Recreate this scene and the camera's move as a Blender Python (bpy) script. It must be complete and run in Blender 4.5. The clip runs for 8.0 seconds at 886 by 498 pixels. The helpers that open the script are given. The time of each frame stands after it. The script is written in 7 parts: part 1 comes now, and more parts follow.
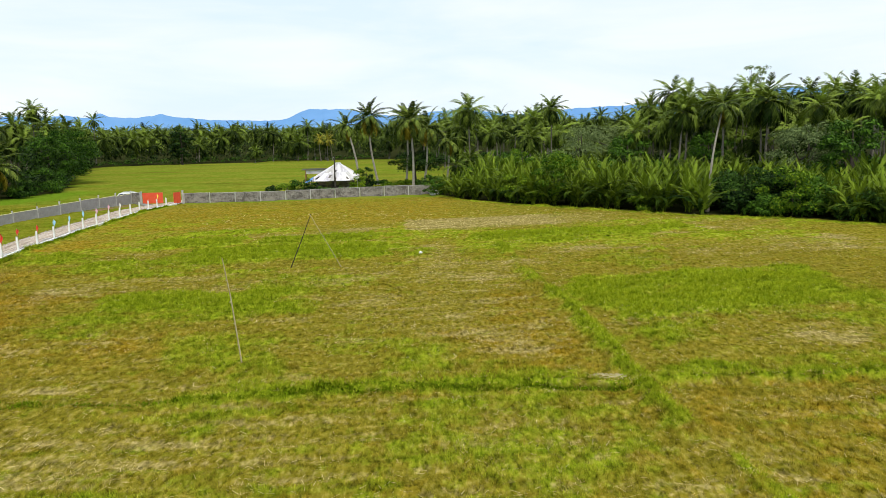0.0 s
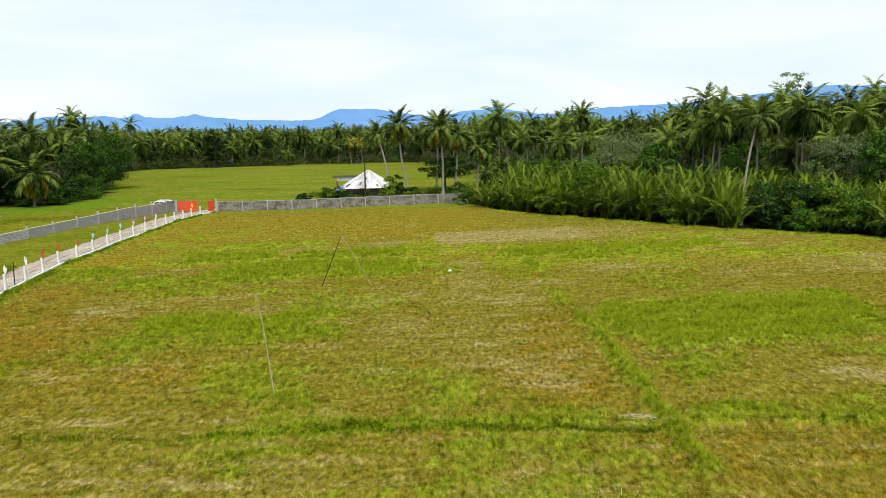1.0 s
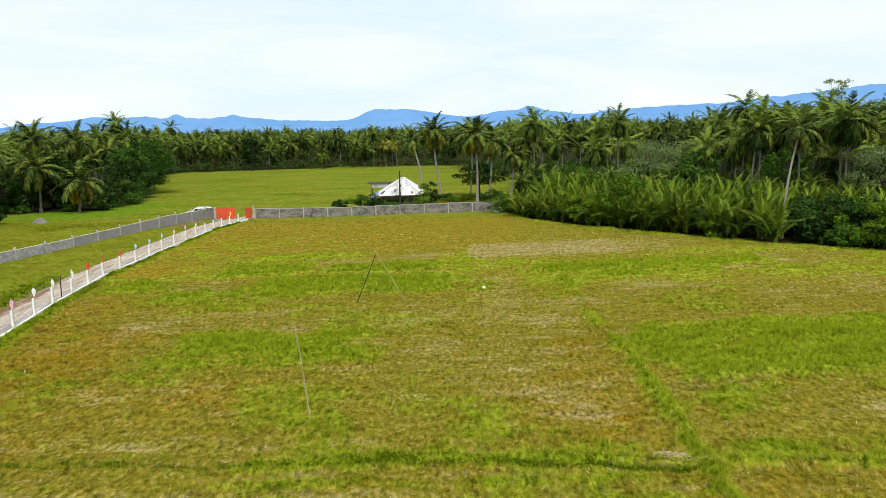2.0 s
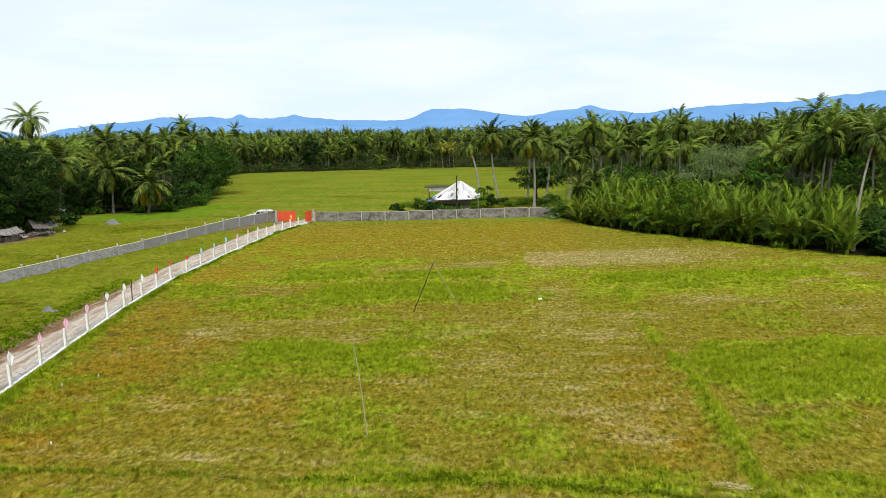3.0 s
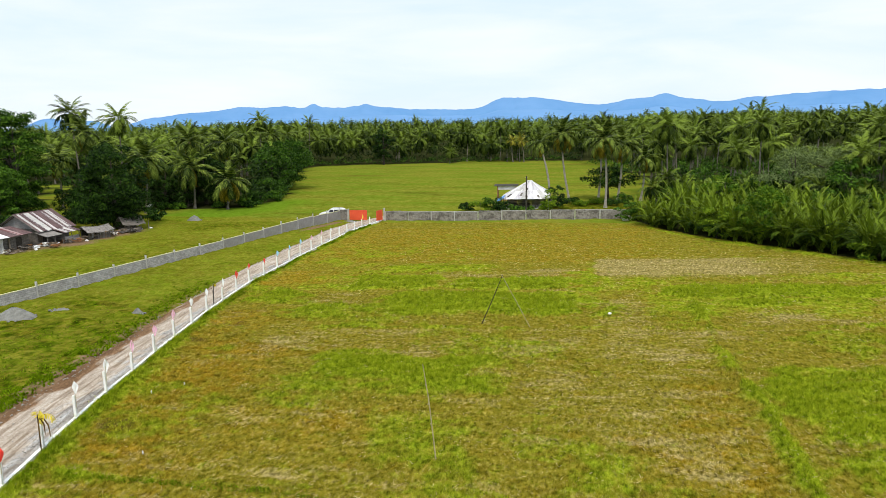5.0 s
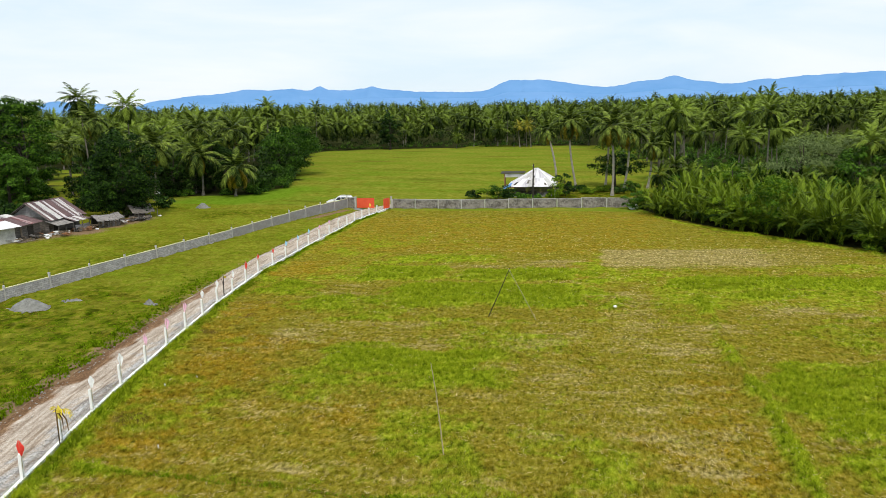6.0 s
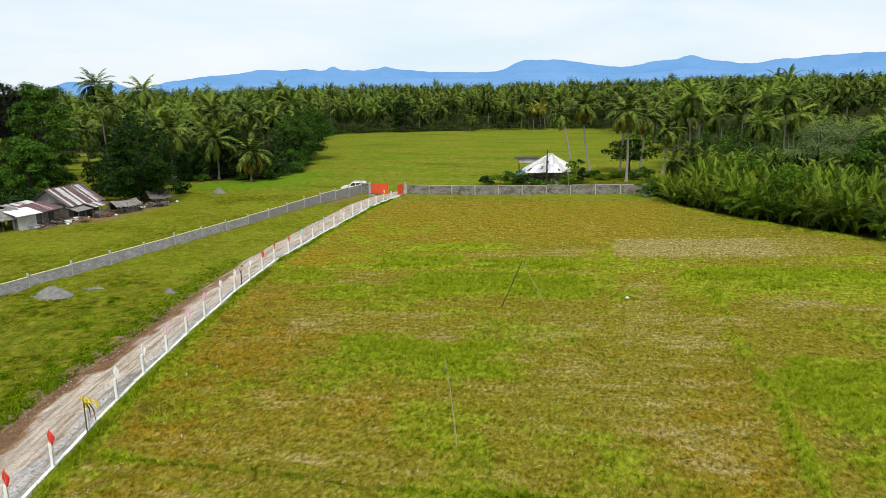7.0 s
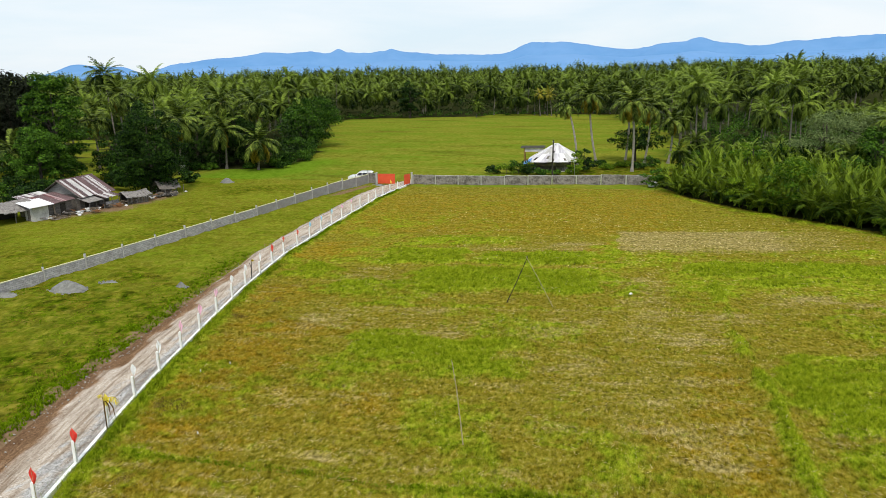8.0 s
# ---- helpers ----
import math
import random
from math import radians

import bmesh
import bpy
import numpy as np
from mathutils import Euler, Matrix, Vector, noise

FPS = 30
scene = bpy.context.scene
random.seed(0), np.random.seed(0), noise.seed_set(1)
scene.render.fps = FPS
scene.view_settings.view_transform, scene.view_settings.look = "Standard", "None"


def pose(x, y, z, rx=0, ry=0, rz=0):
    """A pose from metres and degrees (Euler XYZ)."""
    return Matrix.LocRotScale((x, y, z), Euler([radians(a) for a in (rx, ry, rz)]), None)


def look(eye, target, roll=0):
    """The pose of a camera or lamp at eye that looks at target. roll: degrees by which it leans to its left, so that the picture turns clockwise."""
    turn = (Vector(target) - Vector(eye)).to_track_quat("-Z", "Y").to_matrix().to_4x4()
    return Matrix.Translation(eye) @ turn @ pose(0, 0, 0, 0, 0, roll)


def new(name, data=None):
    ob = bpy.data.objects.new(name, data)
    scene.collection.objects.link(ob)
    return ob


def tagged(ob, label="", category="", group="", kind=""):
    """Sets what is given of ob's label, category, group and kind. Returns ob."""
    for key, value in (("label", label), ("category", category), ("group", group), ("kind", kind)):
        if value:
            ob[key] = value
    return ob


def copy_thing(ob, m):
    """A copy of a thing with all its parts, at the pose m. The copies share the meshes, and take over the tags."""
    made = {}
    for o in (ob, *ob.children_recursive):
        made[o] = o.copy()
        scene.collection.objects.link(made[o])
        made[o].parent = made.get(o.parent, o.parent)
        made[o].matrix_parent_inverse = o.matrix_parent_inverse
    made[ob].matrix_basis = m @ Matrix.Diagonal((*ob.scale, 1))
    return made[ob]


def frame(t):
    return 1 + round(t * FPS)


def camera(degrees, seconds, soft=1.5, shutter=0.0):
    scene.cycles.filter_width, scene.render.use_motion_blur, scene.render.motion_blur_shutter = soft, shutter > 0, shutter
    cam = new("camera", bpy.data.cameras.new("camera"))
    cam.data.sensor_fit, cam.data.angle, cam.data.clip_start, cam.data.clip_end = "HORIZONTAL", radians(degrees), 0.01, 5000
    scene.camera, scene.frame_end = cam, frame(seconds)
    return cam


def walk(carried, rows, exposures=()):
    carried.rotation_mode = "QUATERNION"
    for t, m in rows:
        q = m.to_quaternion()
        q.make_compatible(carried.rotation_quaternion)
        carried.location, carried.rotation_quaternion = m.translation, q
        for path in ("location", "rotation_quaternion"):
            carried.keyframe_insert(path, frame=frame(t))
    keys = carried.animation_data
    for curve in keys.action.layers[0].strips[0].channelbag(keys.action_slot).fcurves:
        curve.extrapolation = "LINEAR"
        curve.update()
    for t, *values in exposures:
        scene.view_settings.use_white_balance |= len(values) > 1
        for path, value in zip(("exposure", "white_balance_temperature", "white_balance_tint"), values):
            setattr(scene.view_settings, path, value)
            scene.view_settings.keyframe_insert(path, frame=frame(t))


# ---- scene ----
cam = camera(65.1, 8.0, soft=0.7)
METRES, EYE, TILT, LEAN, TURN = 10.0, 10.27, -9.3, 0.9, 0.0
ROWS = [
    (0.0, 0.0000, 0.0000, 0.0000, -0.00, 0.00, -0.00),
    (0.5, -0.0010, -0.0100, 0.0802, 1.41, -0.04, -0.21),
    (1.0, -0.0029, -0.0228, 0.1659, 2.40, -0.07, -0.34),
    (1.5, -0.0055, -0.0349, 0.2484, 3.51, -0.09, -0.52),
    (3.0, -0.0200, -0.0634, 0.4058, 9.74, -0.25, -1.55),
    (3.5, -0.0236, -0.0748, 0.4574, 12.15, -0.40, -1.92),
    (4.0, -0.0264, -0.0878, 0.5122, 13.79, -0.55, -2.18),
    (4.5, -0.0269, -0.1034, 0.5594, 14.86, -0.86, -2.34),
    (6.0, -0.0240, -0.1792, 0.6936, 15.89, -2.77, -2.48),
    (6.5, -0.0198, -0.2122, 0.7364, 16.52, -3.59, -2.59),
    (7.0, -0.0141, -0.2500, 0.7855, 16.99, -4.38, -2.64),
    (7.5, -0.0068, -0.2949, 0.8453, 17.28, -5.16, -2.67),
    (8.0, 0.0031, -0.3465, 0.9102, 17.48, -5.78, -2.69),
]
walk(cam, [(t, pose(0, 0, EYE, TILT, LEAN, TURN) @ pose(METRES * x, METRES * y, METRES * z, 90 + pitch, roll, yaw)) for t, x, y, z, yaw, pitch, roll in ROWS],
     exposures=[(0.0, 0.0), (4.5, 0.0), (6.5, -0.08), (8.0, -0.10)])

# ---- world and light ----
world = bpy.data.worlds.new("sky")
scene.world = world
world.use_nodes = True
wn, wl = world.node_tree.nodes, world.node_tree.links
wn.clear()
sky = wn.new("ShaderNodeTexSky")
sky.sky_type, sky.sun_disc = "NISHITA", False
SUN_UP, SUN_ROUND = 60.0, 156.0
sky.sun_elevation, sky.sun_rotation = radians(SUN_UP), radians(SUN_ROUND)
sky_dim = wn.new("ShaderNodeVectorMath")
sky_dim.operation = "SCALE"
sky_dim.inputs["Scale"].default_value = 0.10
wl.new(sky.outputs[0], sky_dim.inputs[0])
w_co = wn.new("ShaderNodeTexCoord")
w_map = wn.new("ShaderNodeMapping")
w_map.inputs["Scale"].default_value = (1.0, 1.0, 5.0)
w_map.inputs["Location"].default_value = (0.3, 0.1, 0.0)
wl.new(w_co.outputs["Generated"], w_map.inputs[0])
w_noise = wn.new("ShaderNodeTexNoise")
w_noise.inputs["Scale"].default_value, w_noise.inputs["Detail"].default_value = 2.6, 6.0
w_noise.inputs["Roughness"].default_value, w_noise.inputs["Distortion"].default_value = 0.55, 0.35
wl.new(w_map.outputs[0], w_noise.inputs["Vector"])
w_ramp = wn.new("ShaderNodeValToRGB")
w_ramp.color_ramp.elements[0].position, w_ramp.color_ramp.elements[0].color = 0.36, (0.74, 0.87, 0.965, 1)
w_ramp.color_ramp.elements[1].position, w_ramp.color_ramp.elements[1].color = 0.64, (0.90, 0.955, 1.0, 1)
wl.new(w_noise.outputs["Fac"], w_ramp.inputs[0])
w_mix = wn.new("ShaderNodeMix")
w_mix.data_type = "RGBA"
w_mix.inputs["Factor"].default_value = 0.88
wl.new(sky_dim.outputs[0], w_mix.inputs["A"])
wl.new(w_ramp.outputs[0], w_mix.inputs["B"])
w_bg = wn.new("ShaderNodeBackground")
w_bg.inputs["Strength"].default_value = 1.14
wl.new(w_mix.outputs["Result"], w_bg.inputs["Color"])
w_out = wn.new("ShaderNodeOutputWorld")
wl.new(w_bg.outputs[0], w_out.inputs[0])

sun_data = bpy.data.lights.new("sun", "SUN")
sun_data.energy, sun_data.angle, sun_data.color = 3.05, radians(12), (1.0, 0.935, 0.81)
sun = new("sun", sun_data)
ce = math.cos(radians(SUN_UP))
sun.matrix_world = look((ce * 30 * math.sin(radians(SUN_ROUND)), ce * 30 * math.cos(radians(SUN_ROUND)), 30 * math.sin(radians(SUN_UP))), (0, 0, 0))


# ---- materials ----
class Nodes:
    """A node material with short calls."""

    def __init__(self, name):
        self.mat = bpy.data.materials.new(name)
        self.mat.use_nodes = True
        self.nt = self.mat.node_tree
        self.bsdf = self.nt.nodes["Principled BSDF"]
        self.out = self.nt.nodes["Material Output"]

    def add(self, kind):
        return self.nt.nodes.new(kind)

    def link(self, a, b):
        self.nt.links.new(a, b)

    def put(self, socket, value):
        if hasattr(value, "is_linked"):
            self.link(value, socket)
        elif isinstance(value, tuple) and len(value) == 3 and socket.type == "RGBA":
            socket.default_value = (*value, 1)
        else:
            socket.default_value = value

    def noise(self, scale, detail=4.0, rough=0.55, stretch=(1, 1, 1), spot=None):
        m = self.add("ShaderNodeMapping")
        m.inputs["Scale"].default_value = stretch
        self.link(spot or self.where(), m.inputs[0])
        n = self.add("ShaderNodeTexNoise")
        n.inputs["Scale"].default_value, n.inputs["Detail"].default_value, n.inputs["Roughness"].default_value = scale, detail, rough
        self.link(m.outputs[0], n.inputs["Vector"])
        return n.outputs["Fac"]

    def turn(self, degrees):
        """Positions turned about the upright axis."""
        m = self.add("ShaderNodeMapping")
        m.inputs["Rotation"].default_value = (0, 0, radians(degrees))
        self.link(self.where(), m.inputs[0])
        return m.outputs[0]

    def where(self):
        return self.add("ShaderNodeNewGeometry").outputs["Position"]

    def local(self):
        return self.add("ShaderNodeTexCoord").outputs["Object"]

    def ramp(self, value, *stops):
        r = self.add("ShaderNodeValToRGB")
        e = r.color_ramp.elements
        while len(e) < len(stops):
            e.new(0.5)
        for el, (p, c) in zip(e, stops):
            el.position, el.color = p, ((*c, 1) if isinstance(c, tuple) else (c, c, c, 1))
        self.link(value, r.inputs[0])
        return r.outputs[0]

    def mix(self, fac, a, b, blend="MIX"):
        m = self.add("ShaderNodeMix")
        m.data_type, m.blend_type = "RGBA", blend
        self.put(m.inputs["Factor"], fac)
        self.put(m.inputs["A"], a)
        self.put(m.inputs["B"], b)
        return m.outputs["Result"]

    def math(self, op, a, b=0.0):
        m = self.add("ShaderNodeMath")
        m.operation = op
        self.put(m.inputs[0], a)
        self.put(m.inputs[1], b)
        return m.outputs[0]

    def attr(self, name):
        a = self.add("ShaderNodeAttribute")
        a.attribute_name = name
        s = self.add("ShaderNodeSeparateColor")
        self.link(a.outputs["Color"], s.inputs[0])
        return s.outputs[0], s.outputs[1], s.outputs[2]

    def bump(self, height, strength=0.5, distance=0.05):
        b = self.add("ShaderNodeBump")
        b.inputs["Strength"].default_value, b.inputs["Distance"].default_value = strength, distance
        self.link(height, b.inputs["Height"])
        self.link(b.outputs[0], self.bsdf.inputs["Normal"])

    def done(self, color, rough=0.8, metal=0.0, spec=0.3):
        self.put(self.bsdf.inputs["Base Color"], color)
        self.put(self.bsdf.inputs["Roughness"], rough)
        self.bsdf.inputs["Metallic"].default_value = metal
        self.bsdf.inputs["Specular IOR Level"].default_value = spec
        return self.mat

    def leafy(self, color, thin=0.3):
        """Lets some light pass through a leaf."""
        t = self.add("ShaderNodeBsdfTranslucent")
        self.put(t.inputs["Color"], color)
        m = self.add("ShaderNodeMixShader")
        m.inputs[0].default_value = thin
        self.link(self.bsdf.outputs[0], m.inputs[1])
        self.link(t.outputs[0], m.inputs[2])
        self.link(m.outputs[0], self.out.inputs[0])


def plain(name, c1, c2, scale=3.0, rough=0.8, metal=0.0, bump=0.3, stretch=(1, 1, 1), spec=0.3, local=True):
    """A surface of two close colours at two scales, with fine relief."""
    n = Nodes(name)
    spot = n.local() if local else None
    a = n.noise(scale, 6.0, 0.6, stretch, spot)
    b = n.noise(scale * 9, 3.0, 0.6, stretch, spot)
    f = n.math("ADD", n.math("MULTIPLY", a, 0.65), n.math("MULTIPLY", b, 0.35))
    col = n.mix(n.ramp(f, (0.35, 0.0), (0.66, 1.0)), c1, c2)
    if bump:
        n.bump(b, bump, 0.02)
    return n.done(col, rough, metal, spec)


def leaf(name, dark, light, thin=0.3, rough=0.5, patch=0.25, slow=0.35, whole=False, mid=0.20):
    """Foliage that varies from leaf to leaf, plant to plant and slowly over the place."""
    n = Nodes(name)
    r1 = n.add("ShaderNodeNewGeometry").outputs["Random Per Island"]
    r2 = n.add("ShaderNodeObjectInfo").outputs["Random"]
    f = n.math("ADD", n.math("MULTIPLY", r1, 0.16 if whole else 0.5), n.math("MULTIPLY", r2, 0.17 if whole else 0.25))
    if whole:
        f = n.math("ADD", f, n.math("MULTIPLY", n.attr("tone")[0], 0.42))
    f = n.math("ADD", f, n.math("MULTIPLY", n.noise(slow, 3.0), patch))
    half = tuple((1 - mid) * a + mid * b for a, b in zip(dark, light))
    col = n.ramp(f, (0.14 + 0.25 * patch, dark), (0.36 + 0.38 * patch, half), (0.62 + 0.52 * patch, light))
    n.done(col, rough, 0.0, 0.04)
    n.leafy(col, thin)
    return n.mat


PALM = leaf("palm_frond_leaf", (0.004, 0.015, 0.002), (0.205, 0.284, 0.036), 0.12, 0.45, whole=True, mid=0.09)
PALM_FROND = leaf("single_palm_frond", (0.006, 0.020, 0.003), (0.225, 0.292, 0.048), 0.13, 0.45, mid=0.25)
PALM_YELLOW = leaf("palm_frond_yellow", (0.15, 0.13, 0.012), (0.48, 0.36, 0.035))
PALM_LIGHT = leaf("yellow_green_frond", (0.050, 0.060, 0.004), (0.38, 0.34, 0.045), 0.2, 0.45, whole=True, mid=0.40)
PALM_GOLD = leaf("yellow_palm_leaf", (0.40, 0.32, 0.012), (0.78, 0.62, 0.04), 0.3)
PALM_DRY = leaf("palm_frond_dry", (0.10, 0.06, 0.02), (0.22, 0.14, 0.05), 0.15)
FAR_PALM = leaf("far_palm_leaf", (0.003, 0.012, 0.002), (0.190, 0.264, 0.034), 0.10, 0.5, 0.6, 0.11, True, mid=0.11)
NIPA = leaf("nipa_leaf", (0.004, 0.020, 0.002), (0.200, 0.285, 0.022), 0.12, 0.45, whole=True, mid=0.17)
BROAD_FRESH = leaf("fresh_broad_leaf", (0.007, 0.030, 0.003), (0.112, 0.225, 0.018), 0.12, mid=0.30)
BROAD = leaf("broad_leaf", (0.004, 0.018, 0.003), (0.084, 0.182, 0.016), 0.10, mid=0.26)
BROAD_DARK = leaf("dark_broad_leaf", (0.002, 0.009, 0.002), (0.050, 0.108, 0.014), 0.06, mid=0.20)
MANGO = leaf("mango_leaf", (0.003, 0.012, 0.002), (0.062, 0.132, 0.014), 0.07, mid=0.26)
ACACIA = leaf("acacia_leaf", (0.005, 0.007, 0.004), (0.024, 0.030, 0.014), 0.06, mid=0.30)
BROAD_PALE = leaf("grey_green_leaf", (0.036, 0.066, 0.022), (0.22, 0.285, 0.10), 0.15, mid=0.55)
SHRUB = leaf("shrub_leaf", (0.035, 0.095, 0.006), (0.21, 0.31, 0.018))
# Near-black leaves: the shade beneath the palms is put into their colour.
UNDER = leaf("undergrowth_shade_leaf", (0.003, 0.010, 0.003), (0.034, 0.066, 0.010), 0.05)
# One bark in two tones, shaded and sunlit: the light is in the colour.
TRUNK = plain("palm_bark", (0.08, 0.070, 0.055), (0.23, 0.205, 0.17), 1.2, 0.9, 0, 0.6, (1, 1, 5))
SUNLIT_TRUNK = plain("sunlit_palm_bark", (0.17, 0.15, 0.125), (0.38, 0.35, 0.30), 1.2, 0.9, 0, 0.6, (1, 1, 5))
BARK = plain("tree_bark", (0.03, 0.024, 0.018), (0.09, 0.075, 0.06), 2.0, 0.95, 0, 0.6)
NUT = plain("coconut_husk", (0.16, 0.15, 0.02), (0.30, 0.24, 0.05), 3.0, 0.6)
WHITE = plain("white_paint", (0.70, 0.70, 0.68), (0.84, 0.84, 0.82), 1.5, 0.6, 0, 0.15)
RED = plain("red_gate_paint", (0.62, 0.075, 0.03), (0.74, 0.11, 0.045), 1.0, 0.45, 0, 0.1)
DARK_WOOD = plain("dark_wood", (0.02, 0.018, 0.014), (0.06, 0.05, 0.04), 3.0, 0.85, 0, 0.4)
BAMBOO = plain("dry_bamboo", (0.30, 0.25, 0.13), (0.46, 0.40, 0.24), 2.0, 0.6, 0, 0.2)
PALE_BOARD = plain("pale_grey_board", (0.15, 0.14, 0.14), (0.34, 0.33, 0.33), 1.5, 0.9, 0, 0.5, (1, 1, 4))
WOOD = plain("grey_board", (0.07, 0.06, 0.055), (0.21, 0.19, 0.17), 1.5, 0.9, 0, 0.5, (1, 1, 4))
THATCH = plain("grey_thatch", (0.12, 0.11, 0.105), (0.31, 0.285, 0.27), 2.5, 0.95, 0, 0.8)
TIN_WHITE = plain("pale_roof_sheet", (0.30, 0.29, 0.28), (0.62, 0.61, 0.60), 0.9, 0.45, 0.0, 0.15)
BLUE_TARP = plain("blue_tarpaulin", (0.05, 0.17, 0.46), (0.12, 0.30, 0.62), 2.0, 0.5, 0, 0.3)
CLOTH = {
    "red": plain("red_cloth", (0.62, 0.03, 0.02), (0.75, 0.06, 0.04), 2.0, 0.7, 0, 0.2),
    "white": plain("white_cloth", (0.74, 0.74, 0.76), (0.86, 0.86, 0.86), 2.0, 0.7, 0, 0.2),
    "pink": plain("pink_cloth", (0.80, 0.42, 0.60), (0.86, 0.55, 0.70), 2.0, 0.7, 0, 0.2),
    "blue": plain("pale_blue_cloth", (0.28, 0.55, 0.74), (0.38, 0.64, 0.80), 2.0, 0.7, 0, 0.2),
    "yellow": plain("yellow_cloth", (0.76, 0.60, 0.06), (0.84, 0.70, 0.12), 2.0, 0.7, 0, 0.2),
}
STONE = plain("grey_gravel_stone", (0.20, 0.185, 0.165), (0.42, 0.40, 0.37), 2.5, 0.95, 0, 0.8)
HEAP = plain("dark_gravel", (0.11, 0.11, 0.10), (0.25, 0.25, 0.235), 2.5, 0.95, 0, 0.8)
CAR_PAINT = plain("white_car_paint", (0.78, 0.78, 0.78), (0.82, 0.82, 0.82), 0.6, 0.25, 0, 0.0, spec=0.5)
GLASS = plain("dark_car_glass", (0.015, 0.017, 0.02), (0.03, 0.033, 0.04), 0.5, 0.08, 0, 0.0, spec=0.6)
RUBBER = plain("tyre_rubber", (0.02, 0.02, 0.02), (0.04, 0.04, 0.04), 4.0, 0.9)
STEEL = plain("wheel_steel", (0.45, 0.45, 0.46), (0.6, 0.6, 0.6), 3.0, 0.35, 0.8)
LITTER = plain("white_plastic", (0.72, 0.72, 0.72), (0.85, 0.85, 0.85), 4.0, 0.5)
SCRAP = plain("brown_scrap_wood", (0.09, 0.065, 0.045), (0.30, 0.24, 0.18), 2.0, 0.95, 0, 0.6)


def rusty_sheet():
    n = Nodes("rusty_roof_sheet")
    spot = n.local()
    streak = n.noise(1.0, 4.0, 0.6, (0.06, 2.0, 0.06), spot)
    fine = n.noise(6.0, 4.0, 0.6, (0.4, 1, 1), spot)
    col = n.ramp(n.math("ADD", n.math("MULTIPLY", streak, 0.75), n.math("MULTIPLY", fine, 0.25)),
                 (0.44, (0.055, 0.030, 0.034)), (0.495, (0.115, 0.075, 0.080)), (0.515, (0.40, 0.37, 0.38)), (0.62, (0.62, 0.59, 0.60)))
    return n.done(col, 0.6, 0.0)


def red_rust_sheet():
    n = Nodes("red_rusted_roof_sheet")
    spot = n.local()
    col = n.ramp(n.noise(1.0, 5.0, 0.6, (0.15, 1.4, 0.3), spot), (0.38, (0.055, 0.020, 0.022)), (0.55, (0.150, 0.045, 0.045)), (0.60, (0.34, 0.25, 0.25)))
    return n.done(col, 0.65, 0.0)


def block_wall(name, c1, c2, joint, stain, much):
    """Grey hollow blocks, 40 x 20 cm, with stains and mortar."""
    n = Nodes(name)
    spot = n.local()
    m = n.add("ShaderNodeMapping")
    n.link(spot, m.inputs[0])
    m.inputs["Rotation"].default_value = (radians(90), 0, 0)
    b = n.add("ShaderNodeTexBrick")
    n.link(m.outputs[0], b.inputs["Vector"])
    b.inputs["Scale"].default_value = 1.0
    b.inputs["Brick Width"].default_value, b.inputs["Row Height"].default_value, b.inputs["Mortar Size"].default_value = 0.4, 0.2, 0.012
    b.inputs["Color1"].default_value, b.inputs["Color2"].default_value, b.inputs["Mortar"].default_value = (*c1, 1), (*c2, 1), (*joint, 1)
    big = n.noise(0.8, 7.0, 0.7, (1, 1, 1.6), None)
    fine = n.noise(5.0, 4.0, 0.6, (1, 1, 0.4), spot)
    col = n.mix(n.ramp(big, (0.44, 0.0), (0.60, much)), b.outputs["Color"], stain)
    col = n.mix(n.ramp(fine, (0.50, 0.0), (0.75, 0.5)), col, (0.40, 0.39, 0.37))
    n.bump(b.outputs["Fac"], 0.4, -0.01)
    return n.done(col, 0.95)


RUST, RED_RUST = rusty_sheet(), red_rust_sheet()
BROWN_TIN = plain("brown_rusted_tin", (0.055, 0.030, 0.032), (0.17, 0.105, 0.105), 1.4, 0.65, 0.0, 0.2, (0.4, 1.5, 0.6))
BLOCK = block_wall("pale_concrete_block", (0.30, 0.29, 0.30), (0.44, 0.43, 0.44), (0.20, 0.19, 0.19), (0.13, 0.12, 0.11), 0.4)
BLOCK_STAINED = block_wall("stained_concrete_block", (0.17, 0.155, 0.14), (0.27, 0.245, 0.22), (0.30, 0.28, 0.25), (0.060, 0.050, 0.042), 0.8)
PLASTER = plain("grey_wall_plaster", (0.20, 0.19, 0.19), (0.31, 0.30, 0.30), 0.8, 0.95, 0, 0.4)
# Sunlight on the wall's top is put into this pale yellow.
SUNLIT_CAP = plain("sunlit_mortar_cap", (0.50, 0.48, 0.25), (0.66, 0.64, 0.40), 2.0, 0.9, 0, 0.4)
BROWN_POST = plain("brown_painted_post", (0.20, 0.09, 0.04), (0.32, 0.16, 0.07), 2.0, 0.8)
PATCHED = plain("patched_white_sheet", (0.34, 0.32, 0.37), (0.76, 0.75, 0.78), 1.3, 0.6, 0.0, 0.2, (1.6, 0.35, 0.35))
ROOF_BRIGHT = plain("white_roof_sheet", (0.62, 0.61, 0.63), (0.80, 0.79, 0.80), 0.7, 0.5, 0.0, 0.15)
CONCRETE = plain("pale_concrete", (0.33, 0.32, 0.31), (0.52, 0.51, 0.49), 1.5, 0.9, 0, 0.4)


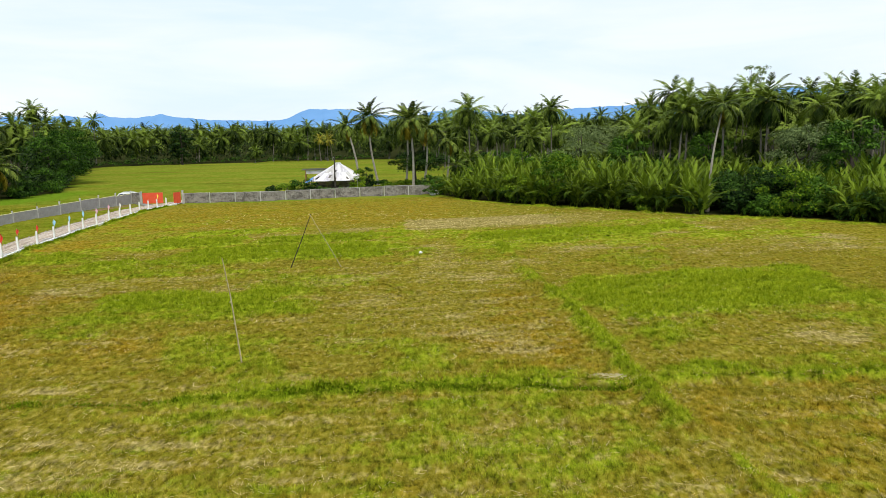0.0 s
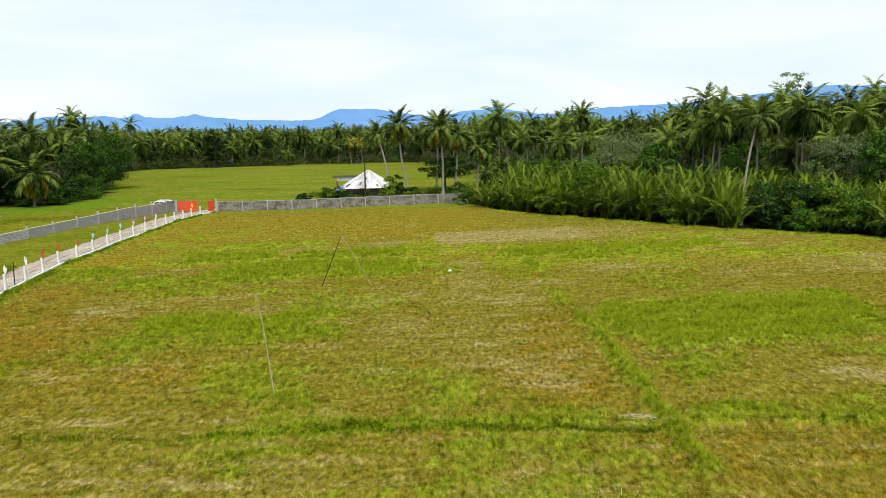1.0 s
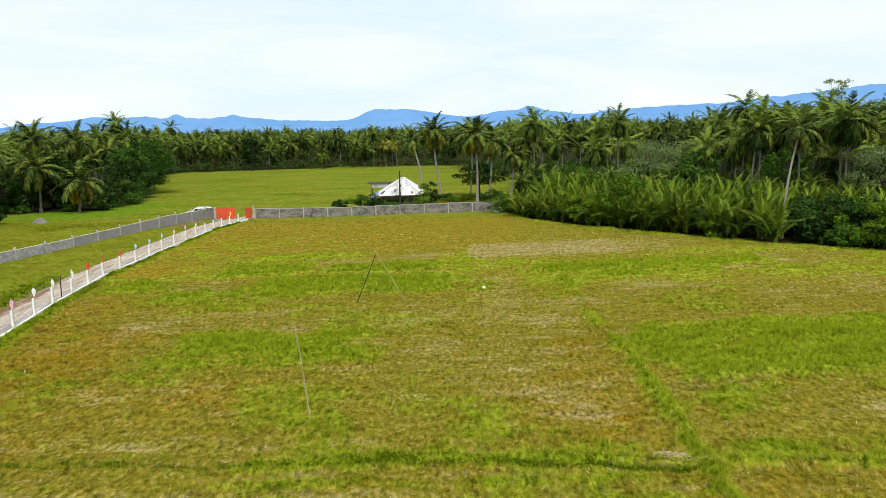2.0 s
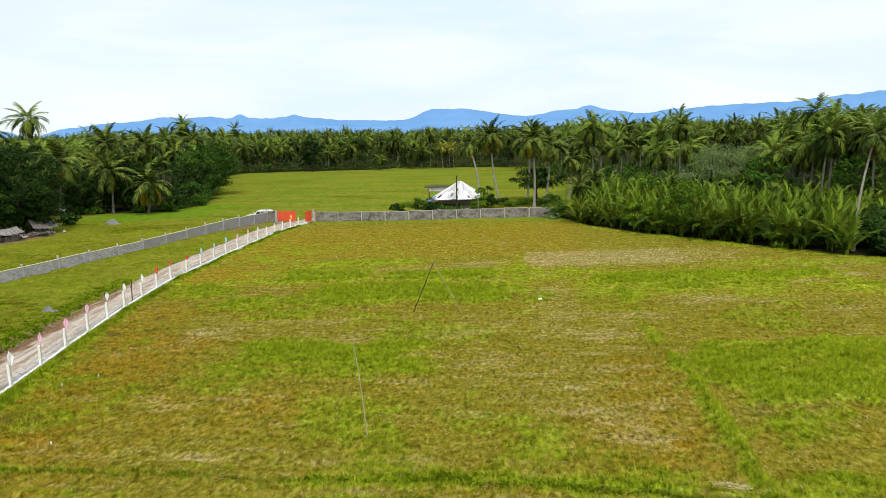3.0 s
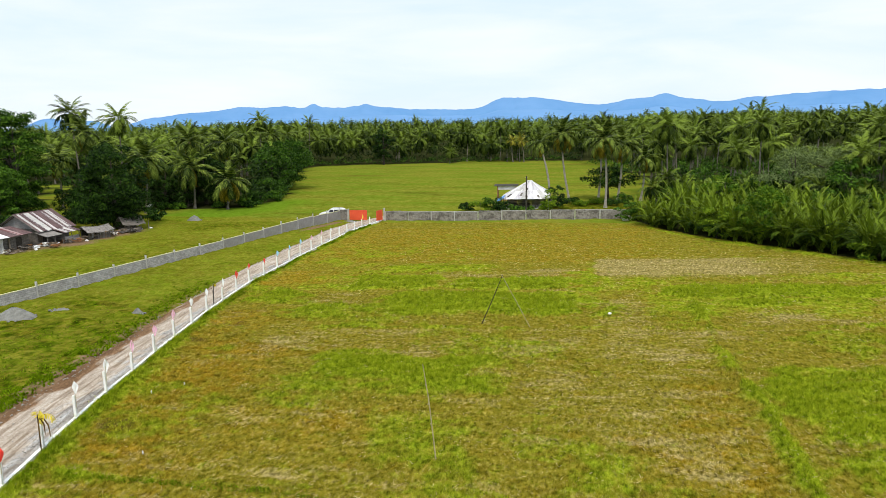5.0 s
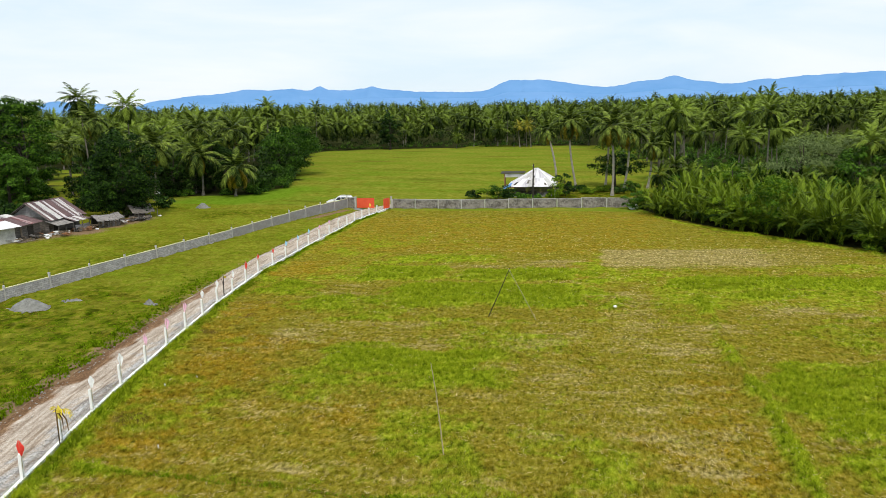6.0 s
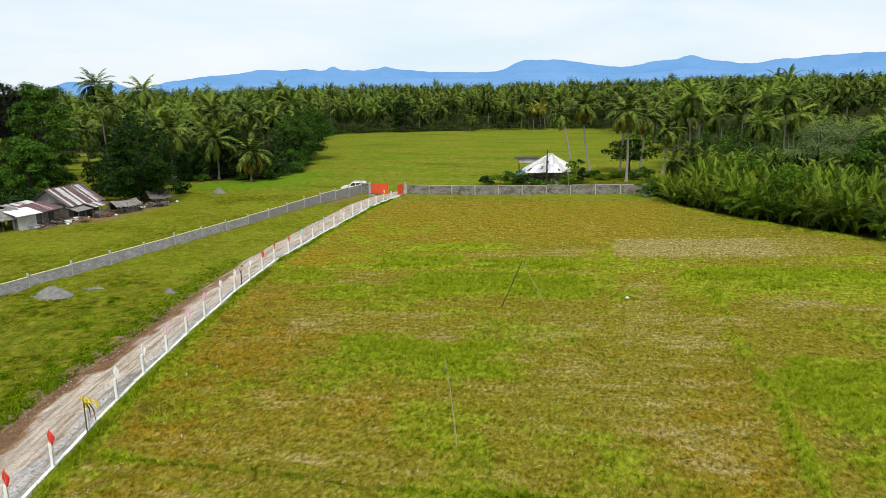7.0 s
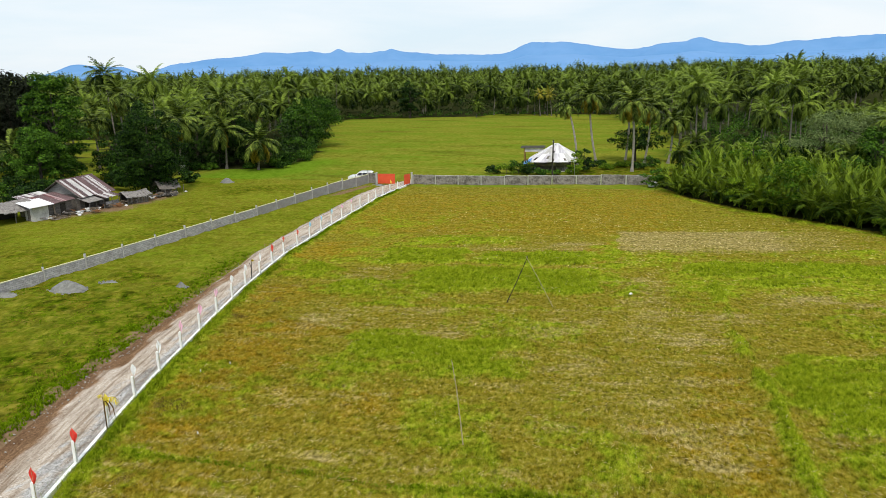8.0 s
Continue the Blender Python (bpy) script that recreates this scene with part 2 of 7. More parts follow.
# ---- mesh tools ----
class Shape:
    """Collects faces of one mesh."""

    def __init__(self):
        self.v, self.f = [], []

    def face(self, *points):
        k = len(self.v)
        self.v.extend(tuple(p) for p in points)
        self.f.append(tuple(range(k, k + len(points))))

    def box(self, at, size, turn=0.0, lean=(0.0, 0.0)):
        """A box that stands on at, with chamfered upright edges."""
        sx, sy, sz = size[0] / 2, size[1] / 2, size[2]
        c = min(sx, sy) * 0.12
        ring = [(-sx + c, -sy), (sx - c, -sy), (sx, -sy + c), (sx, sy - c), (sx - c, sy), (-sx + c, sy), (-sx, sy - c), (-sx, -sy + c)]
        ct, st = math.cos(turn), math.sin(turn)
        k = len(self.v)
        for z in (0, sz):
            for x, y in ring:
                x, y = x + lean[0] * z, y + lean[1] * z
                self.v.append((at[0] + x * ct - y * st, at[1] + x * st + y * ct, at[2] + z))
        for i in range(8):
            j = (i + 1) % 8
            self.f.append((k + i, k + j, k + 8 + j, k + 8 + i))
        self.f.append(tuple(range(k + 7, k - 1, -1)))
        self.f.append(tuple(range(k + 8, k + 16)))
        return self

    def tube(self, points, radii, sides=8):
        k = len(self.v)
        pts = [Vector(p) for p in points]
        for i, p in enumerate(pts):
            d = (pts[min(i + 1, len(pts) - 1)] - pts[max(i - 1, 0)]).normalized()
            a = d.cross(Vector((0.31, 0.95, 0.05))).normalized()
            b = d.cross(a)
            for s in range(sides):
                w = 2 * math.pi * s / sides
                self.v.append(tuple(p + (a * math.cos(w) + b * math.sin(w)) * radii[i]))
        for i in range(len(pts) - 1):
            for s in range(sides):
                t = (s + 1) % sides
                self.f.append((k + i * sides + s, k + i * sides + t, k + (i + 1) * sides + t, k + (i + 1) * sides + s))
        self.f.append(tuple(range(k, k + sides)))
        e = k + (len(pts) - 1) * sides
        self.f.append(tuple(range(e + sides - 1, e - 1, -1)))
        return self

    def ball(self, at, size, rng, rough=0.12, seg=8, rings=5):
        k = len(self.v)
        for i in range(rings + 1):
            th = math.pi * i / rings
            for s in range(seg):
                ph = 2 * math.pi * s / seg
                q = 1 + rng.uniform(-rough, rough)
                self.v.append((at[0] + size[0] * q * math.sin(th) * math.cos(ph), at[1] + size[1] * q * math.sin(th) * math.sin(ph), at[2] + size[2] * q * math.cos(th)))
        for i in range(rings):
            for s in range(seg):
                t = (s + 1) % seg
                self.f.append((k + i * seg + s, k + (i + 1) * seg + s, k + (i + 1) * seg + t, k + i * seg + t))
        return self

    def slab(self, corners, thick):
        """A plate from four corners, with thickness downwards."""
        lo = [(x, y, z - thick) for x, y, z in corners]
        k = len(self.v)
        self.v.extend(corners)
        self.v.extend(lo)
        self.f += [(k, k + 1, k + 2, k + 3), (k + 7, k + 6, k + 5, k + 4)]
        self.f += [(k + i, k + 4 + i, k + 4 + (i + 1) % 4, k + (i + 1) % 4) for i in range(4)]
        return self

    def ridged(self, a, b, c, d, waves, depth=0.03, thick=0.015):
        """A corrugated sheet: eave from a to b, ridge from d to c."""
        a, b, c, d = Vector(a), Vector(b), Vector(c), Vector(d)
        up = (b - a).cross(d - a).normalized()
        k = len(self.v)
        n = waves * 2
        for i in range(n + 1):
            u = i / n
            off = up * (depth if i % 2 else 0.0)
            for p, q in ((a, b), (d, c)):
                s = p.lerp(q, u) + off
                self.v.append(tuple(s))
                self.v.append(tuple(s - up * thick))
        for i in range(n):
            o = k + 4 * i
            self.f.append((o, o + 4, o + 6, o + 2))
            self.f.append((o + 1, o + 3, o + 7, o + 5))
            self.f.append((o, o + 1, o + 5, o + 4))
            self.f.append((o + 2, o + 6, o + 7, o + 3))
        return self

    def mesh(self, name, material):
        me = bpy.data.meshes.new(name)
        me.from_pydata(self.v, [], self.f)
        me.materials.append(material)
        me.update()
        return me


def ease(lo, hi, v):
    t = np.clip((v - lo) / (hi - lo), 0, 1)
    return t * t * (3 - 2 * t)


def low(x, y):
    """The land falls half a metre towards the gate and the pasture behind it."""
    return -0.5 * float(ease(96, 119, y) * ease(4, 34, -x) * ease(-230, -165, -y))


def part(name, shape, material, parent=None, label=""):
    """One mesh object, under its thing where one is given."""
    me = shape.mesh(name, material) if isinstance(shape, Shape) else shape
    ob = new(name, me)
    if parent is not None:
        ob.parent = parent
    if label:
        tagged(ob, label)
    return ob


def thing(name, at, label, category, group="", turn=0.0, scale=1.0):
    ob = new(name)
    ob.matrix_basis = pose(at[0], at[1], at[2] + low(at[0], at[1]), 0, 0, turn) @ Matrix.Scale(scale, 4)
    return tagged(ob, label, category, group)


def arrays(name, verts, faces, material, smooth=False):
    """A mesh from numpy arrays of vertices and of triangles or quads."""
    me = bpy.data.meshes.new(name)
    verts, faces = np.asarray(verts, np.float32), np.asarray(faces, np.int32)
    me.vertices.add(len(verts))
    me.vertices.foreach_set("co", verts.ravel())
    k = faces.shape[1]
    me.loops.add(faces.size)
    me.loops.foreach_set("vertex_index", faces.ravel())
    me.polygons.add(len(faces))
    me.polygons.foreach_set("loop_start", np.arange(0, faces.size, k, dtype=np.int32))
    if smooth:
        me.polygons.foreach_set("use_smooth", np.ones(len(faces), bool))
    me.materials.append(material)
    me.update(calc_edges=True)
    return me


def paint(me, name, rgb):
    """A colour attribute that tells the material what grows where."""
    a = me.color_attributes.new(name, "FLOAT_COLOR", "POINT")
    c = np.ones((len(rgb), 4), np.float32)
    c[:, :3] = rgb
    a.data.foreach_set("color", c.ravel())


def lattice(x, y, size, seed):
    """Smooth value noise in 0..1 over the plan, its grid turned for each seed."""
    table = np.random.RandomState(seed).rand(256, 256)
    c, d = math.cos(seed * 1.7 + 0.5) / size, math.sin(seed * 1.7 + 0.5) / size
    x, y = np.asarray(x), np.asarray(y)
    u, v = x * c - y * d + seed * 3.1, x * d + y * c
    i, j = np.floor(u).astype(int), np.floor(v).astype(int)
    a, b = u - i, v - j
    a, b = a * a * (3 - 2 * a), b * b * (3 - 2 * b)
    i0, i1, j0, j1 = i % 256, (i + 1) % 256, j % 256, (j + 1) % 256
    return (table[i0, j0] * (1 - a) + table[i1, j0] * a) * (1 - b) + (table[i0, j1] * (1 - a) + table[i1, j1] * a) * b


def board_wall(x0, y0, x1, y1, z0, z1, seed, wide=0.22, gap=0.02, ragged=0.06):
    """A wall of upright boards of uneven length and depth."""
    rng = random.Random(seed)
    s = Shape()
    ln = math.hypot(x1 - x0, y1 - y0)
    n = max(2, int(ln / wide))
    a = math.atan2(y1 - y0, x1 - x0)
    for i in range(n):
        q = (i + 0.5) / n
        d = rng.uniform(-0.02, 0.02)
        top = z1 - rng.uniform(0, ragged)
        s.box((x0 + (x1 - x0) * q - d * math.sin(a), y0 + (y1 - y0) * q + d * math.cos(a), z0), (ln / n - gap * rng.uniform(0.4, 1.4), 0.035, top - z0), a)
    return s


def sheet_roof(parent, a, b, c, d, count, courses, kinds, seed, waves=4):
    """A slope of single corrugated sheets: eave from a to b, ridge from d to c; each sheet overlaps its neighbours."""
    rng = random.Random(seed)
    a, b, c, d = Vector(a), Vector(b), Vector(c), Vector(d)
    up = (b - a).cross(d - a).normalized()
    for k in range(courses):
        for i in range(count):
            u0, u1 = i / count - 0.004, (i + 1) / count + 0.012
            v0, v1 = max(0.0, k / courses - 0.04) + rng.uniform(-0.02, 0.01), (k + 1) / courses
            lift = up * (0.012 * (i % 2) + 0.03 * k + rng.uniform(0, 0.012))
            p = [a.lerp(b, u).lerp(d.lerp(c, u), v) + lift for u, v in ((u0, v0), (u1, v0), (u1, v1), (u0, v1))]
            material, label = kinds[(i + k + (rng.random() < 0.25)) % len(kinds)]
            part("roof_sheet", Shape().ridged(*p, waves), material, parent, label)


# ---- plan ----
# The white fence runs along the right-hand edge of the gravel road, the block wall beyond a strip of grass.
FENCE = [(-25.6, 14.0), (-26.6, 18.0), (-28.5, 23.3), (-31.3, 31.1), (-34.6, 42.1), (-37.7, 53.2), (-40.2, 64.6), (-42.0, 79.9), (-43.4, 94.9), (-44.5, 106.0), (-44.9, 116.0)]
WALL_WEST = [(-60.5, 30.0), (-58.9, 46.0), (-57.5, 58.8), (-56.5, 69.7), (-55.4, 85.4), (-54.5, 97.0), (-53.4, 111.0), (-53.0, 117.4)]
WALL_BACK = [(-44.6, 119.0), (-2.0, 123.3)]
EDGE = [(-0.6, 119.3), (3.0, 111.0), (9.6, 103.0), (16.9, 96.8), (23.5, 91.5), (29.3, 86.7), (39.9, 79.4), (48.0, 74.2), (70.0, 60.0), (90.0, 48.0)]
GLADE = [(-118, 113), (-109, 114), (-126, 133), (-172, 183), (-188, 184), (-137, 131)]
CLEARING = [(-112, 107), (-102, 126), (-90, 131), (-81, 134), (-87, 160), (-111, 205), (-137, 272), (-116, 290), (-68, 306), (-30, 317), (-20, 292), (-8, 215), (2, 160), (0, 122)]


def along(line, s):
    """The point s metres along a line of the plan, and the line's direction there."""
    for (x0, y0), (x1, y1) in zip(line, line[1:]):
        d = math.hypot(x1 - x0, y1 - y0)
        if s <= d:
            break
        s -= d
    else:
        s += d
    return (x0 + (x1 - x0) * s / d, y0 + (y1 - y0) * s / d), math.atan2(y1 - y0, x1 - x0)


def length(line):
    return sum(math.hypot(b[0] - a[0], b[1] - a[1]) for a, b in zip(line, line[1:]))


FX, FY = np.array([p[0] for p in FENCE]), np.array([p[1] for p in FENCE])
WX, WY = np.array([p[0] for p in WALL_WEST]), np.array([p[1] for p in WALL_WEST])
EX, EY = np.array([p[0] for p in EDGE]), np.array([p[1] for p in EDGE])


def fence_x(y):
    return np.interp(y, FY, FX)


def edge_y(x):
    return np.interp(x, EX, EY)


def road_left(y):
    return fence_x(y) - np.interp(y, [15, 23, 27, 31.5, 36.5, 45, 60, 90, 115], [6.0, 5.7, 5.3, 5.0, 4.6, 4.1, 3.8, 4.4, 5.0])


def inside(x, y, ring):
    x, y = np.asarray(x, float), np.asarray(y, float)
    hit = np.zeros(x.shape, bool)
    for (x0, y0), (x1, y1) in zip(ring, ring[1:] + ring[:1]):
        cross = (y0 > y) != (y1 > y)
        with np.errstate(divide="ignore", invalid="ignore"):
            hit ^= cross & (x < (x1 - x0) * (y - y0) / (y1 - y0 + 1e-9) + x0)
    return hit


# Patches of the stubble field: x from, x to, row from, row to, strength. Rows run aslant over the plan.
GREEN_PATCHES = [(-23.6, -5.5, 57.8, 66.0, 1.0), (-19.2, -6.5, 67.4, 72.6, 1.0), (-31, -21, 68.0, 74.6, 0.75), (-29, -18, 76.2, 80.8, 0.55), (-35, -31, 61.5, 68.5, 0.7), (-31.6, -24.4, 56.6, 60.6, 0.9), (2.5, 26, 63.4, 68.0, 1.15), (7, 22, 59.6, 62.8, 0.6),
                 (-20.6, -9.4, 41.2, 45.2, 1.0), (-21, -8, 38.5, 41.6, 0.6), (-22, -18.8, 44.6, 47.4, 0.7), (8.8, 27, 33.8, 44.0, 0.85), (9.5, 13, 30.0, 33.5, 0.55), (8.6, 15.5, 25.4, 27.0, 0.8), (-2.6, 0.2, 56.5, 61.5, 0.75), (-5.2, -3.2, 62, 82, 0.6), (12, 36, 70, 74, 0.4),
                 (14, 30, 24.5, 28, 0.3), (3, 5.2, 55, 64, 0.45), (24, 36, 56, 61, 0.45)]
STRAW_PATCHES = [(-3, 2.4, 46, 63, 0.50), (10, 18, 54, 58.8, 0.60), (-29, -17, 47.6, 52.6, 0.6), (-17, -5, 46.2, 50.5, 0.6), (-31, -25.6, 62.0, 66.4, 0.65), (0.4, 5, 45.5, 49, 0.5), (1.8, 7, 29.5, 38, 0.6), (-16, -10, 27.4, 28.4, 0.8), (5.6, 7.4, 25.2, 26.0, 1.0), (9.5, 12, 32.5, 35.5, 0.6),
                 (20, 38, 49, 57, 0.5), (18, 34, 27, 34, 0.5), (-9, -5, 64.5, 77, 0.55), (-20, -6, 73.5, 77.2, 0.5), (-28, 4, 15, 24.5, 0.35), (4, 9, 49, 53, 0.45), (-6, 2, 33, 45, 0.35), (22, 40, 62, 74, 0.4)]
RUST_PATCHES = [(1.2, 7.4, 27, 41, 0.65), (-18.5, -12.5, 32, 36.5, 0.7), (-9, -4.8, 62.5, 78, 0.8), (-33, -24, 27, 50, 0.95), (-38, -31, 50, 60, 0.75), (3, 5, 41, 46, 0.4), (-39, -33, 70, 78, 0.95), (-45, 2, 82, 113, 0.6), (-24, -14, 30, 37, 0.4), (9, 30, 16, 25, 0.5), (-27, -20, 21, 30, 0.6)]


def aslant(x, y):
    """The rows of the field: their distance measured along the line x = -12."""
    return y - np.interp(y, [20, 26, 45, 65], [0.07, 0.09, 0.20, 0.23]) * (x + 12.0)


def patches(x, y, boxes, seed, soft=1.8):
    wx = x + (lattice(x, y, 4.0, seed) - 0.5) * 4.0 + (lattice(x, y, 1.3, seed + 1) - 0.5) * 2.4
    wy = y + (lattice(x, y, 4.5, seed + 2) - 0.5) * 1.6 + (lattice(x, y, 1.2, seed + 3) - 0.5) * 1.0
    m = np.zeros(np.shape(x))
    for x0, x1, y0, y1, k in boxes:
        m = np.maximum(m, k * ease(x0 - soft, x0 + soft, wx) * ease(-x1 - soft, -x1 + soft, -wx) * ease(y0 - 0.8, y0 + 0.8, wy) * ease(-y1 - 0.8, -y1 + 0.8, -wy))
    return m


def bund(x, y):
    """Low earth banks between the plots."""
    w = (lattice(x, y, 1.4, 15) - 0.5) * 0.3
    a = np.exp(-((y - np.interp(x, [-30, -18.5, -8.7, -4.4, 7.3, 9.1, 17.4, 40], [24.6, 25.8, 26.5, 26.9, 27.0, 27.4, 27.7, 28.4]) + w) / 0.22) ** 2) * ease(-36, -30, x) * ease(-40, -30, -x) * (0.55 + 0.45 * ease(-9, -4, x))
    b = np.exp(-((x - np.interp(y, [14, 20, 25, 31, 41, 48, 57, 67], [9.6, 8.7, 8.0, 7.9, 7.3, 6.3, 5.9, 5.0]) + w) / 0.50) ** 2) * ease(12, 16, y) * (0.6 + 0.5 * ease(-58, -46, -y)) * ease(-69, -62, -y)
    c = np.exp(-((aslant(x, y) - 53.6 + w) / 0.28) ** 2) * ease(-28, -24, x) * ease(-30, -20, -x) * 0.5
    return np.maximum(np.maximum(a, b), c)


def cover(x, y):
    """How green, how strawy and how rust-coloured the ground is."""
    field = ease(0.3, 1.5, x - fence_x(y)) * ease(-122, -118, -y)
    v = aslant(x, y)
    g = patches(x, v, GREEN_PATCHES, 11) * field
    s = patches(x, v, STRAW_PATCHES, 23) * field
    r = patches(x, v, RUST_PATCHES, 37, 2.5) * field
    wob = (lattice(x, y, 2.1, 29) - 0.5) * 1.1 + (lattice(x, y, 0.9, 28) - 0.5) * 0.5
    u = x + 0.07 * (y - 85.0) + wob * 0.6
    mown = ease(-5.2, -4.5, u) * (0.45 * ease(-24, -17, -u) + 0.55 * ease(-16, -11, -u)) * ease(70.5, 75.5, v + wob * 1.6) * ease(-84.0, -83.3, -v - wob * 0.3)
    mown = mown * (0.68 + 0.42 * ease(0.2, 0.7, lattice(x, v * 3, 2.6, 63)))
    mown = np.maximum(mown, 0.55 * np.exp(-((v - 53.0 + 0.4 * wob) / 0.18) ** 2) * ease(-26, -23, x) * ease(-18, -10, -x))
    blot = lattice(x, y, 7.0, 51) * 0.6 + lattice(x, y, 2.2, 52) * 0.4
    g = np.clip(np.maximum(g * (0.24 + 0.76 * lattice(x * 0.45, v * 1.5, 2.2, 53) + 0.76 * lattice(x * 0.7, v * 1.4, 0.9, 54)), ease(0.50, 0.78, blot) * 0.42 * field * (0.35 + 0.65 * ease(-92, -78, -y))) + bund(x, y) * field * 0.7 * ease(0.10, 0.55, lattice(x, y, 2.2, 16)), 0, 1)
    blot = lattice(x, v * 2.4, 5.0, 61) * 0.5 + lattice(x, v * 2.4, 1.3, 62) * 0.5
    s = np.clip(s * ease(0.22, 0.62, blot) + ease(0.58, 0.84, blot) * 0.5 * field * (0.5 + 0.5 * ease(-90, -75, -y)), 0, 1) * (1 - 0.85 * g)
    rows = np.sin(v * 4.4 + 3.0 * lattice(x, v, 5.0, 64)) * (ease(-32, -26, -y) + 0.5 * ease(82, 92, y)) * field * lattice(x, v, 3.0, 65)
    g, s = np.clip(g + 0.22 * rows * (y < 40), 0, 1), np.clip(s - 0.4 * rows, 0, 1)
    g = g * (1 - 0.85 * np.clip(mown, 0, 1))
    s = np.clip(np.maximum(s, mown * field), 0, 1)
    verge = np.exp(-((x - fence_x(y) - 0.7) / (0.6 + 0.5 * ease(-52, -32, -y) * lattice(x, y, 2.6, 20))) ** 2) * ease(-118, -110, -y) * (0.4 + 0.9 * lattice(x, y, 1.8, 19))
    lawn = (1 - ease(-0.5, 0.8, x - road_left(y))) * ease(-122, -116, -y)
    g = np.maximum(g, np.maximum(verge * 0.8, lawn * (0.08 + 0.35 * lattice(x, y, 3.5, 71))))
    bank = np.exp(-((y - edge_y(x) + 0.6) / 1.1) ** 2) * (x > -1.5) * (0.45 + 0.6 * lattice(x, y, 2.0, 72))
    g = np.maximum(g, bank * 0.9)
    return g, s * (1 - 0.8 * np.clip(bank, 0, 1)), r * (1 - g)


def relief(x, y):
    """Height of the ground: tufts, low swells, banks between the plots, and the mat of the greener grass."""
    g = cover(x, y)[0]
    near = ((x > -75) & (x < 60) & (y > 4) & (y < 128)) * 1.0
    tuft = (lattice(x, y, 0.62, 3) - 0.5) * 0.11 + (lattice(x, y, 1.3, 5) - 0.5) * 0.07 + (lattice(x, y, 5.0, 4) - 0.5) * 0.12
    tuft += (lattice(x, y, 0.42, 8) - 0.3) * 0.16 * g + 0.26 * g + 0.03 * np.sin(aslant(x, y) * 4.4 + lattice(x, y, 6.0, 9) * 5)
    lawn = (x < road_left(y)) * ease(-85, -60, -y)
    tuft += lawn * ((lattice(x, y, 1.7, 12) - 0.4) * 0.30 + 0.22 * np.exp(-((x - road_left(y) + 0.9) / 0.6) ** 2) * lattice(x, y, 1.5, 13))
    z = (tuft + bund(x, y) * 0.24) * near
    road = ease(-0.4, 0.6, x - road_left(y)) * ease(-0.5, 0.5, fence_x(y) + 0.2 - x) * ease(-124, -117, -y) * (y > 6)
    z = z * (1 - road) - 0.12 * road
    z = z - 0.5 * ease(96, 119, y) * ease(4, 34, -x) * ease(-230, -165, -y)
    return z + ease(380, 1100, y) * 9.0 * (y > 300)


# ---- ground, road, mountains ----
def field_colour(n, g, s, r):
    """Stubble and grass in soft tufts: olive between green, straw-coloured and rust-coloured ones. Returns colour and tuft height."""
    tuft = n.noise(2.9, 4.0, 0.62, (1.4, 0.85, 1))
    fine = n.noise(7.0, 3.0, 0.70, (1.4, 0.6, 1))
    streak = n.noise(1.4, 5.0, 0.68, (0.32, 1.0, 1), n.turn(-11.5))
    speck = n.math("ADD", n.math("MULTIPLY", tuft, 0.56), n.math("ADD", n.math("MULTIPLY", fine, 0.26), n.math("MULTIPLY", streak, 0.18)))
    kind = n.math("ADD", n.math("MULTIPLY", n.noise(1.0, 5.0, 0.66, (1.2, 0.9, 1)), 0.7), n.math("MULTIPLY", n.noise(0.9, 4.0, 0.66, (0.35, 1.0, 1), n.turn(-11.5)), 0.3))
    bits = n.noise(2.8, 5.0, 0.68, (1.3, 0.9, 1))
    warm = n.noise(0.7, 5.0, 0.66, (1.1, 1.0, 1))
    col = n.ramp(speck, (0.39, (0.064, 0.058, 0.005)), (0.47, (0.136, 0.120, 0.010)), (0.54, (0.183, 0.159, 0.017)), (0.62, (0.274, 0.234, 0.050)))
    green = n.ramp(speck, (0.39, (0.046, 0.072, 0.003)), (0.47, (0.128, 0.176, 0.007)), (0.54, (0.200, 0.252, 0.012)), (0.62, (0.288, 0.326, 0.028)))
    straw = n.ramp(speck, (0.39, (0.098, 0.077, 0.024)), (0.48, (0.206, 0.164, 0.058)), (0.58, (0.372, 0.304, 0.122)))
    rust = n.ramp(speck, (0.39, (0.072, 0.044, 0.003)), (0.48, (0.186, 0.124, 0.007)), (0.58, (0.290, 0.200, 0.024)))
    col = n.mix(n.ramp(n.math("ADD", warm, n.math("MULTIPLY", r, 0.27)), (0.52, 0.0), (0.68, 0.4), (0.84, 1.0)), col, rust)
    col = n.mix(n.ramp(n.math("ADD", kind, n.math("MULTIPLY", g, 0.40)), (0.54, 0.0), (0.635, 0.5), (0.755, 1.0)), col, green)
    lie = n.math("ADD", n.math("ADD", n.math("MULTIPLY", bits, 0.85), n.math("MULTIPLY", streak, 0.15)), n.math("SUBTRACT", n.math("MULTIPLY", s, 0.25), n.math("MULTIPLY", g, 0.12)))
    col = n.mix(n.ramp(lie, (0.55, 0.0), (0.66, 0.5), (0.77, 0.95)), col, straw)
    clump = n.noise(1.3, 4.0, 0.70, (1.25, 0.8, 1))
    col = n.mix(1.0, col, n.ramp(clump, (0.36, (0.78, 0.80, 0.78)), (0.48, (0.98, 0.98, 0.98)), (0.62, (1.14, 1.12, 1.14))), "MULTIPLY")
    return col, speck


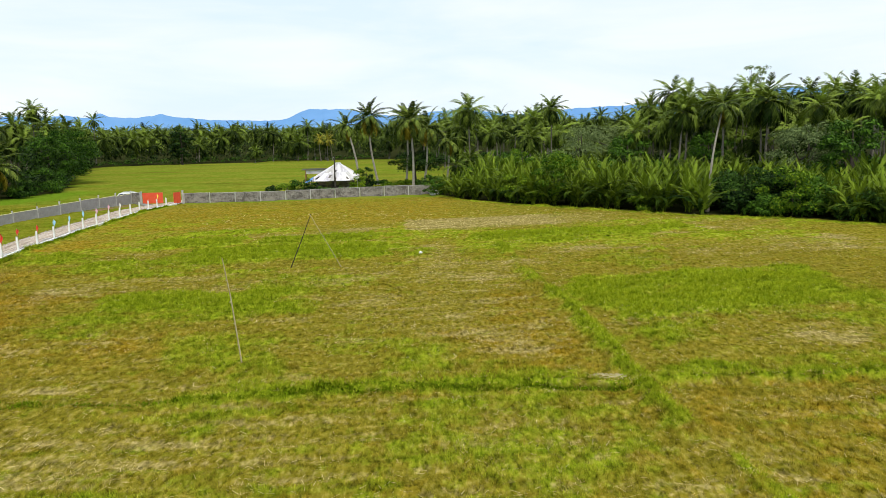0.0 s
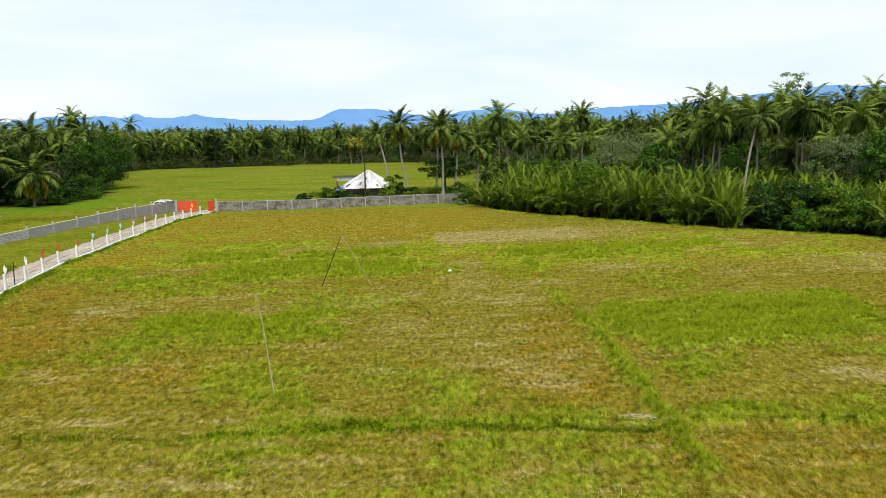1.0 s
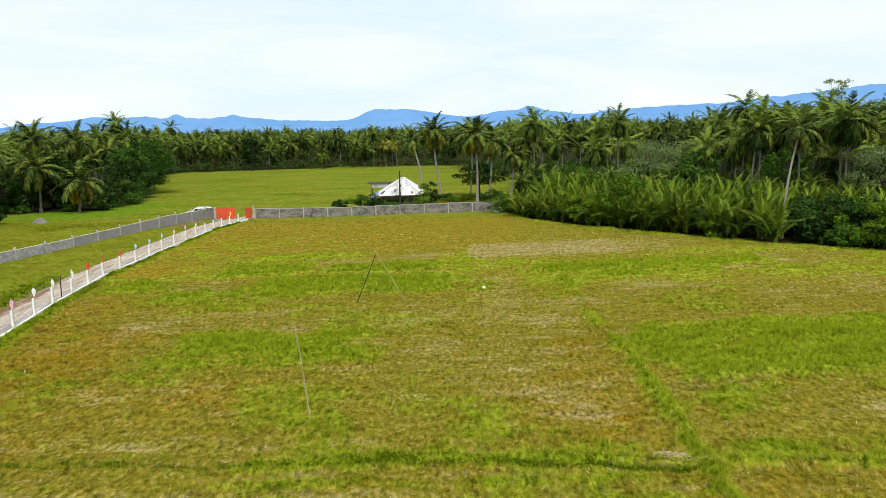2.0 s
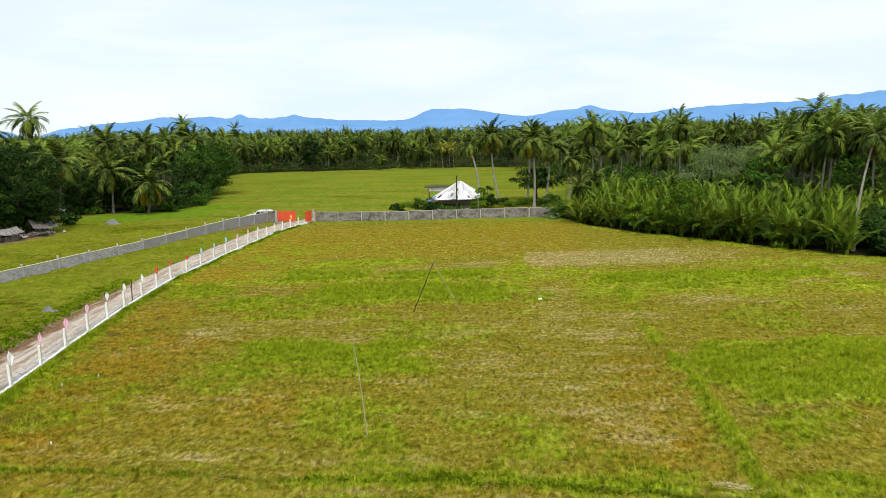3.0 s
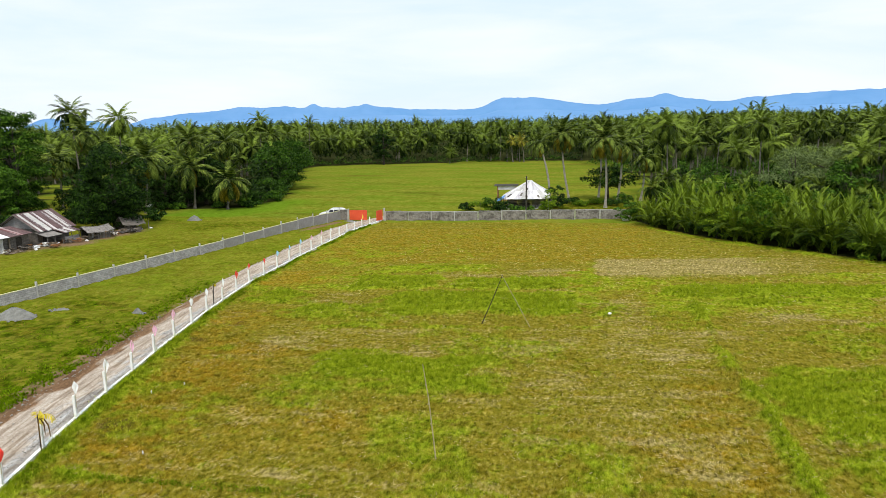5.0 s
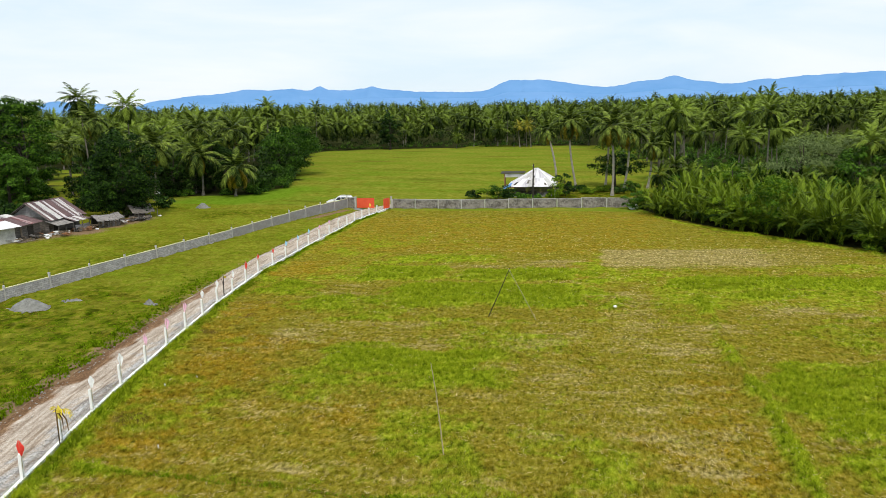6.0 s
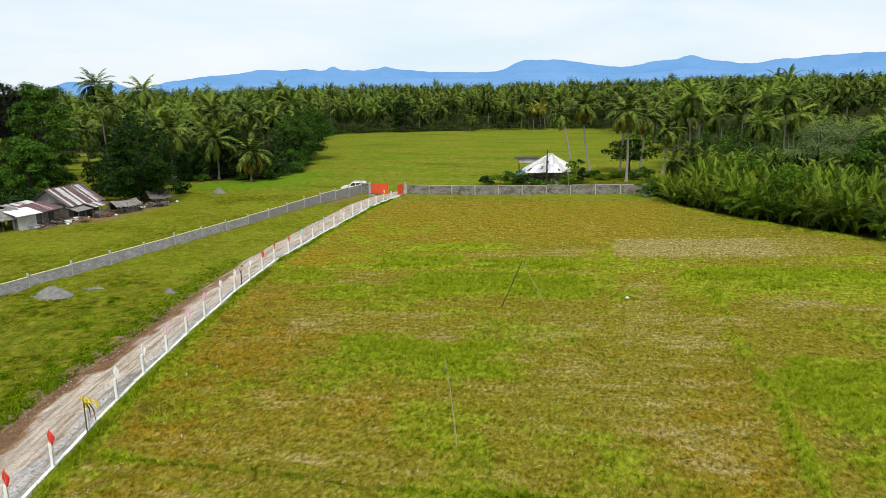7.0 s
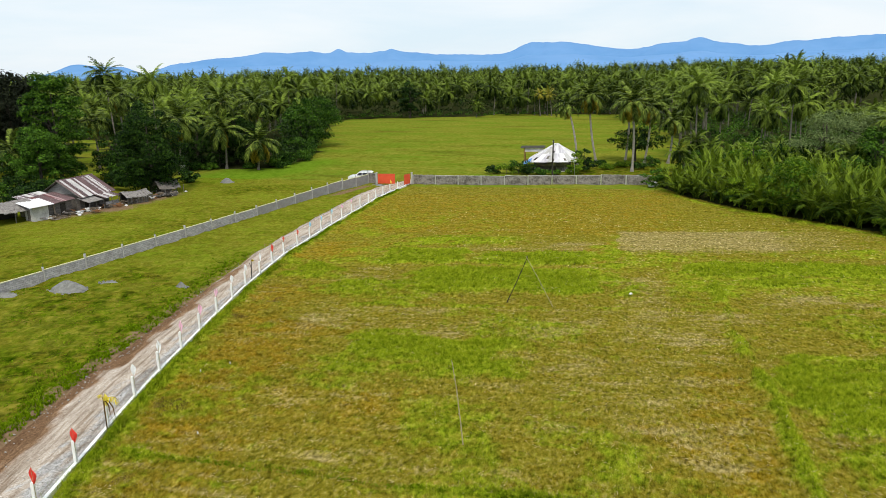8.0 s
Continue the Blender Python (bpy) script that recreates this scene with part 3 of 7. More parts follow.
def ground_material():
    n = Nodes("field_ground")
    g, s, r = n.attr("cover")
    forest, pasture, bare = n.attr("zone")
    lawn, bank_shade, clod = n.attr("lawn")
    col, speck = field_colour(n, g, s, r)
    big = n.noise(0.07, 5.0, 0.62, (0.7, 1.5, 1))
    mid = n.noise(0.9, 4.0, 0.65)
    both = n.math("ADD", n.math("MULTIPLY", mid, 0.5), n.math("MULTIPLY", speck, 0.5))
    past = n.ramp(both, (0.38, (0.104, 0.120, 0.010)), (0.49, (0.156, 0.170, 0.018)), (0.60, (0.205, 0.215, 0.030)))
    past = n.mix(n.ramp(big, (0.42, 0.0), (0.60, 0.75)), past, n.ramp(both, (0.36, (0.068, 0.120, 0.006)), (0.62, (0.124, 0.196, 0.015))))
    wet = n.noise(0.05, 5.0, 0.7, (0.5, 2.2, 1))
    past = n.mix(n.ramp(wet, (0.55, 0.0), (0.66, 0.6)), past, (0.085, 0.078, 0.012))
    # Woodland floor: dark soil, with the trees' shade put into the colour.
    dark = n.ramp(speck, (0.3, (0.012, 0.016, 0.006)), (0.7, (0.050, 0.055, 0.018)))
    soil = n.ramp(speck, (0.3, (0.10, 0.06, 0.03)), (0.7, (0.26, 0.18, 0.11)))
    lush = n.ramp(both, (0.38, (0.028, 0.056, 0.001)), (0.49, (0.069, 0.104, 0.003)), (0.60, (0.130, 0.158, 0.009)))
    olive = n.ramp(both, (0.38, (0.070, 0.062, 0.006)), (0.49, (0.125, 0.115, 0.010)), (0.60, (0.195, 0.174, 0.026)))
    lush = n.mix(n.ramp(n.noise(0.55, 5.0, 0.68), (0.42, 0.0), (0.56, 0.85)), lush, olive)
    past = n.mix(n.ramp(n.noise(0.33, 5.0, 0.66), (0.50, 0.0), (0.64, 0.45)), past, olive)
    tufts = n.noise(0.95, 5.0, 0.72, (1.2, 0.8, 1))
    lush = n.mix(1.0, lush, n.ramp(tufts, (0.39, (0.36, 0.42, 0.40)), (0.48, (0.80, 0.81, 0.85)), (0.59, (1.20, 1.14, 1.2))), "MULTIPLY")
    past = n.mix(1.0, past, n.ramp(tufts, (0.36, (0.84, 0.87, 0.84)), (0.49, (1.0, 1.0, 1.0)), (0.62, (1.10, 1.08, 1.10))), "MULTIPLY")
    young = n.ramp(both, (0.38, (0.066, 0.130, 0.006)), (0.60, (0.128, 0.212, 0.014)))
    past = n.mix(n.ramp(n.math("ADD", n.attr("fresh")[0], n.math("MULTIPLY", n.math("SUBTRACT", mid, 0.5), 0.8)), (0.25, 0.0), (0.75, 0.9)), past, young)
    edge = n.math("MULTIPLY", n.math("SUBTRACT", speck, 0.5), 2.2)
    col = n.mix(pasture, col, past)
    col = n.mix(n.ramp(n.math("ADD", lawn, n.math("MULTIPLY", edge, 0.5)), (0.20, 0.0), (0.80, 1.0)), col, lush)
    col = n.mix(n.ramp(n.math("ADD", bank_shade, n.math("MULTIPLY", edge, 0.4)), (0.30, 0.0), (0.75, 0.8)), col, (0.040, 0.062, 0.003))
    col = n.mix(n.ramp(n.math("ADD", bare, edge), (0.30, 0.0), (0.65, 1.0)), col, soil)
    col = n.mix(n.ramp(n.math("ADD", clod, edge), (0.45, 0.0), (0.70, 0.9)), col, (0.060, 0.036, 0.012))
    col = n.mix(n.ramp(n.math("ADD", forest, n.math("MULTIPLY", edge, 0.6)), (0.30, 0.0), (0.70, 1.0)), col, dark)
    n.bump(speck, 0.35, 0.04)
    return n.done(col, 1.0, 0.0, 0.0)


def build_ground():
    def steps(lo, hi, fine, far_lo, far_hi):
        mid = np.arange(lo, hi + 1e-6, fine)
        out_hi, out_lo = [hi], [lo]
        d = fine
        while out_hi[-1] < far_hi:
            d *= 1.13
            out_hi.append(out_hi[-1] + d)
        d = fine
        while out_lo[-1] > far_lo:
            d *= 1.13
            out_lo.append(out_lo[-1] - d)
        return np.array(out_lo[:0:-1] + list(mid) + out_hi[1:])

    xs = steps(-50, 42, 0.44, -4600, 4600)
    ys = steps(10, 47, 0.22, -4600, 47)
    ys = np.concatenate([ys[ys <= 47.01], 47.2 + np.cumsum(np.linspace(0.22, 0.55, 190))])
    while ys[-1] < 4600:
        ys = np.append(ys, ys[-1] + (1.9 if ys[-1] < 325 else (ys[-1] - 300) * 0.12))
    X, Y = np.meshgrid(xs, ys)
    x, y = X.ravel(), Y.ravel()
    z = relief(x, y)
    nx = len(xs)
    i = np.arange(len(ys) - 1)[:, None] * nx + np.arange(nx - 1)[None, :]
    faces = np.stack([i, i + 1, i + nx + 1, i + nx], -1).reshape(-1, 4)
    me = arrays("ground", np.c_[x, y, z], faces, ground_material(), True)
    g, s, r = cover(x, y)
    paint(me, "cover", np.c_[g, s, r])
    past = ((inside(x, y, CLEARING) | ((x < np.interp(y, WY, WX)) & (y < 135)) | (y > 118)) * 1.0)
    lawn = (x < road_left(y) + 0.3) & (y < 118)
    past = np.where(lawn, np.where(x < np.interp(y, WY, WX), 0.45, 0.5), past)
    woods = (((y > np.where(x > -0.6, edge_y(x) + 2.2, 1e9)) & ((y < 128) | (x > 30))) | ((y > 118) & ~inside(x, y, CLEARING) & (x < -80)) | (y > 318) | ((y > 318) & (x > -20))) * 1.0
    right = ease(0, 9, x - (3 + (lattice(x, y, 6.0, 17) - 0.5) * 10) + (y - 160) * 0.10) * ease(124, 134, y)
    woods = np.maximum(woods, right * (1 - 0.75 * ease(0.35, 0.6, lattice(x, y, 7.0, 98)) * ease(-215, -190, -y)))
    bank = np.exp(-((x - road_left(y) + 0.1) / (0.75 * ease(-75, -35, -y) + 0.25)) ** 2) * (0.35 + 0.65 * ease(-60, -30, -y)) * (y < 116)
    yard = np.exp(-(((x + 82.5 - 0.15 * (y - 85)) / 3.4) ** 2 + ((y - 85) / 14) ** 2) ** 2) * 1.0 * (0.4 + lattice(x, y, 2.0, 77))
    woods = woods * (1 - inside(x, y, GLADE))
    wall_foot = np.exp(-((x - np.interp(y, WY, WX) - 1.6) / 0.9) ** 2) * ease(98, 104, y) * ease(-116, -113, -y) * 0.9
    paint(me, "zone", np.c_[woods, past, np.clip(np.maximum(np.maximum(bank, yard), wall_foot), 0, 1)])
    yard_side = (x < np.interp(y, WY, WX)) & (y < 112)
    near_bank = ease(-62, -38, -y)
    verges = lawn * (0.45 + 0.45 * near_bank) * (0.5 + 1.1 * lattice(x, y, 3.0, 91) * lattice(x, y, 9.0, 94)) + yard_side * 0.25 * ease(0.45, 0.75, lattice(x, y, 6.0, 93))
    verges = np.maximum(verges, lawn * np.exp(-((x - road_left(y) + 2.0) / 1.3) ** 2) * ease(-58, -44, -y))
    clods = (np.exp(-((x - road_left(y) + 0.15) / 0.35) ** 2) * ease(-62, -45, -y) * lattice(x, y, 0.7, 95) * 1.0
             + (x > fence_x(y) + 0.6) * np.exp(-((x - fence_x(y) - 3.0) / 2.5) ** 2) * (y < 60) * ease(0.55, 0.85, lattice(x, y, 1.6, 96)) * 0.75)
    verges = np.maximum(verges, 0.95 * np.exp(-(((x + 9) / 13) ** 2 + ((y - 140) / 11) ** 2) ** 2))
    fresh = np.exp(-(((x + 84 - 0.25 * (y - 125)) / 11) ** 2 + ((y - 128) / 26) ** 2) ** 2) * (0.6 + 0.5 * lattice(x, y, 5.0, 99))
    # Dark line at the bank's near foot: dark grass, its shade in the colour.
    d1 = np.exp(-((y - np.interp(x, [-30, -18.5, -8.7, -4.4, 7.3], [24.3, 25.5, 26.2, 26.6, 26.7])) / 0.16) ** 2) * 0.85 * (0.75 + 0.25 * ease(-6, -3.5, x) * ease(-8.5, -6.5, -x)) * ease(-27, -20, x) * (0.6 + 0.5 * ease(0.2, 0.8, lattice(x, y, 2.0, 92))) * (y < 40)
    paint(me, "lawn", np.c_[np.clip(verges, 0, 1), d1, np.clip(clods, 0, 1)])
    paint(me, "fresh", np.c_[np.clip(fresh, 0, 1), fresh * 0, fresh * 0])
    return tagged(new("ground", me), "flat olive-green rice stubble and pasture land", "ground", kind="structure")


build_ground()


def gravel_material():
    n = Nodes("gravel_road")
    side, wear, way = n.attr("side")
    stones = n.noise(9.0, 5.0, 0.75)
    fine = n.noise(30.0, 3.0, 0.7)
    big = n.noise(0.5, 5.0, 0.6)
    f = n.math("ADD", n.math("MULTIPLY", stones, 0.55), n.math("MULTIPLY", fine, 0.45))
    pale = n.ramp(f, (0.39, (0.21, 0.165, 0.125)), (0.47, (0.37, 0.31, 0.255)), (0.54, (0.47, 0.41, 0.35)), (0.63, (0.68, 0.64, 0.59)))
    grey = n.ramp(f, (0.40, (0.12, 0.12, 0.125)), (0.47, (0.29, 0.285, 0.285)), (0.54, (0.42, 0.415, 0.41)), (0.63, (0.70, 0.69, 0.68)))
    brown = n.ramp(f, (0.38, (0.070, 0.036, 0.017)), (0.49, (0.200, 0.118, 0.064)), (0.62, (0.38, 0.265, 0.17)))
    edge = n.math("ADD", n.math("MULTIPLY", n.math("SUBTRACT", big, 0.5), 0.8), n.math("MULTIPLY", n.math("SUBTRACT", n.noise(1.6, 4.0, 0.6, (1.0, 0.22, 1)), 0.5), 1.1))
    col = n.mix(n.ramp(n.math("ADD", side, edge), (0.70, 0.0), (0.90, 1.0)), pale, grey)
    col = n.mix(n.ramp(n.math("ADD", wear, edge), (0.35, 0.0), (0.70, 1.0)), col, brown)
    lane = n.add("ShaderNodeCombineXYZ")
    n.link(side, lane.inputs[0])
    n.link(way, lane.inputs[1])
    streak = n.noise(1.0, 4.0, 0.6, (14.0, 14.0, 1), lane.outputs[0])
    col = n.mix(1.0, col, n.ramp(streak, (0.38, (0.62, 0.56, 0.50)), (0.50, (0.98, 0.97, 0.96)), (0.62, (1.10, 1.11, 1.12))), "MULTIPLY")
    rut = n.ramp(n.math("ADD", wear, n.math("MULTIPLY", n.math("SUBTRACT", streak, 0.5), 2.4)), (0.80, 0.0), (1.15, 0.8))
    col = n.mix(rut, col, n.ramp(f, (0.38, (0.050, 0.024, 0.010)), (0.60, (0.190, 0.110, 0.058))))
    track = n.noise(1.6, 5.0, 0.66, (1.4, 0.30, 1))
    col = n.mix(1.0, col, n.ramp(track, (0.36, (0.80, 0.77, 0.74)), (0.50, (0.97, 0.96, 0.95)), (0.64, (1.10, 1.10, 1.10))), "MULTIPLY")
    n.bump(f, 0.8, 0.05)
    return n.done(col, 0.95, 0.0, 0.1)


def build_road():
    ys = np.arange(10.0, 124.01, 0.4)
    us = np.linspace(0, 1, 19)
    Y, U = np.meshgrid(ys, us, indexing="ij")
    left, right = road_left(Y) + (lattice(Y, Y * 0, 2.5, 5) - 0.5) * 0.4, fence_x(Y) - 0.05
    left = np.where(Y > 112, left + (Y - 112) * 0.25, left)
    X = left + (right - left) * U
    ruts = np.exp(-((U - 0.30) / 0.07) ** 2) + np.exp(-((U - 0.68) / 0.07) ** 2)
    Z = 0.03 + 0.10 * np.sin(np.pi * U) - 0.05 * ruts + (lattice(X, Y, 0.8, 6) - 0.5) * 0.06 - 0.12 * (U < 0.02) - 0.5 * ease(96, 119, Y) * ease(4, 34, -X)
    n = len(us)
    i = np.arange(len(ys) - 1)[:, None] * n + np.arange(n - 1)[None, :]
    faces = np.stack([i, i + 1, i + n + 1, i + n], -1).reshape(-1, 4)
    me = arrays("road", np.c_[X.ravel(), Y.ravel(), Z.ravel()], faces, gravel_material(), True)
    nearby = ease(-75, -40, -Y)
    wob = (lattice(X, Y, 1.7, 18) - 0.5) * 0.22
    wear = np.exp(-((U - 0.11 + wob) / 0.19) ** 2) * (0.25 + 0.85 * nearby) + 0.22 * nearby * np.exp(-((U - 0.34) / 0.08) ** 2)
    paint(me, "side", np.c_[U.ravel(), wear.ravel(), Y.ravel() * 0.012])
    return tagged(new("road", me), "pale gravel road with brown earth along its edge", "road", kind="structure")


build_road()


def build_mountains():
    """Two hazy ranges far beyond the woods, by bearing and by height above the plain in degrees."""
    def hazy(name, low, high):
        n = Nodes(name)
        # Aerial haze is put into the blue colour, most of which glows.
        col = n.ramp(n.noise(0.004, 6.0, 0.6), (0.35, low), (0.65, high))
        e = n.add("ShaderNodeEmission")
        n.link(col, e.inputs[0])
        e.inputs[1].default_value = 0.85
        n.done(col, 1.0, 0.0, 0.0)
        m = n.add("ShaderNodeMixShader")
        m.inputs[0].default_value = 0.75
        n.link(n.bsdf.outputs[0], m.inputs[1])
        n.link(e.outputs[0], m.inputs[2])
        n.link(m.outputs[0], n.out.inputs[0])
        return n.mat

    bearing = [-70, -48, -46.4, -45, -43.5, -41.8, -40.3, -38.6, -36.1, -31.3, -26, -21.7, -17.2, -12.6, -10.9, -7.8, -3.5, 1.8, 6.5, 7.6, 12.5, 16, 20, 26, 34, 45, 60]
    height = [0.0, 0.0, 0.35, 0.95, 0.72, 0.80, 0.10, 0.75, 1.15, 1.62, 1.55, 1.58, 1.30, 1.28, 2.10, 2.05, 1.42, 2.0, 1.38, 1.70, 1.92, 2.0, 2.35, 2.9, 2.6, 2.2, 1.8]
    knolls = [(-25.9, 0.28, 0.45), (-21.7, 0.25, 0.5), (1.9, 0.2, 0.8), (-28.5, 0.12, 1.2)]
    az = np.arange(-70, 60.01, 0.12)
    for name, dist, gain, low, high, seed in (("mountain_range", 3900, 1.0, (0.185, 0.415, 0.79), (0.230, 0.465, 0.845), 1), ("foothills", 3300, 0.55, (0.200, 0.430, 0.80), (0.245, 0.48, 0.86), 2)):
        el = np.interp(az, bearing, height)
        el = np.convolve(np.pad(el, 4, "edge"), np.ones(9) / 9, "valid")
        for a, h, w in knolls:
            el = el + h * np.exp(-((az - a) / w) ** 2)
        el = el + (lattice(az, az * 0, 0.9, 80 + seed) - 0.5) * 0.12 + (lattice(az, az * 0, 0.3, 90 + seed) - 0.5) * 0.06
        el = el * gain * (1 if seed == 1 else 0.75 + 0.5 * lattice(az, az * 0, 9.0, 95))
        rows = []
        for k, (dd, share) in enumerate(((-420, 0.0), (-300, 0.35), (-160, 0.7), (0, 1.0), (300, 0.6), (600, 0.0))):
            ridge = 1 + (lattice(az, az * 0 + k, 1.1, 60 + seed) - 0.5) * (0.5 if 0 < k < 3 else 0.0)
            d = dist + dd
            z = (18 + dist * np.tan(np.radians(el))) * share * ridge
            rows.append(np.c_[d * np.sin(np.radians(az)), d * np.cos(np.radians(az)), z - (4 if share == 0 else 0)])
        v = np.concatenate(rows)
        n = len(az)
        i = np.arange(len(rows) - 1)[:, None] * n + np.arange(n - 1)[None, :]
        faces = np.stack([i, i + 1, i + n + 1, i + n], -1).reshape(-1, 4)
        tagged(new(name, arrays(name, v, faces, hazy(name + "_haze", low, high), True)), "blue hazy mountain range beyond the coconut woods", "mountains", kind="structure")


build_mountains()


# ---- plants ----
def frond_arrays(size, rise, droop, pairs, leaf_len, leaf_wide, seed, hang=0.5, bent=True, stalk=0.12, fold=0.35, n=9):
    """One feather leaf along x: a curved midrib with leaflets on both sides. Triangles only."""
    rng = np.random.RandomState(seed)
    s = np.linspace(0, 1, n)
    ang = np.radians(rise) - np.radians(droop) * s ** 1.4
    step = size / (n - 1)
    px = np.concatenate([[0], np.cumsum(np.cos(ang[:-1]) * step)])
    pz = np.concatenate([[0], np.cumsum(np.sin(ang[:-1]) * step)])
    bow = rng.uniform(-0.12, 0.12) * size * s ** 2
    v, f = [], []
    rib = size * 0.011
    for i in range(n - 1):
        w0, w1 = rib * (1.1 - s[i]), rib * (1.1 - s[i + 1])
        k = len(v)
        v += [(px[i], bow[i] - w0, pz[i]), (px[i], bow[i] + w0, pz[i]), (px[i + 1], bow[i + 1] + w1, pz[i + 1]), (px[i + 1], bow[i + 1] - w1, pz[i + 1])]
        f += [(k, k + 1, k + 2), (k, k + 2, k + 3)]
    for j in range(pairs):
        q = stalk + (1 - stalk) * (j + 0.5) / pairs
        for side in (-1, 1):
            qq = min(max(q + rng.uniform(-0.3, 0.3) / pairs, 0.02), 0.995)
            x, z, y, a = np.interp(qq, s, px), np.interp(qq, s, pz), np.interp(qq, s, bow), np.interp(qq, s, ang)
            ln = leaf_len * (0.35 + 0.75 * math.sin(math.pi * min(0.12 + 0.80 * (qq - stalk) / (1 - stalk), 1))) * rng.uniform(0.85, 1.12)
            sweep = fold + 0.75 * qq
            fwd = np.array([math.cos(a), 0, math.sin(a)])
            up = np.array([-math.sin(a), 0, math.cos(a)])
            out = np.array([0, side, 0]) * math.cos(sweep) + fwd * math.sin(sweep)
            lift = rng.uniform(-0.1, 0.25)
            w = leaf_wide * rng.uniform(0.8, 1.2)
            base = np.array([x, y, z])
            m = base + (out + up * lift) * ln * 0.5 + np.array([0, 0, -hang * 0.18 * ln])
            t = base + (out + up * lift) * ln * 0.93 + np.array([0, 0, -hang * 0.80 * ln])
            k = len(v)
            if bent:
                v += [tuple(base - fwd * w * 0.35), tuple(base + fwd * w * 0.35), tuple(m + fwd * w * 0.5), tuple(m - fwd * w * 0.5), tuple(t)]
                f += [(k, k + 1, k + 2), (k, k + 2, k + 3), (k + 3, k + 2, k + 4)]
            elif bent is None:
                v += [tuple(base - fwd * w * 0.4), tuple(base + fwd * w * 0.4), tuple(t + fwd * w * 0.22), tuple(t - fwd * w * 0.22)]
                f += [(k, k + 1, k + 2), (k, k + 2, k + 3)]
            else:
                v += [tuple(base - fwd * w * 0.6), tuple(base + fwd * w * 0.6), tuple(t)]
                f += [(k, k + 1, k + 2)]
    return np.array(v, np.float32), np.array(f, np.int32)


def turned(v, rz, tilt=0.0, roll=0.0, at=(0, 0, 0), scale=1.0):
    m = np.array(Euler((roll, -tilt, rz)).to_matrix(), np.float32)
    return (v * scale) @ m.T + np.array(at, np.float32)


def tones(me, pieces, seed):
    """Each frond keeps one tone, younger ones lighter."""
    rng = np.random.RandomState(seed)
    n = len(pieces)
    t = np.concatenate([np.full(len(v), np.clip(0.95 - 0.75 * i / n + rng.uniform(-0.3, 0.3), 0, 1)) for i, (v, f) in enumerate(pieces)])
    paint(me, "tone", np.c_[t, t, t])
    return me


def joined(pieces):
    vs, fs, k = [], [], 0
    for v, f in pieces:
        vs.append(v)
        fs.append(f + k)
        k += len(v)
    return np.concatenate(vs), np.concatenate(fs)


def crown_plan(count, seed, old=-48.0):
    """Where the leaves of a palm's crown point: turn, rise in degrees, size; upright young ones to hanging old ones."""
    rng = random.Random(seed)
    for i in range(count):
        q = i / (count - 1)
        yield i * 2.39996 + rng.uniform(-0.3, 0.3), 78 + (old - 78) * q ** 0.75 + rng.uniform(-9, 9), (0.72 + 0.32 * math.sin(math.pi * min(1, 0.25 + q * 0.7))) * rng.uniform(0.9, 1.08), q


FRONDS = [frond_arrays(4.4, 0, d, 30, 0.90, 0.19, 100 + i, h) for i, (d, h) in enumerate(((52, 0.4), (76, 0.6), (98, 0.8), (116, 0.9)))]
FRONDS_MID = [frond_arrays(4.4, 0, d, 17, 0.88, 0.32, 120 + i, h, None, n=6) for i, (d, h) in enumerate(((58, 0.4), (82, 0.6), (104, 0.8), (118, 0.9)))]
FRONDS_FAR = [frond_arrays(4.5, 0, d, 6, 1.05, 0.90, 140 + i, h, False, n=3) for i, (d, h) in enumerate(((58, 0.45), (88, 0.7), (112, 0.9)))]
FRONDS_TINY = [frond_arrays(4.5, 0, d, 3, 1.10, 1.70, 145 + i, h, False, n=2) for i, (d, h) in enumerate(((58, 0.45), (88, 0.7), (112, 0.9)))]
FRONDS_EDGE = [frond_arrays(4.3, 0, d, 13, 0.95, 0.40, 150 + i, h, False, n=5) for i, (d, h) in enumerate(((55, 0.35), (86, 0.6), (112, 0.85)))]


def crown_arrays(kinds, count, seed, old=-48.0):
    pieces = []
    rng = random.Random(seed + 7)
    for rz, rise, size, q in crown_plan(count, seed, old):
        v, f = kinds[min(int(q * len(kinds)), len(kinds) - 1)]
        pieces.append((turned(v, rz, radians(rise), rng.uniform(-0.3, 0.3), (0, 0, 0.15 * (1 - q)), size), f))
    return pieces


def crown_mesh(kinds, count, seed, material, old=-48.0):
    pieces = crown_arrays(kinds, count, seed, old)
    return tones(arrays("crown", *joined(pieces), material), pieces, seed)


def trunk_shape(height, lean, bend, base=0.20, top=0.11, rings=9):
    """A slim ringed stem with a swollen foot. Returns the shape and its top."""
    s = Shape()
    pts, rad = [], []
    for i in range(rings + 1):
        q = i / rings
        pts.append((lean[0] * q + bend * math.sin(math.pi * q), lean[1] * q, height * q - 0.15 * (i == 0)))
        rad.append((base + (top - base) * q) * (1.7 if i == 0 else 1.0))
    s.tube(pts, rad, 8)
    return s, pts[-1]


CROWNS = [crown_mesh(FRONDS_MID, 33, 200 + i, PALM, -54 - 4 * i) for i in range(5)]
CROWNS_YELLOW = [crown_mesh(FRONDS_MID, 19, 230 + i, PALM_LIGHT) for i in range(2)]
LEAF_MESHES = [arrays("frond", v, f, PALM_FROND) for v, f in FRONDS]
LEAF_MESHES_OLD = [arrays("frond", v, f, PALM_YELLOW) for v, f in FRONDS[1:]]
LEAF_MESHES_DRY = [arrays("dry_frond", v, f, PALM_DRY) for v, f in FRONDS[2:]]


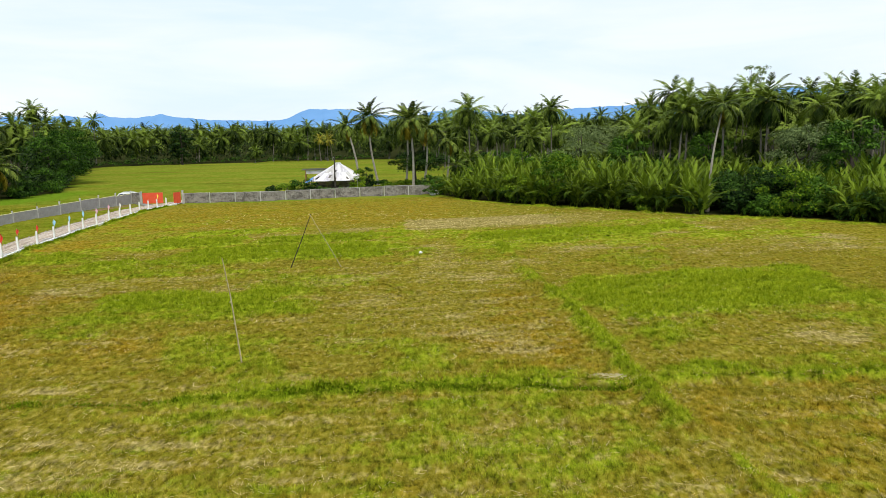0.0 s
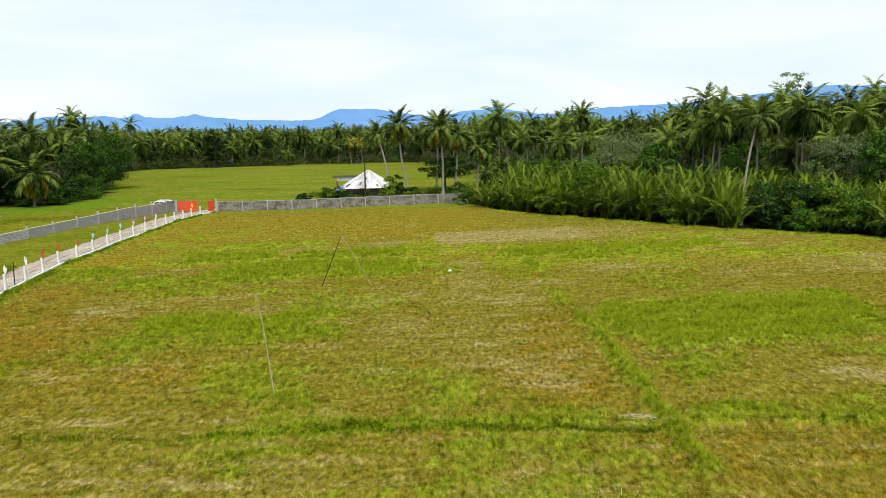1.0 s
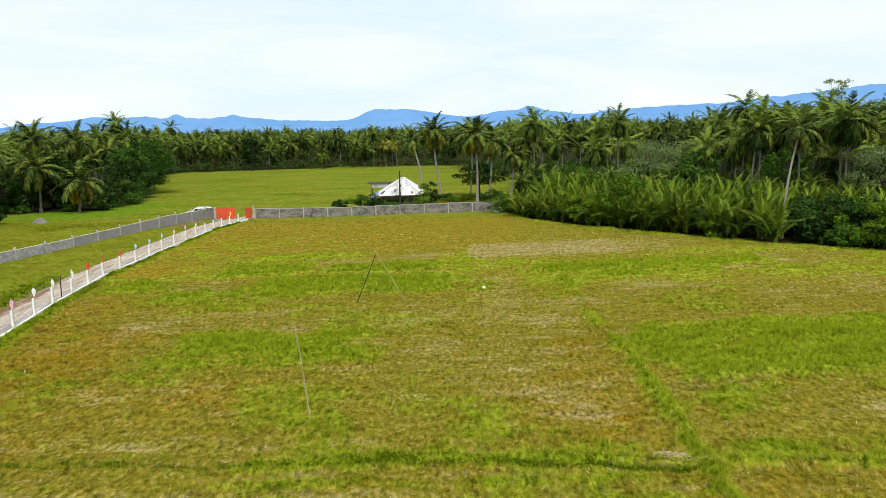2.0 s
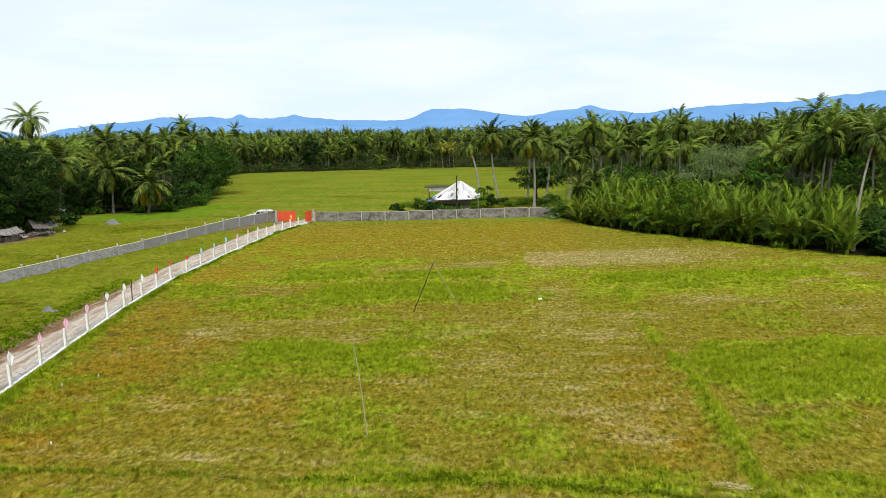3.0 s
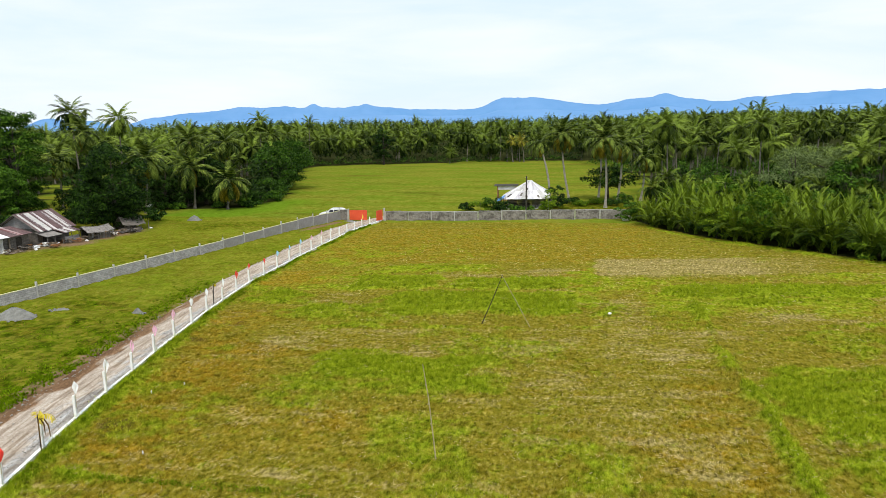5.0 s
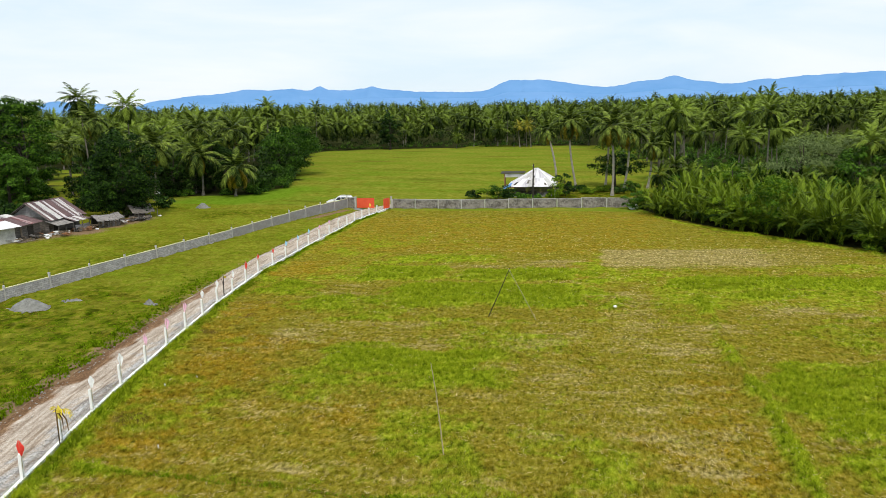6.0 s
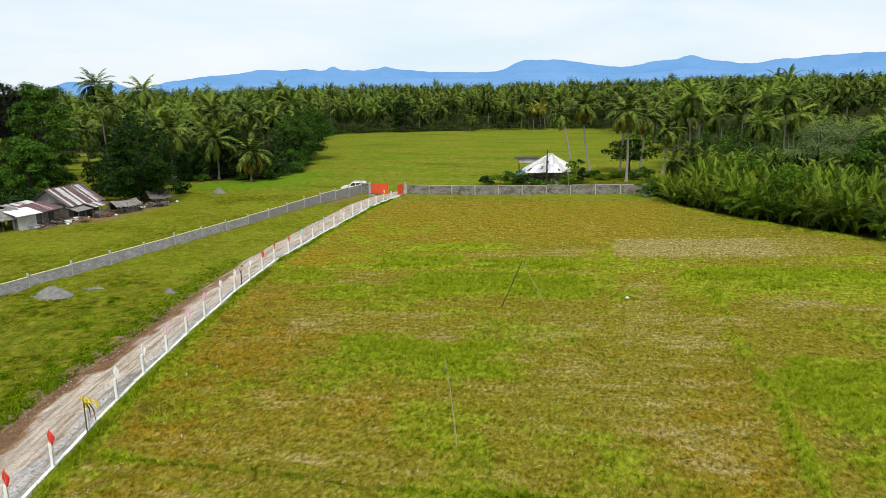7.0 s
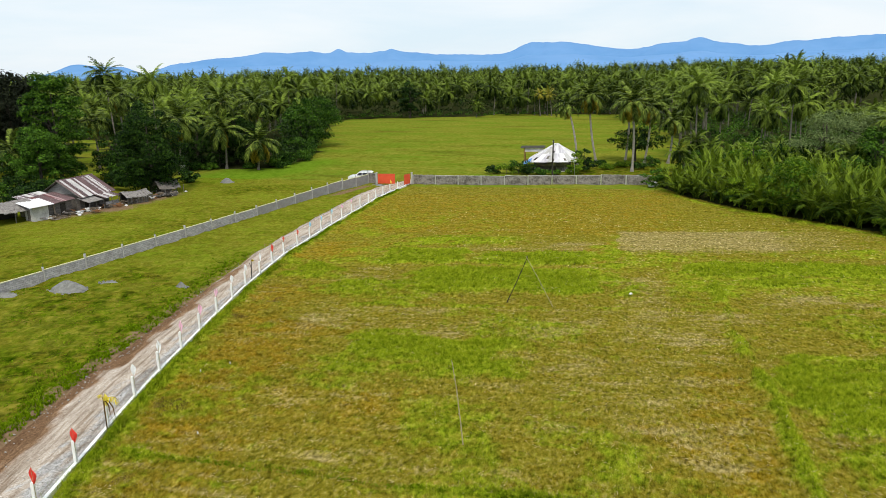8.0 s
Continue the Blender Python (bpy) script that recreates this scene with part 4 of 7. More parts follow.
def nut_bunch(seed):
    rng = random.Random(seed)
    s = Shape()
    for i in range(8):
        a = i * 2.4
        s.ball((0.32 * math.cos(a), 0.32 * math.sin(a), -0.25 - 0.12 * (i % 3)), (0.13, 0.13, 0.16), rng, 0.05, 5, 2)
    return s.mesh("coconuts", NUT)


NUTS = [nut_bunch(i) for i in range(2)]
TRUNKS = []
for k, (lx, ly, bend) in enumerate(((0.5, 0.2, 0.25), (-0.9, 0.3, 0.4), (1.4, -0.3, -0.3), (-0.3, -0.6, 0.1))):
    shape, tip = trunk_shape(12.0, (lx, ly), bend)
    TRUNKS.append((shape.mesh("trunk", TRUNK), tip))


def coconut_palm(x, y, height, seed, label="tall coconut palm with a grey ringed trunk", size=1.0, yellow=False, group="coconut palms"):
    """A palm of the groves: trunk, crown and nuts."""
    rng = random.Random(seed)
    p = thing("coconut_palm", (x, y, 0), label, "palm tree", group, rng.uniform(0, 360))
    me, tip = TRUNKS[seed % 4]
    k = (height - 3.5 * size) / 12.0
    t = part("trunk", me, None, p)
    t.scale = (1.0, 1.0, k)
    c = part("crown", CROWNS_YELLOW[seed % 2] if yellow else CROWNS[seed % 5], None, p)
    c.location, c.rotation_euler, c.scale = (tip[0], tip[1], tip[2] * k), (0, 0, rng.uniform(0, 6.28)), (size * rng.uniform(0.84, 1.02),) * 3
    n = part("coconuts", NUTS[seed % 2], None, p)
    n.location = (tip[0], tip[1], tip[2] * k)
    return p


def leafy_palm(x, y, height, lean, seed, label, leaves=24, size=1.0, old_yellow=0, dry=3, bend=0.3, base=0.25, bark=SUNLIT_TRUNK):
    """A palm near enough to tell its leaves apart: each one a part."""
    rng = random.Random(seed)
    p = thing("coconut_palm", (x, y, 0), label, "palm tree", "coconut palms")
    shape, tip = trunk_shape(height - 3.6 * size, lean, bend, base, base * 0.68)
    part("trunk", shape, bark, p)
    for i, (rz, rise, s, q) in enumerate(crown_plan(leaves, seed, -60.0)):
        k = min(int(q * 4), 3)
        if i >= leaves - dry:
            me, rise = LEAF_MESHES_DRY[i % 2], -62 + rng.uniform(-10, 8)
        elif i >= leaves - dry - old_yellow:
            me = LEAF_MESHES_OLD[max(k - 1, 0)]
        else:
            me = LEAF_MESHES[k]
        o = part("frond", me, None, p)
        o.matrix_basis = Matrix.Translation((tip[0], tip[1], tip[2] + 0.15 * (1 - q))) @ Euler((rng.uniform(-0.3, 0.3), -radians(rise), rz)).to_matrix().to_4x4() @ Matrix.Scale(s * size, 4)
    n = part("coconuts", NUTS[seed % 2], None, p)
    n.location = tip
    return p


def leaf_cloud(clumps, per, size, seed, flat=0.35):
    """Leaves on the outside of many clumps, as folded pairs of triangles."""
    rng = np.random.RandomState(seed)
    vs = []
    for cx, cy, cz, r in clumps:
        d = rng.normal(size=(per, 3))
        d /= np.linalg.norm(d, axis=1)[:, None]
        d[:, 2] = np.where(d[:, 2] < -0.3, -d[:, 2] * 0.6, d[:, 2])
        p = np.array([cx, cy, cz]) + d * r * rng.uniform(0.72, 1.08, (per, 1)) * np.array([1, 1, 0.8])
        n = d + rng.normal(size=(per, 3)) * 0.42 + np.array([0, 0, flat])
        n /= np.linalg.norm(n, axis=1)[:, None]
        a = np.cross(n, rng.normal(size=(per, 3)))
        a /= np.linalg.norm(a, axis=1)[:, None] + 1e-9
        b = np.cross(n, a)
        s = size * rng.uniform(0.6, 1.3, (per, 1))
        vs.append(np.stack([p - a * s, p - b * s * 0.45 + n * s * 0.08, p + a * s - n * s * 0.15, p + b * s * 0.45 + n * s * 0.08], 1))
    v = np.concatenate(vs).reshape(-1, 3)
    return v, np.arange(len(v), dtype=np.int32).reshape(-1, 4)


def clump_plan(radius, height, low, count, seed, r=(0.16, 0.30)):
    """Clumps that fill an uneven crown."""
    rng = random.Random(seed)
    out = []
    for i in range(count):
        a, q = rng.uniform(0, 6.283), rng.uniform(0, 1)
        w = math.sin(math.pi * (0.12 + 0.80 * q)) ** 0.6 * rng.uniform(0.35, 1.0)
        out.append((radius * w * math.cos(a), radius * w * math.sin(a), low + (height - low) * q, radius * rng.uniform(*r)))
    return out


def tree_limbs(clumps, height, seed, base):
    s = Shape()
    rng = random.Random(seed)
    fork = height * 0.30
    s.tube([(0, 0, -0.2), (0.1, 0, fork * 0.5), (0.05, 0.1, fork), (0.2, -0.1, height * 0.6), (0.1, 0.1, height * 0.85)], [base * 1.5, base, base * 0.85, base * 0.5, base * 0.15], 8)
    for c in clumps[:9]:
        z0 = rng.uniform(fork * 0.8, height * 0.55)
        s.tube([(0.05, 0.05, z0), (c[0] * 0.45, c[1] * 0.45, z0 + (c[2] - z0) * 0.55), (c[0] * 0.9, c[1] * 0.9, c[2])], [base * 0.45, base * 0.28, base * 0.08], 6)
    return s


def broad_tree(name, x, y, height, radius, low, seed, material, label, count=38, per=90, leaf_size=0.30, category="tree", flat=0.35):
    per = int(per * 1.3)
    p = thing(name, (x, y, 0), label, category)
    clumps = clump_plan(radius, height - radius * 0.2, low, count, seed)
    part("trunk", tree_limbs(clumps, height, seed, 0.05 * radius + 0.06), BARK, p)
    part("crown", arrays("crown", *leaf_cloud(clumps, per, leaf_size, seed, flat), material), None, p)
    return p


def bush(x, y, height, radius, seed, material, label, count=14, per=60, leaf_size=0.22, name="shrub"):
    p = thing(name, (x, y, 0), label, "shrub")
    clumps = clump_plan(radius, height - radius * 0.25, 0.25, count, seed, (0.25, 0.42))
    part("stem", tree_limbs(clumps, height, seed, 0.04), BARK, p)
    part("crown", arrays("crown", *leaf_cloud(clumps, int(per * 1.6), leaf_size * 0.72, seed), material), None, p)
    return p


NIPA_LEAVES = [frond_arrays(6.4, 0, d, 15, 0.76, 0.60, 160 + i, h, None, 0.12, 0.62, n=8) for i, (d, h) in enumerate(((38, 0.25), (84, 0.50), (132, 0.75)))]
NIPA_LEAVES_DEEP = [frond_arrays(6.0, 0, d, 9, 0.85, 0.62, 166 + i, h, False, 0.14, 0.62, n=5) for i, (d, h) in enumerate(((30, 0.2), (70, 0.4), (118, 0.6)))]


def nipa_mesh(count, seed):
    rng = random.Random(seed)
    pieces = []
    for i in range(count):
        q = i / (count - 1)
        v, f = NIPA_LEAVES[min(int(q * 3), 2)]
        pieces.append((turned(v, i * 2.4 + rng.uniform(-0.4, 0.4), radians(87 - 22 * q + rng.uniform(-6, 6)), rng.uniform(-0.5, 0.5), (rng.uniform(-0.3, 0.3), rng.uniform(-0.3, 0.3), -0.05), rng.uniform(0.75, 1.08)), f))
    return tones(arrays("nipa_palm", *joined(pieces), NIPA), pieces, seed)


NIPAS = [nipa_mesh(15, 300 + i) for i in range(6)]


# ---- woods and planting ----
def jitter_grid(x0, x1, y0, y1, gap, seed, keep):
    rng = random.Random(seed)
    out = []
    y = y0
    while y < y1:
        x = x0 + rng.uniform(0, gap)
        while x < x1:
            px, py = x + rng.uniform(-0.42, 0.42) * gap, y + rng.uniform(-0.42, 0.42) * gap
            if keep(px, py):
                out.append((px, py))
            x += gap
        y += gap
    return out


def in_clearing(x, y):
    return bool(inside(np.array([x]), np.array([y]), CLEARING)[0])


def behind_edge(x, y):
    """Metres behind the edge of the thicket, at right angles about."""
    return (y - float(edge_y(x))) * 0.78


# palms close to the hut and along the pasture, told apart leaf by leaf
leafy_palm(-14.2, 151.7, 18.3, (-1.9, 0.4), 1, "tall coconut palm with a leaning pale trunk beside the hut", 36, 1.12, 8, 3, -0.4)
leafy_palm(-18.0, 149.1, 16.0, (-2.6, 0.8), 2, "slender coconut palm with a bent trunk behind the hut", 22, 0.9, 2, 2, 0.5)
leafy_palm(-8.2, 152.8, 17.8, (0.3, 0.2), 3, "coconut palm with a straight pale trunk among the hut's palms", 34, 1.1, 8, 3)
leafy_palm(-6.1, 139.5, 17.2, (-0.5, 0.3), 4, "coconut palm with a straight grey trunk behind the block wall", 34, 1.1, 7, 2)
leafy_palm(-4.2, 151.5, 16.0, (0.8, 0.0), 5, "coconut palm in the cluster beside the pasture", 33, 1.1, 6, 3)
leafy_palm(0.6, 153.0, 12.5, (0.5, 0.3), 6, "shorter coconut palm in the cluster beside the pasture", 22, 0.95, 2, 2)
leafy_palm(-85.0, 130.6, 10.9, (0.6, 0.0), 7, "low coconut palm with drooping leaves gone orange at the rim", 30, 1.3, 10, 0, 0.1, bark=TRUNK)
leafy_palm(-93.4, 131.0, 13.2, (-0.3, 0.2), 8, "coconut palm with hanging dry leaves at the wood's edge", 28, 1.25, 4, 3, bark=TRUNK)
leafy_palm(-124.0, 126.0, 15.6, (-0.8, 0.5), 9, "coconut palm with a slim grey trunk behind the houses", 26, 1.3, 3, 3, bark=TRUNK)
leafy_palm(-112.0, 94.0, 11.5, (-0.4, 0.2), 16, "low coconut palm with hanging leaves behind the houses", 28, 1.25, 2, 3, bark=TRUNK)
leafy_palm(33.9, 89.0, 16.6, (2.3, 2.2), 10, "coconut palm whose bare pale trunk leans out of the thicket", 22, 0.85, 2, 1, -0.4, 0.16)
leafy_palm(-106.6, 130.0, 13.6, (1.0, 0.4), 11, "coconut palm with long drooping leaves behind the dark tree", 28, 1.3, 4, 3, bark=TRUNK)
leafy_palm(-98.0, 136.0, 18.6, (0.6, 0.3), 12, "coconut palm with a full crown inside the wood", 26, 1.2, 2, 2, bark=TRUNK)
leafy_palm(-91.6, 141.0, 18.2, (0.4, -0.3), 13, "coconut palm with a full crown inside the wood", 26, 1.2, 2, 2, bark=TRUNK)
leafy_palm(-108.0, 117.0, 21.0, (-0.6, 0.4), 14, "tall coconut palm with a full crown behind the houses", 26, 1.2, 2, 2, bark=TRUNK)
leafy_palm(-98.5, 121.5, 16.0, (0.7, 0.2), 15, "coconut palm with drooping leaves behind the mango tree", 30, 1.3, 3, 3, bark=TRUNK)

for i, (x, y) in enumerate(((-53.6, 307.0), (-51.2, 310.5), (-48.6, 306.5), (-57.0, 311.0))):
    coconut_palm(x, y, (12.4, 13.2, 12.0, 11.2)[i], 40 + i, "coconut palm with a yellowing crown at the pasture's far edge", 0.85, i < 3)
coconut_palm(-80.0, 297.0, 7.5, 46, "small yellow-green coconut palm at the pasture's far edge", 0.8)
for i, (x, y, h) in enumerate(((-116, 123.5, 24.8), (-103.5, 121.5, 23.4), (-114.0, 195.0, 22.4))):
    coconut_palm(x, y, h, 50 + i, "tall coconut palm that stands above the wood", 1.15 if x > -113 or y < 150 else 0.95)

SPOTS = []
SPOTS += [(x, y, "right") for x, y in jitter_grid(20, 136, 84, 212, 6.1, 61, lambda x, y: 27 < behind_edge(x, y) < 72 and 0.268 < math.atan2(x, y) < 0.61 and math.hypot(x, y) < 190)]
SPOTS += [(x, y, "middle") for x, y in jitter_grid(-14, 40, 158, 262, 11.8, 62, lambda x, y: not in_clearing(x, y) and x > 3 - (y - 160) * 0.12 and math.atan2(x, y) < 0.168)]
SPOTS += [(x, y, "left") for x, y in jitter_grid(-215, -84, 118, 262, 9.6, 63, lambda x, y: not in_clearing(x, y) and math.atan2(x, y) > -0.91 and y < 130 - (x + 84) * 1.05 and not (-118 < x < -84 and y < 127) and not inside(np.array([x]), np.array([y]), GLADE)[0])]
for i, (x, y, zone) in enumerate(SPOTS):
    rng = random.Random(500 + i)
    h = {"right": rng.choice((rng.uniform(12.0, 15.0), rng.uniform(15.5, 19.8), rng.uniform(17.2, 21.2))), "middle": rng.uniform(11.0, 20.0), "left": rng.uniform(10.5, 17.5)}[zone]
    coconut_palm(x, y, h, 70 + i, {"right": "coconut palm with a dense crown behind the nipa thicket", "middle": "coconut palm with a tall bare trunk in the grove", "left": "coconut palm with drooping leaves in the wood"}[zone], rng.uniform(0.9, 1.12) + 0.12 * (zone == "middle") + 0.2 * (zone == "left"))

YOUNG = [(x, y) for x, y in jitter_grid(2, 62, 112, 168, 6.6, 66, lambda x, y: 22 < behind_edge(x, y) < 46 and 0.02 < math.atan2(x, y) < 0.5 and not in_clearing(x, y))]
for i, (x, y) in enumerate(YOUNG[:34]):
    rng = random.Random(2000 + i)
    coconut_palm(x, y, rng.uniform(4.6, 8.5), 700 + i, "young coconut palm with a short trunk behind the nipa thicket", rng.uniform(0.65, 0.9), group="young coconut palms")

# nipa palms along the field
NIPA_SPOTS = jitter_grid(-2, 92, 48, 152, 3.15, 64, lambda x, y: 0.9 < behind_edge(x, y) < 25 and x > -1.0 and y < 124 + 0.6 * x)
NIPA_SPOTS = jitter_grid(-2, 80, 52, 124, 2.3, 65, lambda x, y: 0.8 < behind_edge(x, y) < 3.6 and x > -1.0) + NIPA_SPOTS
NIPA_SPOTS = [(x, y) for x, y in NIPA_SPOTS if not (35.4 < x < 44.6 and behind_edge(x, y) < 9) and math.hypot(x - 33.9, y - 88.4) > 1.5]
for i, (x, y) in enumerate(NIPA_SPOTS[:340]):
    rng = random.Random(900 + i)
    o = new("nipa_palm", NIPAS[i % 6])
    k = rng.uniform(0.80, 1.12) * (0.82 if x < 6 else 1.0) * (0.9 if behind_edge(x, y) < 4 else 1.04)
    o.matrix_basis = pose(x, y, 0, 0, 0, rng.uniform(0, 360)) @ Matrix.Scale(k, 4)
    tagged(o, "nipa palm with upright arching leaves from the ground", "nipa palm", "nipa thicket")



def deep_nipa():
    """The thicket farther in, where single plants merge."""
    rng = random.Random(67)
    pieces = []
    for x, y in jitter_grid(4, 92, 62, 160, 2.7, 68, lambda x, y: 24 < behind_edge(x, y) < 40 and 0.10 < math.atan2(x, y) < 0.62 and y < 128 + 0.5 * x):
        k = rng.uniform(0.9, 1.25)
        for i in range(8):
            v, f = NIPA_LEAVES_DEEP[min(int(i * 3 / 8), 2)]
            pieces.append((turned(v, i * 2.4 + rng.uniform(-0.4, 0.4), radians(86 - 3 * i + rng.uniform(-6, 6)), rng.uniform(-0.5, 0.5), (x, y, -0.05), k * rng.uniform(0.75, 1.05)), f))
    o = new("nipa_thicket", tones(arrays("nipa_thicket", *joined(pieces), NIPA), pieces, 69))
    tagged(o, "dense nipa palms farther inside the thicket", "nipa palms", kind="stuff")


deep_nipa()

# broad-leaved trees
broad_tree("mango_tree", -86.2, 98.4, 14.6, 6.3, 1.0, 401, MANGO, "dense dark-green mango tree beside the houses", 120, 150, 0.22)
broad_tree("broadleaf_tree", -109.0, 101.0, 21.0, 5.6, 1.5, 402, BROAD_FRESH, "tall bright-green broadleaf tree behind the houses", 140, 110, 0.24)
broad_tree("broadleaf_tree", -106.0, 93.6, 12.0, 4.8, 0.8, 403, BROAD, "leafy green tree beside the houses", 80, 120, 0.22)
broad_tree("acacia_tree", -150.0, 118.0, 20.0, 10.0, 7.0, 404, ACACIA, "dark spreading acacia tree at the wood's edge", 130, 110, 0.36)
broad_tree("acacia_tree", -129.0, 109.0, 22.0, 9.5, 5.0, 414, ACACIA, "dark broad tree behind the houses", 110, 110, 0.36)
broad_tree("broadleaf_tree", -95.5, 176.0, 14.6, 7.6, 2.0, 405, BROAD_FRESH, "wide bright-green tree at the pasture's edge", 90, 100, 0.24)
broad_tree("broadleaf_tree", -90.5, 160.0, 12.5, 5.5, 1.5, 406, BROAD, "dark green tree at the pasture's edge", 60, 100, 0.24)
broad_tree("broadleaf_tree", -108.0, 289.0, 16.5, 5.2, 2.6, 407, BROAD_DARK, "tall dark tree in front of the far wood", 50, 60, 0.40)
broad_tree("acacia_tree", -6.5, 156.0, 7.6, 6.0, 2.6, 408, BROAD_DARK, "low dark tree with spreading limbs under the palms", 44, 80, 0.22)
broad_tree("broadleaf_tree", 27.0, 138.0, 12.4, 6.0, 2.5, 409, BROAD_PALE, "grey-green tree behind the nipa thicket", 60, 110, 0.17)
broad_tree("broadleaf_tree", 34.5, 139.0, 12.6, 6.4, 2.5, 410, BROAD_PALE, "grey-green tree behind the nipa thicket", 60, 110, 0.17)
broad_tree("broadleaf_tree", 54.0, 104.0, 12.0, 6.0, 2.5, 411, BROAD_PALE, "grey-green round-crowned tree among the palms", 60, 110, 0.18)
broad_tree("broadleaf_tree", 57.0, 98.0, 12.0, 6.0, 2.5, 412, BROAD, "green tree behind the nipa thicket", 46, 100, 0.28)
broad_tree("broadleaf_tree", 58.5, 133.0, 22.6, 2.8, 18.6, 413, BROAD_PALE, "tall airy tree whose thin crown rises above the palms", 22, 40, 0.16)
broad_tree("broadleaf_tree", 13.5, 121.0, 8.0, 4.0, 1.2, 415, SHRUB, "bright green bush tree in the thicket", 34, 90, 0.24)
# Dark broadleaf trees; the shade between the palms is in their colour too.
dark = broad_tree("broadleaf_tree", -96.0, 139.0, 12.0, 5.6, 1.5, 431, BROAD_DARK, "dense tree of the wood, shade put into its dark leaves", 40, 70, 0.32)
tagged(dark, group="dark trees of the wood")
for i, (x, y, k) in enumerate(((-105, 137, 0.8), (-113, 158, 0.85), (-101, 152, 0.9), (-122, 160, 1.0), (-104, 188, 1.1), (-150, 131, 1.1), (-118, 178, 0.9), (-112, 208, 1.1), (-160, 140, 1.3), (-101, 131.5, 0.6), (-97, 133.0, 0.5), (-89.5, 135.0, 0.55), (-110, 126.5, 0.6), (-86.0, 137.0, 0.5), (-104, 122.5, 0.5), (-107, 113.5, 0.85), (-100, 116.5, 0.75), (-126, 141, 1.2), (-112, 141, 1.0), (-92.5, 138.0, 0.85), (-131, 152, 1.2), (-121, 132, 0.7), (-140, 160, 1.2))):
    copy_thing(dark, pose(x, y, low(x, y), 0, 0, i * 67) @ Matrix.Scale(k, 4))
fresh = broad_tree("broadleaf_tree", 34.0, 130.0, 10.5, 5.0, 1.5, 432, BROAD, "dense green tree between nipa thicket and palms", 44, 70, 0.28)
tagged(fresh, group="trees behind the thicket")
for i, (x, y, k) in enumerate(((46, 122, 1.0), (60, 112, 1.05), (76, 98, 1.0), (14, 160, 0.6), (9, 172, 0.6), (20, 152, 0.6))):
    copy_thing(fresh, pose(x, y, 0, 0, 0, i * 67) @ Matrix.Scale(k, 4))
for i, (x, y, h, r) in enumerate(((-96.0, 80.5, 3.2, 2.6), (-98.5, 85.0, 4.2, 3.0), (-97.0, 89.5, 3.6, 2.8), (-95.5, 93.5, 3.2, 2.6), (-101.0, 76.0, 3.8, 3.0), (-104.5, 81.0, 4.6, 3.4), (-103.5, 87.5, 4.4, 3.2), (-100.0, 72.0, 4.0, 3.0),
                                  (-108.5, 74.5, 5.0, 3.6), (-94.0, 97.5, 3.4, 2.4), (-112.0, 92.0, 5.0, 3.6), (-117.0, 101.0, 6.0, 4.0), (-97.0, 104.5, 4.4, 3.0), (-92.5, 107.5, 4.0, 2.8), (-101.0, 109.0, 5.0, 3.4), (-88.5, 110.5, 2.6, 2.2), (-108.0, 112.0, 5.0, 3.6))):
    bush(x, y, h, r, 460 + i, (BROAD_DARK, BROAD_DARK, BROAD)[i % 3], "dense dark bush behind the houses", 18, 56, 0.34)
bush(-87.0, 150.0, 5.5, 4.4, 421, BROAD, "round green bush at the pasture's edge", 26, 80, 0.28)
for i, (x, y, h, r) in enumerate(((-81.6, 134.5, 1.5, 1.9), (-82.6, 146.5, 2.6, 2.6), (-85.5, 154.0, 3.6, 3.2), (-84.2, 136.5, 2.0, 2.0), (-88.2, 132.2, 1.4, 1.8), (-96.0, 128.6, 1.5, 1.8), (-99.4, 127.0, 2.0, 2.0))):
    bush(x, y, h, r, 480 + i, (BROAD, BROAD_FRESH)[i % 2], "leafy green bush along the wood's edge", 16, 66, 0.26)
bush(-83.0, 141.0, 3.4, 3.0, 422, BROAD, "low green bush at the pasture's edge", 18, 70, 0.26)
for i, (x, y, h, r) in enumerate(((9.0, 131.0, 5.0, 3.0), (15.5, 127.0, 6.0, 3.2), (22.0, 122.0, 5.5, 3.0), (27.5, 117.5, 6.2, 3.2), (12.5, 140.0, 5.5, 3.4), (20.5, 137.0, 6.0, 3.4), (33.5, 112.0, 6.0, 3.4), (5.0, 142.0, 4.2, 2.8))):
    bush(x, y, h, r, 520 + i, (BROAD, BROAD_FRESH, SHRUB)[i % 3], "leafy green bush between the nipa thicket and the palms", 24, 70, 0.26)
bush(16.5, 101.5, 8.0, 3.3, 423, SHRUB, "yellow-green shrub among the nipa palms", 28, 80, 0.30)
bush(11.0, 104.6, 5.2, 2.4, 424, SHRUB, "yellow-green shrub at the field's edge", 20, 70, 0.26)
bush(41.0, 81.5, 6.4, 3.4, 425, SHRUB, "leafy green shrub at the field's edge", 28, 80, 0.26)
bush(38.0, 83.2, 3.0, 2.4, 426, BROAD, "low green shrub at the field's edge", 20, 80, 0.24)
for i, (x, y, h, r) in enumerate(((36.6, 86.0, 3.2, 2.4), (40.0, 84.2, 5.4, 3.0), (43.4, 81.8, 4.6, 2.8), (38.2, 88.8, 6.2, 3.2), (42.2, 86.0, 5.6, 3.0), (45.2, 84.6, 5.0, 2.8), (37.0, 92.2, 5.4, 3.0), (41.2, 91.0, 5.4, 3.0))):
    bush(x, y, h, r, 540 + i, (BROAD_DARK, BROAD_DARK, BROAD)[i % 3], "dark leafy shrub in the thicket", 26, 76, 0.28)
bush(47.0, 77.5, 4.0, 3.0, 427, BROAD_DARK, "low dark shrub at the field's edge", 20, 80, 0.24)
